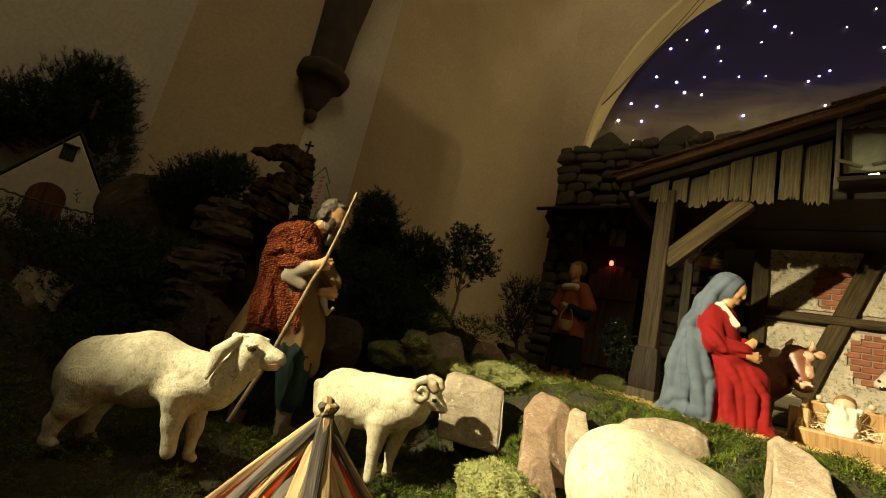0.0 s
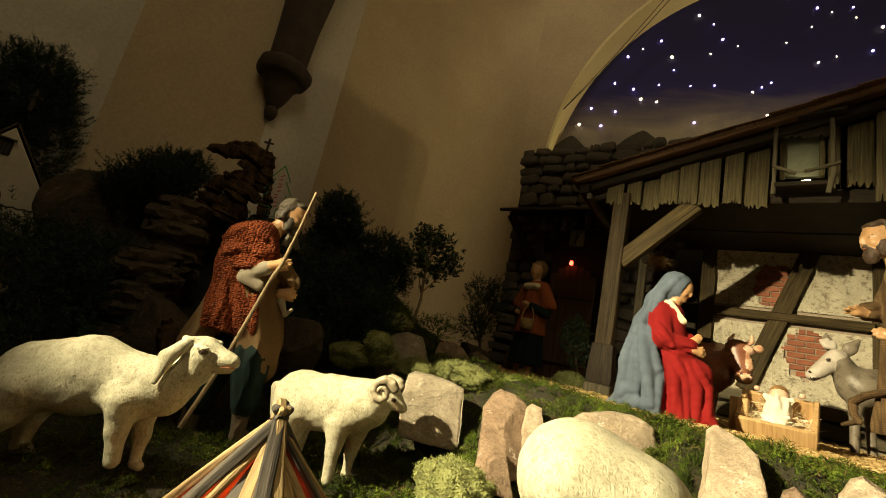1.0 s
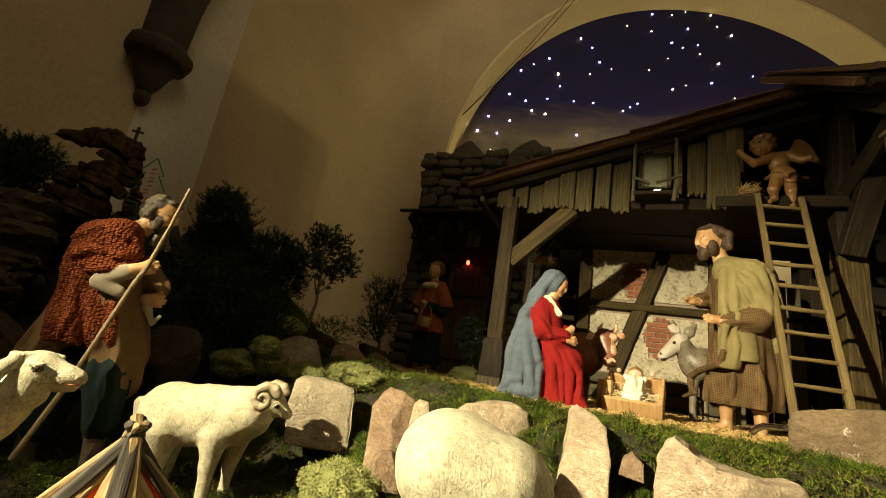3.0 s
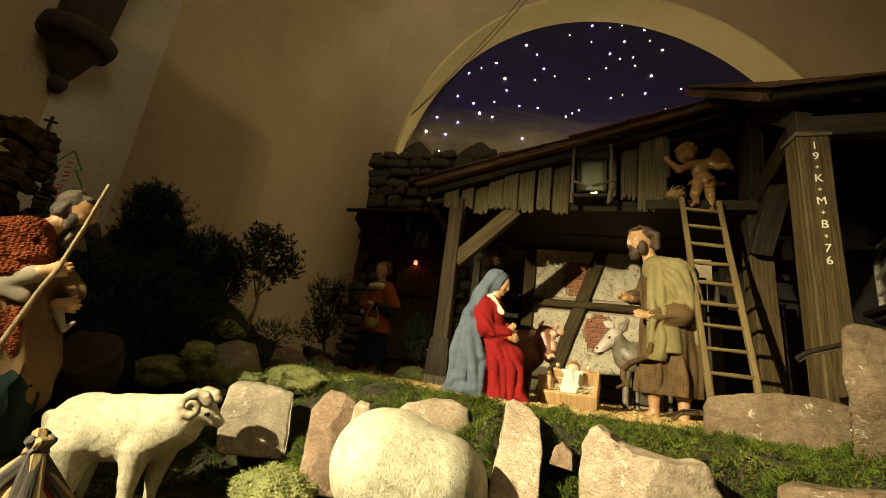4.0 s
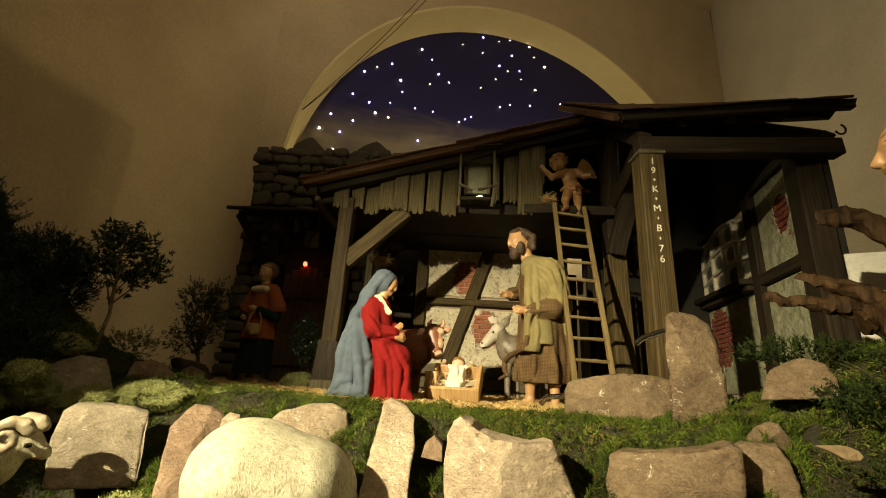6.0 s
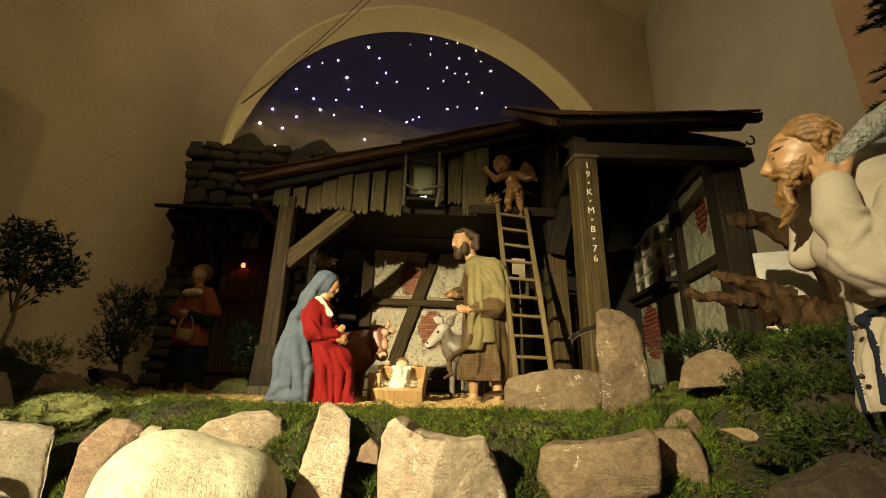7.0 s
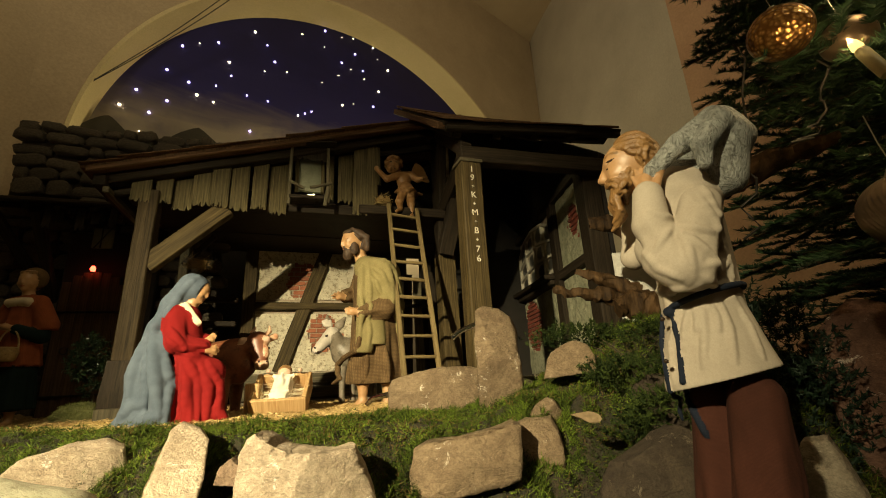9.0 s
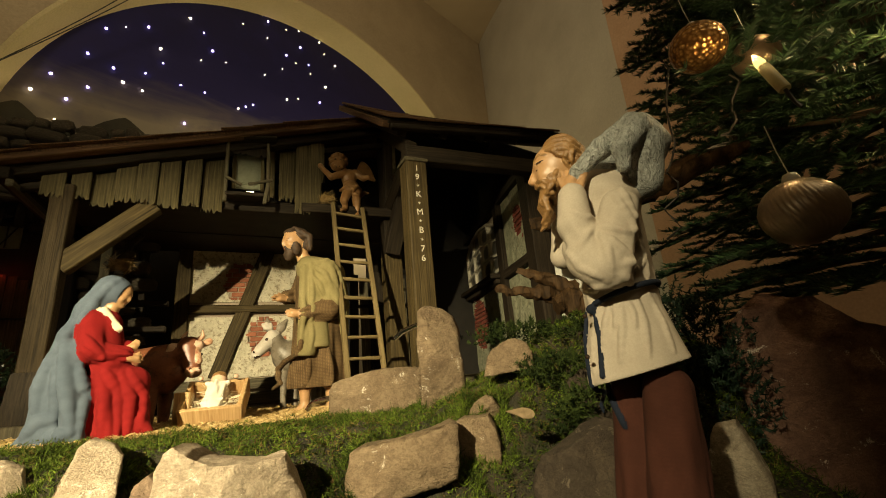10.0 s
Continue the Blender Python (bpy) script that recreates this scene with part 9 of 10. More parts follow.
def shrub(name, foot, lobes, label, seed, mat="needles", count=2600, needles=13, reach=0.035, length=0.017, width=0.0024, trunk=0.012, bark="bark", category="shrub", group="shrubs of the crib"):
    """A small tree or shrub: tapered trunk and limbs, and an uneven crown of many sprigs in several lobes."""
    rng = np.random.default_rng(seed)
    t = thing(name, foot, label, category, group)
    foot_v = Vector(foot)
    big = max(lobes, key=lambda l: l[1][0])
    top = Vector(big[0])
    part("trunk", tube_bm([foot_v - Vector((0, 0, 0.02)), foot_v.lerp(top, 0.35) + Vector((0.010, 0.004, 0)), foot_v.lerp(top, 0.7) + Vector((-0.006, 0, 0)), top], [trunk, trunk * 0.8, trunk * 0.6, trunk * 0.3], 8), bark, t, "", None, 60)
    pts, ways = [], []
    for c, r in lobes:
        n = max(20, int(count * (r[0] * r[1] * r[2]) ** (2 / 3) / sum((q[0] * q[1] * q[2]) ** (2 / 3) for _, q in lobes)))
        d = rng.normal(size=(n, 3))
        d /= np.linalg.norm(d, axis=1, keepdims=True)
        k = rng.uniform(0.30, 1.0, n) ** 0.55 * (1 + 0.22 * np.sin(6 * d[:, 0] + c[0] * 9) * np.sin(5 * d[:, 2]) + 0.18 * np.sin(11 * d[:, 1] + 7 * d[:, 2])) * np.where(rng.random(n) < 0.12, 1.22, 1.0)
        pts.append(np.array(c) + d * np.array(r) * k[:, None])
        ways.append(d + np.array([0, 0, 0.85]) + rng.normal(0, 0.3, (n, 3)))
        for j in range(3):
            e = Vector(c) + Vector(d[j]) * min(r) * 0.7
            s = foot_v.lerp(top, 0.45 + 0.15 * j)
            part("limb", tube_bm([s, s.lerp(e, 0.5) + Vector((0, 0, 0.01)), e], [trunk * 0.45, trunk * 0.3, trunk * 0.15], 6), bark, t, "", None, 60)
    b, w, l, wd = sprigs(np.concatenate(pts), np.concatenate(ways), rng, needles, reach, length, width)
    slim = mat != "leaf"
    put("crown", blade_mesh("crown", b, w, l, wd * (1.35 if slim else 1.0), rng, 0.35, slim), mat, t)
    return t


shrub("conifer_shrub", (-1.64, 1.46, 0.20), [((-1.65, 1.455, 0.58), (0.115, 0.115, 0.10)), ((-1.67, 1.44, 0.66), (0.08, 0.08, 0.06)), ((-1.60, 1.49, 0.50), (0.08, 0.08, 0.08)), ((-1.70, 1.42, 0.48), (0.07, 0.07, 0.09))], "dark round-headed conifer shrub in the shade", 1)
shrub("bay_tree", (-1.24, 1.695, 0.14), [((-1.22, 1.71, 0.50), (0.12, 0.12, 0.105)), ((-1.25, 1.69, 0.58), (0.075, 0.075, 0.055)), ((-1.14, 1.74, 0.46), (0.06, 0.06, 0.05)), ((-1.30, 1.67, 0.45), (0.05, 0.05, 0.05))], "small bay tree with dark leaves and a bare stem", 2, "leaf", 420, 9, 0.03, 0.024, 0.0075, 0.009, "bark_pale")
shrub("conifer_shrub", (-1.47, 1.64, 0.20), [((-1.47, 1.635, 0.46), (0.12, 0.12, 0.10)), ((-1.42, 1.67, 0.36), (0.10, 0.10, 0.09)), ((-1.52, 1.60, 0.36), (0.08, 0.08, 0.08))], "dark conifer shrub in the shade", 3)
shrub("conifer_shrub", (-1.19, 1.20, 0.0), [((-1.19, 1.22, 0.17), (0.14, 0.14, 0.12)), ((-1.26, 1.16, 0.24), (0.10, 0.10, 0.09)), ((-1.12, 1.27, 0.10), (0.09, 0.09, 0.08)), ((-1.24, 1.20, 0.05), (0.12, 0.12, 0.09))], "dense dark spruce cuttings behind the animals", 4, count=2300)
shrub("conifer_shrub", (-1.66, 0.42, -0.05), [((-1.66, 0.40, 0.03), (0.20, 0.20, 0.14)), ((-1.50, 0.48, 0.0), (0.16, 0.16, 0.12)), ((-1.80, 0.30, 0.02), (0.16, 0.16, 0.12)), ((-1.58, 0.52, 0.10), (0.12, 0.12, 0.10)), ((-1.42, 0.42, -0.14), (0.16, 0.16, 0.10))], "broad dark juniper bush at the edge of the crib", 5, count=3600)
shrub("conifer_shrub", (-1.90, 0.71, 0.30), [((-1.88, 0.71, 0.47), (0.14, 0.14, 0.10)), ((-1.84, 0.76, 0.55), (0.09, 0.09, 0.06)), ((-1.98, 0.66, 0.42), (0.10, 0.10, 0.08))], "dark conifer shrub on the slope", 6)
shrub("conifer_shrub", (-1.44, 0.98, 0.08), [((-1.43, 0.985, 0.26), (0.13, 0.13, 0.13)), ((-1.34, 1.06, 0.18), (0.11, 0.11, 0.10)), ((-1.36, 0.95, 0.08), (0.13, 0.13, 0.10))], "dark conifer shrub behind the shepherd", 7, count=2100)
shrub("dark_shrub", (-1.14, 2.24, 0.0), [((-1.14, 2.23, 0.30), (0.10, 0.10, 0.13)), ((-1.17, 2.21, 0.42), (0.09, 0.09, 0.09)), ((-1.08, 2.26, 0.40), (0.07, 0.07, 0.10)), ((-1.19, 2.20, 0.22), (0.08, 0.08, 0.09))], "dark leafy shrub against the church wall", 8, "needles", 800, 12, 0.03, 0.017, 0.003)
shrub("leafy_shrub", (-0.60, 2.36, 0.0), [((-0.625, 2.35, 0.28), (0.055, 0.055, 0.075)), ((-0.60, 2.36, 0.17), (0.05, 0.05, 0.06)), ((-0.66, 2.33, 0.22), (0.045, 0.045, 0.04))], "small glossy green shrub beside the post", 9, "leaf", 220, 7, 0.025, 0.020, 0.008, 0.005)
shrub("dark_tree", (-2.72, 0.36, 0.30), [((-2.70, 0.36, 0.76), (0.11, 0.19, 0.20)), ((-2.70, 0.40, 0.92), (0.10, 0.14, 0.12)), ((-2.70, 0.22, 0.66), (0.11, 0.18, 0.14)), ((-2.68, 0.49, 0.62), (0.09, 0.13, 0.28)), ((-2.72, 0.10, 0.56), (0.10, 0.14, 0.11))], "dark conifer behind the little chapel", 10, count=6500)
shrub("undergrowth", (-1.33, 1.52, 0.10), [((-1.25, 1.55, 0.17), (0.12, 0.09, 0.05)), ((-1.10, 1.70, 0.15), (0.10, 0.08, 0.05)), ((-1.36, 1.45, 0.16), (0.10, 0.09, 0.06))], "low dark green undergrowth on the hill", 11, "moss", 700, 12, 0.02, 0.014, 0.002, 0.004)
shrub("undergrowth", (-2.05, 0.40, 0.25), [((-2.0, 0.42, 0.13), (0.22, 0.16, 0.07)), ((-1.85, 0.52, 0.12), (0.16, 0.14, 0.09)), ((-2.2, 0.20, 0.15), (0.14, 0.15, 0.05))], "low dark undergrowth below the chapel", 12, "needles", 1400, 12, 0.03, 0.016, 0.002, 0.004)
shrub("undergrowth", (1.0, 0.86, 0.12), [((0.98, 0.80, 0.10), (0.16, 0.10, 0.035)), ((1.15, 0.85, 0.19), (0.16, 0.12, 0.03)), ((1.02, 1.05, 0.20), (0.16, 0.10, 0.03)), ((0.90, 0.66, 0.02), (0.10, 0.10, 0.05))], "thick green moss tufts on the hill", 13, "moss_deep", 1500, 14, 0.018, 0.014, 0.0022, 0.003)
shrub("undergrowth", (1.30, 0.72, 0.10), [((1.28, 0.70, 0.16), (0.12, 0.10, 0.10)), ((1.20, 0.62, 0.02), (0.10, 0.08, 0.14)), ((1.34, 0.86, 0.22), (0.14, 0.10, 0.06))], "dark ivy and moss between the boulders", 14, "needles", 900, 12, 0.02, 0.016, 0.003, 0.003)


# ---- Christmas tree ----
def christmas_tree():
    rng = np.random.default_rng(31)
    foot = Vector((1.74, 0.33, -0.5))
    t = thing("christmas_tree", foot, "large dark green fir decorated as a Christmas tree", "Christmas tree")
    part("trunk", tube_bm([foot, foot + Vector((0, 0, 1.4)), foot + Vector((0.01, 0, 3.0))], [0.055, 0.04, 0.015], 10), "bark", t, "", None, 60)
    bases, ways = [], []
    stems = []
    for k in range(210):
        z = 0.24 + 1.68 * (k / 210)
        az = radians(137.5 * k + 40)
        # keep the branches that can be seen from the crib, and a ring behind them
        length = (0.72 - 0.20 * (z / 2.0)) * rng.uniform(0.78, 1.05)
        d = Vector((math.cos(az), math.sin(az), 0))
        if d.x > 0.55:
            continue
        a = Vector((foot.x, foot.y, z))
        pts = [a + d * (length * u) + Vector((0, 0, -0.20 * length * u * u + 0.05 * u)) for u in (0, 0.25, 0.5, 0.75, 1.0)]
        part("branch", tube_bm(pts, [0.010, 0.008, 0.0065, 0.005, 0.0025], 6), "bark", t, "", None, 60)
        side = Vector((-d.y, d.x, 0))
        twigs = [(pts[2], pts[4] - pts[2])]
        for j in range(14):
            u = 0.25 + 0.70 * j / 14
            i = min(3, int(u * 4))
            p = pts[i].lerp(pts[i + 1], u * 4 - i)
            s = 1 if j % 2 else -1
            w = (d * 0.75 + side * s * 0.8 + Vector((0, 0, rng.uniform(-0.18, 0.10)))).normalized()
            twigs.append((p, w * (0.30 * (1.10 - u)) * rng.uniform(0.75, 1.1)))
        for p, w in twigs:
            stems.append((p, p + w))
            n = max(16, int(w.length / 0.0008))
            u = rng.uniform(0, 1, n)
            b = np.array(p) + np.outer(u, np.array(w))
            wd = np.array(w.normalized())
            flat = np.cross(wd, (0, 0, 1.0))
            flat /= np.linalg.norm(flat) + 1e-9
            sgn = rng.choice((-1, 1), n)
            bases.append(b)
            ways.append(wd * 0.62 + np.outer(sgn * rng.uniform(0.3, 1.0, n), flat) + np.outer(rng.uniform(-0.12, 0.55, n), (0, 0, 1.0)))
    b, w = np.concatenate(bases), np.concatenate(ways)
    put("crown", blade_mesh("crown", b, w, rng.uniform(0.018, 0.028, len(b)), np.full(len(b), 0.0042), rng, 0.15, True), "fir", t)
    v, f = [], []
    for p, q in stems:
        o = Vector((0.0016, 0.0016, 0))
        o2 = Vector((0.0016, -0.0016, 0))
        k = len(v)
        v += [tuple(p + o), tuple(p - o), tuple(p + Vector((0, 0, 0.0026))), tuple(q)]
        f += [(k, k + 1, k + 3), (k + 1, k + 2, k + 3), (k + 2, k, k + 3)]
    tagged(put("twig_wood", quick_mesh("twig_wood", np.array(v), np.array(f)), "bark", t), kind="stuff")
    return t


christmas_tree()


def bauble(c, r, mat, label, ribs=0, squash=0.86):
    t = thing("bauble", (c[0], c[1], c[2] - r * squash), label, "bauble", "tree baubles")
    bm = bmesh.new()
    bmesh.ops.create_uvsphere(bm, u_segments=120 if ribs else 48, v_segments=40, radius=r)
    for v in bm.verts:
        a = math.atan2(v.co.y, v.co.x) + 0.5 * v.co.z / r
        k = 1 + (0.034 * math.cos(ribs * a) * (1 - (v.co.z / r) ** 2) if ribs else 0)
        v.co = Vector((v.co.x * k, v.co.y * k, v.co.z * squash))
    part("ball", bm, mat, t, "", Matrix.Translation(c) @ pose(0, 0, 0, 6, -8, 20), 180)
    part("cap", lathe_bm([(0.011, 0), (0.012, 0.004), (0.009, 0.012), (0.004, 0.014)], 16), "glitter", t, "silver cap", Matrix.Translation((c[0], c[1], c[2] + r * squash - 0.002)))
    top = Vector((c[0], c[1], c[2] + r * squash + 0.01))
    part("cord", tube_bm([top, top + Vector((-0.006, 0.004, 0.04)), top + Vector((-0.012, 0.006, 0.085))], 0.0009, 5), "glitter", t, "thin silver cord")



bauble((1.000, 0.300, 0.298), 0.0525, "bronze", "ribbed satin bronze bauble hanging on the fir", 40, 0.96)
bauble((1.148, 0.444, 0.760), 0.058, "gold", "crackled gold glass bauble hanging on the fir", 0, 0.94)
bauble((1.330, 0.420, 0.770), 0.050, "bronze", "dark bronze bauble deep in the fir", 0, 0.95)


def tree_candle(a, b):
    a, b = Vector(a), Vector(b)
    t = thing("tree_candle", b, "lit electric candle clipped to a fir branch", "candle")
    m, length = frame_between(b, a)
    part("candle_body", lathe_bm([(0.0085, 0), (0.0095, 0.004), (0.0095, length * 0.62), (0.008, length * 0.66)], 16), "candle", t, "cream plastic candle", m)
    part("flame", lathe_bm([(0.006, length * 0.64), (0.0085, length * 0.74), (0.006, length * 0.88), (0.001, length)], 12), "flame", t, "glowing flame-shaped bulb", m)
    light = bpy.data.lights.new("candle_bulb", "POINT")
    light.energy, light.shadow_soft_size, light.color = 1.25, 0.012, (1.0, 0.66, 0.28)
    new("candle_bulb", light).location = a + (a - b) * 0.10
    part("clip", tube_bm([b, b + (b - a) * 0.25 + Vector((0, 0, -0.006)), b + (b - a) * 0.45], 0.003, 6), "iron", t, "dark clip")


tree_candle((1.040, 0.311, 0.598), (1.032, 0.281, 0.505))
# two more candles, out of view, added to brighten the fir
tree_candle((1.330, 0.300, 0.930), (1.335, 0.285, 0.835))
tree_candle((1.300, 0.180, 0.560), (1.305, 0.165, 0.465))


def spiral_cable(name, a, b, label):
    a, b = Vector(a), Vector(b)
    pts = [a.lerp(b, k / 14) + Vector((0.014 * math.sin(2.1 * k), 0.014 * math.cos(1.7 * k), -0.05 * math.sin(math.pi * k / 14))) for k in range(15)]
    return cable(name, pts, 0.0025, label)


spiral_cable("fairy_light_cable", (1.20, 0.55, 0.85), (1.13, 0.60, 0.36), "dark fairy light cable in the fir")
spiral_cable("fairy_light_cable", (1.22, 0.42, 0.70), (1.10, 0.45, 0.50), "dark fairy light cable in the fir")


# ---- camp fire ----
def camp_fire():
    top = Vector((-0.535, 0.468, -0.070))
    t = thing("camp_fire", (top.x, top.y, -0.265), "cone of split and charred firewood with glowing embers", "camp fire")
    rng = random.Random(3)
    n = 19
    for k in range(n):
        a = 2 * math.pi * k / n + rng.uniform(-0.1, 0.1)
        r = rng.uniform(0.15, 0.19)
        foot = Vector((top.x + r * math.cos(a), top.y + r * math.sin(a), -0.27))
        head = top + Vector((-0.012 * math.cos(a), -0.012 * math.sin(a), rng.uniform(-0.035, 0.03)))
        beam("split_log", foot, head, rng.uniform(0.017, 0.032), rng.uniform(0.011, 0.018), "log" if rng.random() < 0.62 else "charred", t, "", (math.cos(a), math.sin(a), 0.3), 0.7, 0.0022, 0.0045)
    for k in range(9):
        a = 2 * math.pi * k / 9
        bm = bmesh.new()
        bmesh.ops.create_icosphere(bm, subdivisions=2, radius=0.02 + 0.008 * rng.random())
        for v in bm.verts:
            v.co *= 1 + 0.3 * noise.noise(v.co * 60 + Vector((k, 0, 0)))
        part("ember", bm, "ember", t, "glowing red ember", Matrix.Translation((top.x + 0.07 * math.cos(a), top.y + 0.07 * math.sin(a), -0.25 + 0.02 * rng.random())))


camp_fire()


# ---- roots and driftwood ----
def gnarl(name, at, paths, label, seed, mat="root", category="root wood", group="root wood"):
    """Twisted root wood: one thick, knobbly limb for each path of (x, y, z, r)."""
    t = thing(name, at, label, category, group)
    for j, path in enumerate(paths):
        pts, rad = [], []
        for (x0, y0, z0, r0), (x1, y1, z1, r1) in zip(path, path[1:]):
            for k in range(7):
                u = k / 7
                w = noise.noise_vector((x0 * 9 + u * 2, seed + j, z0 * 9))
                pts.append(Vector((x0, y0, z0)).lerp(Vector((x1, y1, z1)), u) + w * 0.012)
                rad.append((r0 + (r1 - r0) * u) * (1 + 0.28 * noise.noise((k * 0.9 + seed, j * 3.3, x0 * 5))))
        pts.append(Vector(path[-1][:3]))
        rad.append(path[-1][3])
        bm = tube_bm(pts, rad, 18)
        bmesh.ops.subdivide_edges(bm, edges=list(bm.edges), cuts=1, use_grid_fill=True)
        for v in bm.verts:
            v.co += noise.noise_vector(v.co * 26 + Vector((seed, 0, 0))) * 0.011 + noise.noise_vector(v.co * 75) * 0.0048 + noise.noise_vector(v.co * 190) * 0.0018
        part("limb", bm, mat, t, "", None, 32)


gnarl("driftwood", (1.22, 1.15, 0.20), [[(1.055, 1.225, 0.37, 0.010), (1.13, 1.17, 0.355, 0.020), (1.22, 1.11, 0.33, 0.034), (1.34, 1.02, 0.27, 0.045)],
                                       [(1.10, 1.16, 0.425, 0.008), (1.17, 1.11, 0.39, 0.020), (1.26, 1.06, 0.34, 0.032)],
                                       [(1.17, 1.13, 0.60, 0.020), (1.24, 1.08, 0.57, 0.028), (1.33, 1.02, 0.45, 0.03), (1.36, 1.0, 0.3, 0.04)],
                                       [(1.19, 1.10, 0.30, 0.030), (1.25, 1.06, 0.30, 0.050), (1.34, 1.0, 0.24, 0.06)]], "gnarled brown driftwood lying on the hill", 4)
gnarl("fir_log", (1.30, 0.62, 0.45), [[(1.19, 0.74, 0.52, 0.030), (1.26, 0.64, 0.555, 0.026), (1.36, 0.52, 0.60, 0.024)]], "short reddish brown log behind the figure", 9)
gnarl("summit_root", (-1.68, 0.90, 0.42), [[(-1.70, 0.88, 0.38, 0.060), (-1.67, 0.90, 0.50, 0.055), (-1.66, 0.91, 0.60, 0.050), (-1.65, 0.93, 0.68, 0.042)],
                                          [(-1.64, 0.94, 0.50, 0.040), (-1.62, 0.97, 0.60, 0.034), (-1.63, 0.96, 0.70, 0.026)],
                                          [(-1.63, 0.97, 0.675, 0.030), (-1.67, 0.90, 0.690, 0.032), (-1.715, 0.83, 0.668, 0.026), (-1.75, 0.78, 0.655, 0.012)],
                                          [(-1.64, 0.94, 0.705, 0.022), (-1.68, 0.88, 0.712, 0.020), (-1.71, 0.84, 0.700, 0.010)],
                                          [(-1.74, 0.82, 0.38, 0.045), (-1.73, 0.83, 0.50, 0.034), (-1.70, 0.86, 0.57, 0.018)],
                                          [(-1.61, 0.99, 0.44, 0.030), (-1.60, 1.00, 0.52, 0.022), (-1.62, 0.98, 0.58, 0.012)]], "reddish gnarled root standing on the crag", 6)
gnarl("stump", (-1.17, 0.60, -0.15), [[(-1.16, 0.60, -0.16, 0.035), (-1.17, 0.585, -0.05, 0.03), (-1.19, 0.57, 0.0, 0.014)], [(-1.13, 0.62, -0.15, 0.03), (-1.10, 0.62, -0.06, 0.015)]], "small dark root stump behind the sheep", 7)


def little_cross(at, h, label):
    t = thing("little_cross", at, label, "cross", "small crosses")
    a = Vector(at)
    beam("upright", a, a + Vector((0, 0, h)), h * 0.13, h * 0.13, "iron", t, bevel=0.0006, rough=0)
    beam("arm", a + Vector((-h * 0.25, -h * 0.2, h * 0.68)), a + Vector((h * 0.25, h * 0.2, h * 0.68)), h * 0.12, h * 0.12, "iron", t, side=(0, 0, 1), bevel=0.0006, rough=0)


little_cross((-1.640, 0.950, 0.715), 0.062, "small dark iron cross on the root")
little_cross((-2.34, 0.350, 0.640), 0.09, "small dark iron cross before the tree")


# ---- the little chapel ----
def chapel():
    base = Vector((-2.40, 0.346, 0.195))
    m = Matrix.Translation(base) @ pose(0, 0, 0, 0, 0, 78)
    t = thing("chapel_model", base, "small white-rendered chapel model with a steep gable", "model chapel")
    # x across the gable, y back from it
    w, eave, apex, deep = 0.185, 0.11, 0.375, 0.30
    bm = bmesh.new()
    prof = [(-w, -0.25), (w, -0.25), (w * 0.93, eave), (0.0, apex), (-w * 0.93, eave)]
    f = [bm.verts.new((x, 0, z)) for x, z in prof]
    b = [bm.verts.new((x, deep, z)) for x, z in prof]
    bm.faces.new(f)
    bm.faces.new(b[::-1])
    for k in range(5):
        bm.faces.new((f[k], b[k], b[(k + 1) % 5], f[(k + 1) % 5]))
    bmesh.ops.recalc_face_normals(bm, faces=bm.faces)
    bmesh.ops.bevel(bm, geom=list(bm.edges), offset=0.004, segments=1, affect="EDGES")
    part("wall", bm, "chapel_wall", t, "", m)
    for s in (-1, 1):
        bm = bmesh.new()
        p, q = Vector((s * 0.004, 0.012, apex + 0.012)), Vector((s * w * 1.06, 0.012, eave - 0.02))
        vs = [bm.verts.new(v + Vector((0, y, h))) for h in (0, 0.012) for y, v in ((0, p), (deep + 0.02, p), (deep + 0.02, q), (0, q))]
        for f4 in ((0, 1, 2, 3), (7, 6, 5, 4), (0, 3, 7, 4), (1, 0, 4, 5), (2, 1, 5, 6), (3, 2, 6, 7)):
            bm.faces.new([vs[k] for k in f4])
        bmesh.ops.recalc_face_normals(bm, faces=bm.faces)
        part("roof", bm, "slate", t, "", m)
    win = part("window", box_bm(-0.024, 0.024, -0.006, 0.004, 0.255, 0.315, 0.002), "black", t, "small dark barred window", m @ pose(-0.01, 0, 0))
    for k in range(3):
        part("bar", box_bm(-0.0015, 0.0015, -0.010, -0.006, 0.255, 0.315, 0), "iron", win, "", m @ pose(-0.022 + 0.012 * k, 0, 0))
    part("canopy", box_bm(-0.03, 0.03, -0.02, 0.0, 0.316, 0.323, 0.001), "slate", t, "", m @ pose(-0.01, 0, 0))
    bm = bmesh.new()
    arc = [(-0.062, -0.06), (0.062, -0.06)] + [(0.062 * math.cos(a), 0.05 + 0.062 * math.sin(a)) for a in [math.pi * k / 14 for k in range(15)]]
    bm.faces.new([bm.verts.new((x, -0.006, z)) for x, z in arc])
    r = bmesh.ops.extrude_face_region(bm, geom=list(bm.faces))
    for v in r["geom"]:
        if isinstance(v, bmesh.types.BMVert):
            v.co.y += 0.012
    bmesh.ops.recalc_face_normals(bm, faces=bm.faces)
    part("door", bm, "chapel_door", t, "arched brown door", m @ pose(-0.02, 0, 0.03))


chapel()
cable("chain", [Vector((-1.93, 0.02, 0.235)).lerp(Vector((-1.86, 0.40, 0.222)), k / 30) + Vector((0.004 * (k % 2), 0, 0.004 * (k % 2) - 0.012 * math.sin(math.pi * k / 30))) for k in range(31)], 0.0035, "thin rope hung before the chapel")


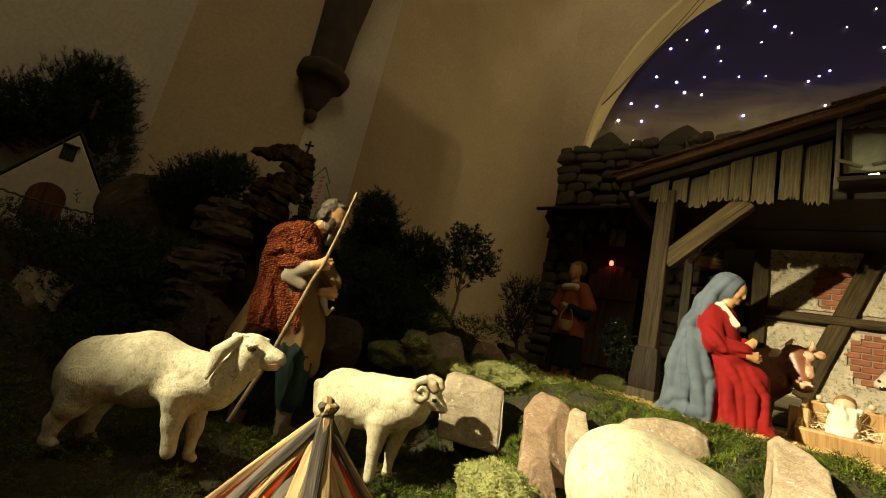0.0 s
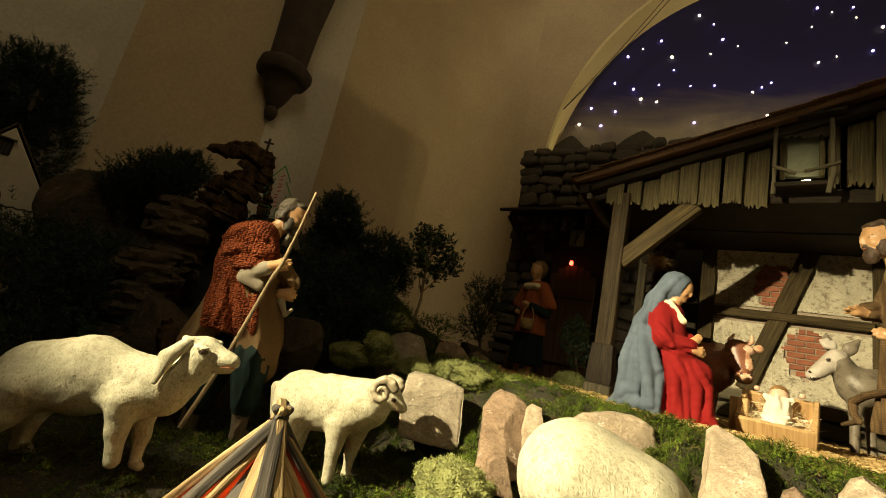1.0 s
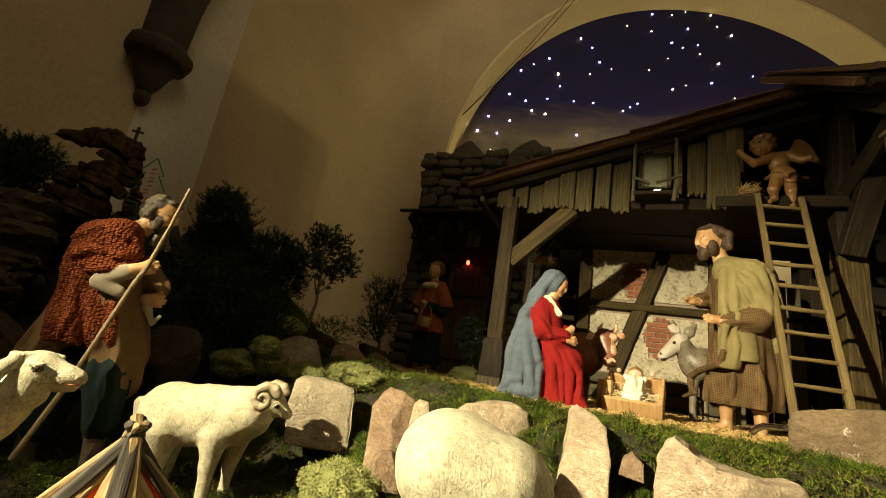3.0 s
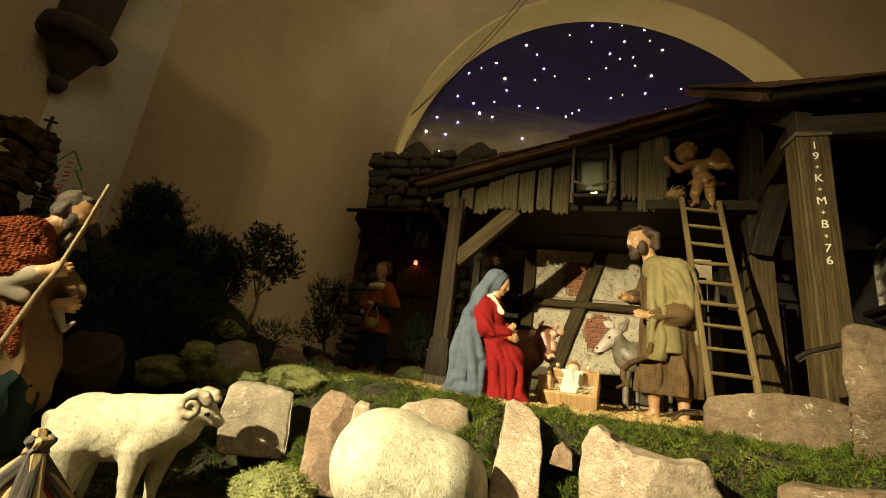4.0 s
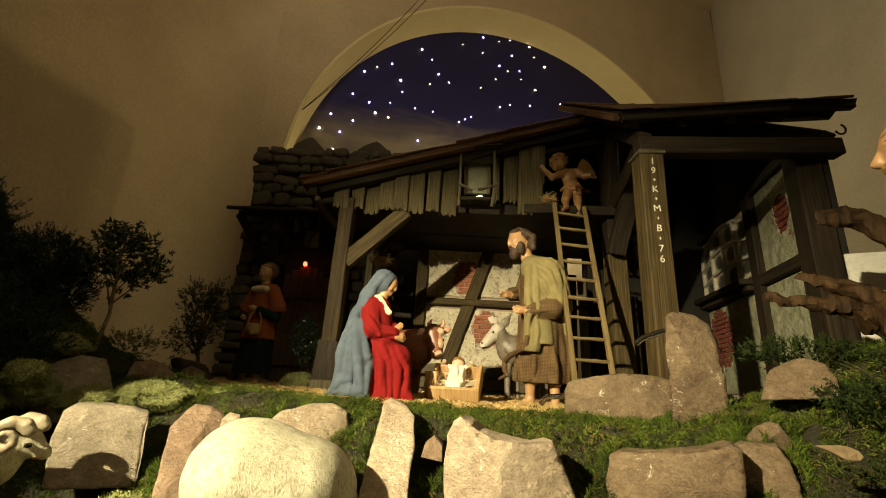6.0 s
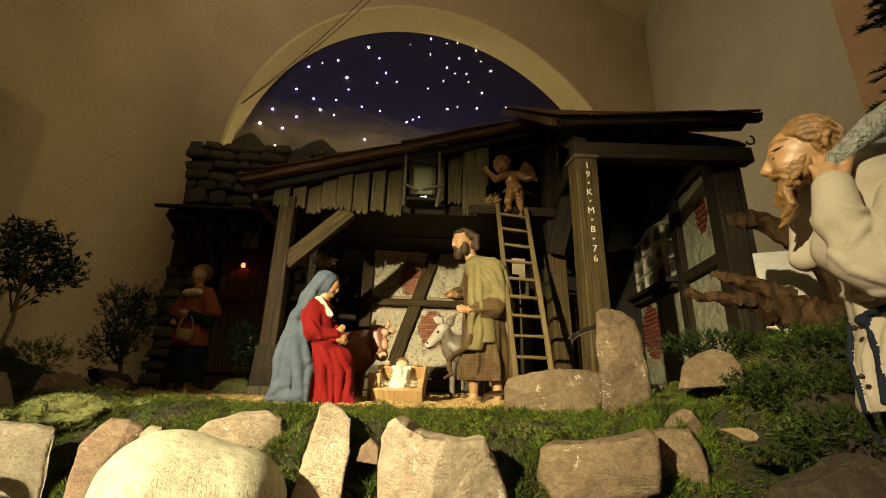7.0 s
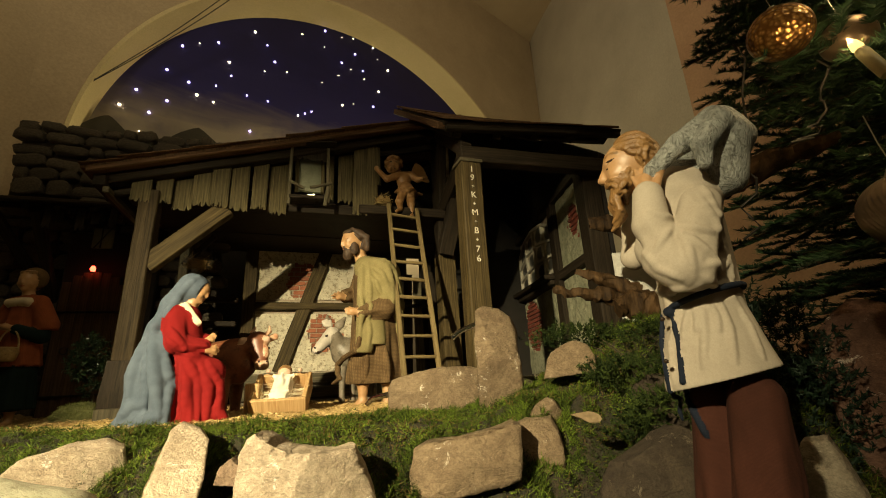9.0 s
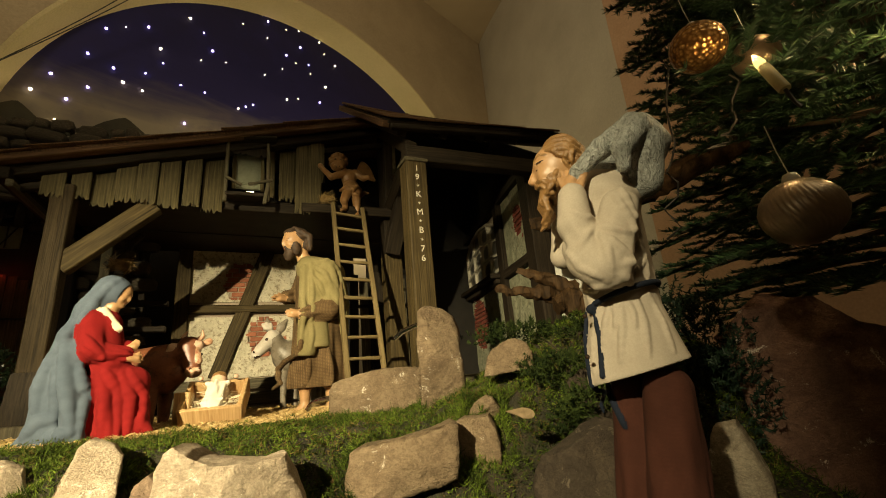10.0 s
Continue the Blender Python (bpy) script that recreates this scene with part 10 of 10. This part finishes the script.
# ---- the outline fir sign ----
def fir_sign():
    c = Vector((-1.470, 0.948, 0.425))
    d = Vector((0.48, 0.80, 0)).normalized()
    t = thing("fir_sign", c, "small green outline fir with pink lettering behind the shepherd", "sign")
    right = [(0.0, 0.215), (0.035, 0.155), (0.020, 0.152), (0.052, 0.098), (0.030, 0.095), (0.072, 0.035), (0.012, 0.035), (0.012, 0.0)]
    outline = right + [(-x, z) for x, z in reversed(right)]
    M["sign_green"] = mottled("green_tube", (0.02, 0.22, 0.06), (0.03, 0.30, 0.09), 30, 0.35, 0.0)
    M["sign_pink"] = mottled("pink_tube", (0.52, 0.035, 0.10), (0.62, 0.05, 0.14), 30, 0.35, 0.0)
    pts = [c + d * x + Vector((0, 0, z)) for x, z in outline]
    part("outline", tube_bm(pts + pts[:1], 0.0024, 6), "sign_green", t, "green tube in the outline of a fir", None, 60)
    rng = random.Random(2)
    for k in range(9):
        z = 0.045 + 0.0155 * k
        p = c + Vector((0, 0, z)) + d * rng.uniform(-0.004, 0.004)
        part("letter_bar", tube_bm([p - d * 0.007 - Vector((0, 0, 0.003)), p + d * 0.007 + Vector((0, 0, 0.003 * (k % 3)))], 0.0024, 6), "sign_pink", t, "pink bar of unreadable lettering", None, 60)


fir_sign()

# ---- small things ----
for a, b, c in (((0.690, 1.262, 0.226), (0.715, 1.225, 0.247), (0.737, 1.172, 0.257)), ((0.462, 1.482, 0.036), (0.482, 1.450, 0.060), (0.515, 1.400, 0.066))):
    single("steel_arm", mesh_of(tube_bm([Vector(a), Vector(a).lerp(Vector(b), 0.5) + Vector((0, 0, 0.004)), Vector(b), Vector(c)], 0.0085, 10), "steel_arm", 60), "chrome", Matrix.Identity(4), "bent polished steel arm of a small lamp behind the stone", "steel arm", "lamp arms")
single("white_board", mesh_of(box_bm(-0.14, 0.14, -0.006, 0.006, 0, 0.50, 0.003), "white_board"), "white_card", Matrix.Translation((1.66, 1.40, 0.10)) @ pose(0, 0, 0, 0, 0, -28), "white painted board standing behind the driftwood", "board")


def nest(name, c, r, n, label, seed, category="straw bundle"):
    rng = np.random.default_rng(seed)
    a = rng.uniform(0, 6.28, n)
    rad = rng.uniform(0.5, 1.0, n) * r[0]
    base = np.stack([c[0] + rad * np.cos(a), c[1] + rad * np.sin(a), c[2] + rng.uniform(0, 1, n) * r[1]], 1)
    way = np.stack([-np.sin(a), np.cos(a), rng.normal(0.1, 0.45, n)], 1) + rng.normal(0, 0.35, (n, 3))
    single(name, blade_mesh(name, base, way, rng.uniform(0.5, 1.3, n) * r[0], np.full(n, 0.0022), rng, 0.4), "pale_straw" if name == "manger_straw" else "straw", Matrix.Identity(4), label, category)


nest("straw_nest", (0.640, 2.10, 1.018), (0.038, 0.03), 420, "small round straw nest on the loft sill", 1)
nest("hay_bundle", (-0.300, 2.56, 0.745), (0.050, 0.05), 260, "loose bundle of hay on the stall rail", 2)
for k, (u, v) in enumerate(((-0.04, 0.05), (0.04, 0.05), (0.0, 0.12))):
    p = TROUGH @ Vector((u, v, 0.030))
    nest("manger_straw", p, (0.048, 0.034), 130, "pale straw sticking out of the manger", 3 + k)
nest("hay_heap", (0.80, 2.05, 0.02), (0.06, 0.08), 300, "small heap of hay behind the ladder", 4)
t = thing("wicker_basket", (-0.868, 2.225, 0.255), "small wicker basket on the arm of the standing woman", "basket")
part("bowl", lathe_bm([(0.026, 0), (0.034, 0.012), (0.038, 0.035), (0.036, 0.052), (0.030, 0.055)], 20), "wicker", t, "", Matrix.Translation((-0.868, 2.225, 0.255)))
part("handle", tube_bm([Vector((-0.868 + 0.034 * math.cos(a), 2.225, 0.305 + 0.075 * math.sin(a))) for a in [math.pi * k / 12 for k in range(13)]], 0.0035, 6), "wicker", t)
bm = bmesh.new()
vs = [bm.verts.new((0.022 * math.cos(a) * (1 + 0.2 * math.cos(2 * a)), 0.011 * math.sin(a), 0.004 * math.sin(2 * a))) for a in [2 * math.pi * k / 14 for k in range(14)]]
bm.faces.new(vs)
r = bmesh.ops.extrude_face_region(bm, geom=list(bm.faces))
for v in r["geom"]:
    if isinstance(v, bmesh.types.BMVert):
        v.co.z += 0.0012
single("dead_leaf", mesh_of(bm, "dead_leaf"), "bark_pale", Matrix.Translation((0.70, 0.655, 0.035)) @ pose(0, 0, 0, 40, 10, -20), "curled brown dead leaf on the moss", "leaf")


# ---- unseen spotlight stand added beside the crib, with plates that shape its beam ----
def crib_spotlight():
    lamp = Vector((-1.45, -0.95, 1.17))
    aim = (Vector((0.25, 1.62, 0.04)) - lamp).normalized()
    t = thing("added_spotlight", (lamp.x, lamp.y, LOW), "added black spotlight on a tall stand with plates that shape its beam", "spotlight")
    back = lamp - aim * 0.09
    part("pole", tube_bm([Vector((back.x, back.y, LOW)), Vector((back.x, back.y, back.z - 0.06))], 0.014, 10), "iron", t, "", None, 60)
    for k in range(3):
        a = 2 * math.pi * k / 3
        part("leg", tube_bm([Vector((back.x, back.y, LOW + 0.35)), Vector((back.x + 0.34 * math.cos(a), back.y + 0.34 * math.sin(a), LOW + 0.01))], 0.010, 8), "iron", t, "", None, 60)
    m, length = frame_between(lamp - aim * 0.22, lamp - aim * 0.05)
    part("housing", lathe_bm([(0.03, 0), (0.075, 0.01), (0.08, length), (0.07, length), (0.065, 0.03), (0.02, 0.02)], 24), "iron", t, "", m)
    ahead = Vector((aim.x, aim.y, 0)).normalized()
    across = Vector((-ahead.y, ahead.x, 0))
    # four unseen plates added round the lamp to dim what lies outside the beam
    a2 = radians(15.5)
    e2, s2 = lamp + Vector((math.cos(a2), math.sin(a2), -0.4)) * 0.30, Vector((math.sin(a2), -math.cos(a2), 0))
    bm = bmesh.new()
    vs = [bm.verts.new(e2 + s2 * u + Vector((0, 0, z)) + Vector((math.cos(a2), math.sin(a2), 0)) * y) for y in (0, 0.003) for u, z in ((0, -0.24), (0.22, -0.20), (0.22, 0.16), (0, 0.20))]
    for f in ((3, 2, 1, 0), (4, 5, 6, 7), (4, 7, 3, 0), (5, 4, 0, 1), (6, 5, 1, 2), (7, 6, 2, 3)):
        bm.faces.new([vs[k] for k in f])
    bmesh.ops.recalc_face_normals(bm, faces=bm.faces)
    part("barn_door", bm, "black", t, "added matt black plate that blocks part of the beam")
    part("barn_door_arm", tube_bm([lamp - aim * 0.06 - across * 0.08, e2 + s2 * 0.10 + Vector((0, 0, 0.05))], 0.005, 6), "iron", t)
    top = lamp + ahead * 0.30 + Vector((0, 0, -0.010))
    bm = bmesh.new()
    vs = [bm.verts.new(top + across * u + Vector((0, 0, z)) + ahead * y) for y in (0, 0.003) for u, z in ((-0.34, 0), (0.22, 0), (0.20, 0.24), (-0.30, 0.24))]
    for f in ((0, 1, 2, 3), (7, 6, 5, 4), (0, 3, 7, 4), (1, 0, 4, 5), (2, 1, 5, 6), (3, 2, 6, 7)):
        bm.faces.new([vs[k] for k in f])
    bmesh.ops.recalc_face_normals(bm, faces=bm.faces)
    part("barn_door", bm, "black", t, "added matt black plate that blocks part of the beam")
    part("barn_door_arm", tube_bm([lamp - aim * 0.06 + Vector((0, 0, 0.08)), top + Vector((0, 0, 0.12))], 0.005, 6), "iron", t)
    a3 = radians(73.5)
    e3, s3 = lamp + Vector((math.cos(a3), math.sin(a3), -0.5)) * 0.30, Vector((-math.sin(a3), math.cos(a3), 0))
    bm = bmesh.new()
    vs = [bm.verts.new(e3 + s3 * u + Vector((0, 0, z)) + Vector((math.cos(a3), math.sin(a3), 0)) * y) for y in (0, 0.003) for u, z in ((0, -0.24), (0.24, -0.20), (0.24, 0.26), (0, 0.32))]
    for f in ((0, 1, 2, 3), (7, 6, 5, 4), (0, 3, 7, 4), (1, 0, 4, 5), (2, 1, 5, 6), (3, 2, 6, 7)):
        bm.faces.new([vs[k] for k in f])
    bmesh.ops.recalc_face_normals(bm, faces=bm.faces)
    part("barn_door", bm, "black", t, "added matt black plate that blocks part of the beam")
    part("barn_door_arm", tube_bm([lamp - aim * 0.06 + s3 * 0.08, e3 + s3 * 0.10 + Vector((0, 0, 0.05))], 0.005, 6), "iron", t)
    low = lamp + ahead * 0.30 - Vector((0, 0, 0.303))
    bm = bmesh.new()
    vs = [bm.verts.new(low + across * u + Vector((0, 0, z)) + ahead * y) for y in (0, 0.003) for u, z in ((-0.28, -0.20), (0.30, -0.20), (0.34, 0), (-0.32, 0))]
    for f in ((0, 1, 2, 3), (7, 6, 5, 4), (0, 3, 7, 4), (1, 0, 4, 5), (2, 1, 5, 6), (3, 2, 6, 7)):
        bm.faces.new([vs[k] for k in f])
    bmesh.ops.recalc_face_normals(bm, faces=bm.faces)
    part("barn_door", bm, "black", t, "added matt black plate that blocks part of the beam")
    part("barn_door_arm", tube_bm([lamp - aim * 0.06 - Vector((0, 0, 0.08)), low - Vector((0, 0, 0.10))], 0.005, 6), "iron", t)
    # housing and pole made up for the added vault lamp
    m, length = frame_between(Vector((-1.45, -1.02, 1.50)) - Vector((0.1, 0.24, 0.24)), Vector((-1.45, -1.02, 1.50)) - Vector((0.02, 0.05, 0.05)))
    part("upper_housing", lathe_bm([(0.03, 0), (0.075, 0.01), (0.08, length), (0.07, length), (0.065, 0.03), (0.02, 0.02)], 24), "iron", t, "", m)
    part("upper_pole", tube_bm([back, Vector((-1.50, -1.13, 1.40))], 0.010, 8), "iron", t)


crib_spotlight()
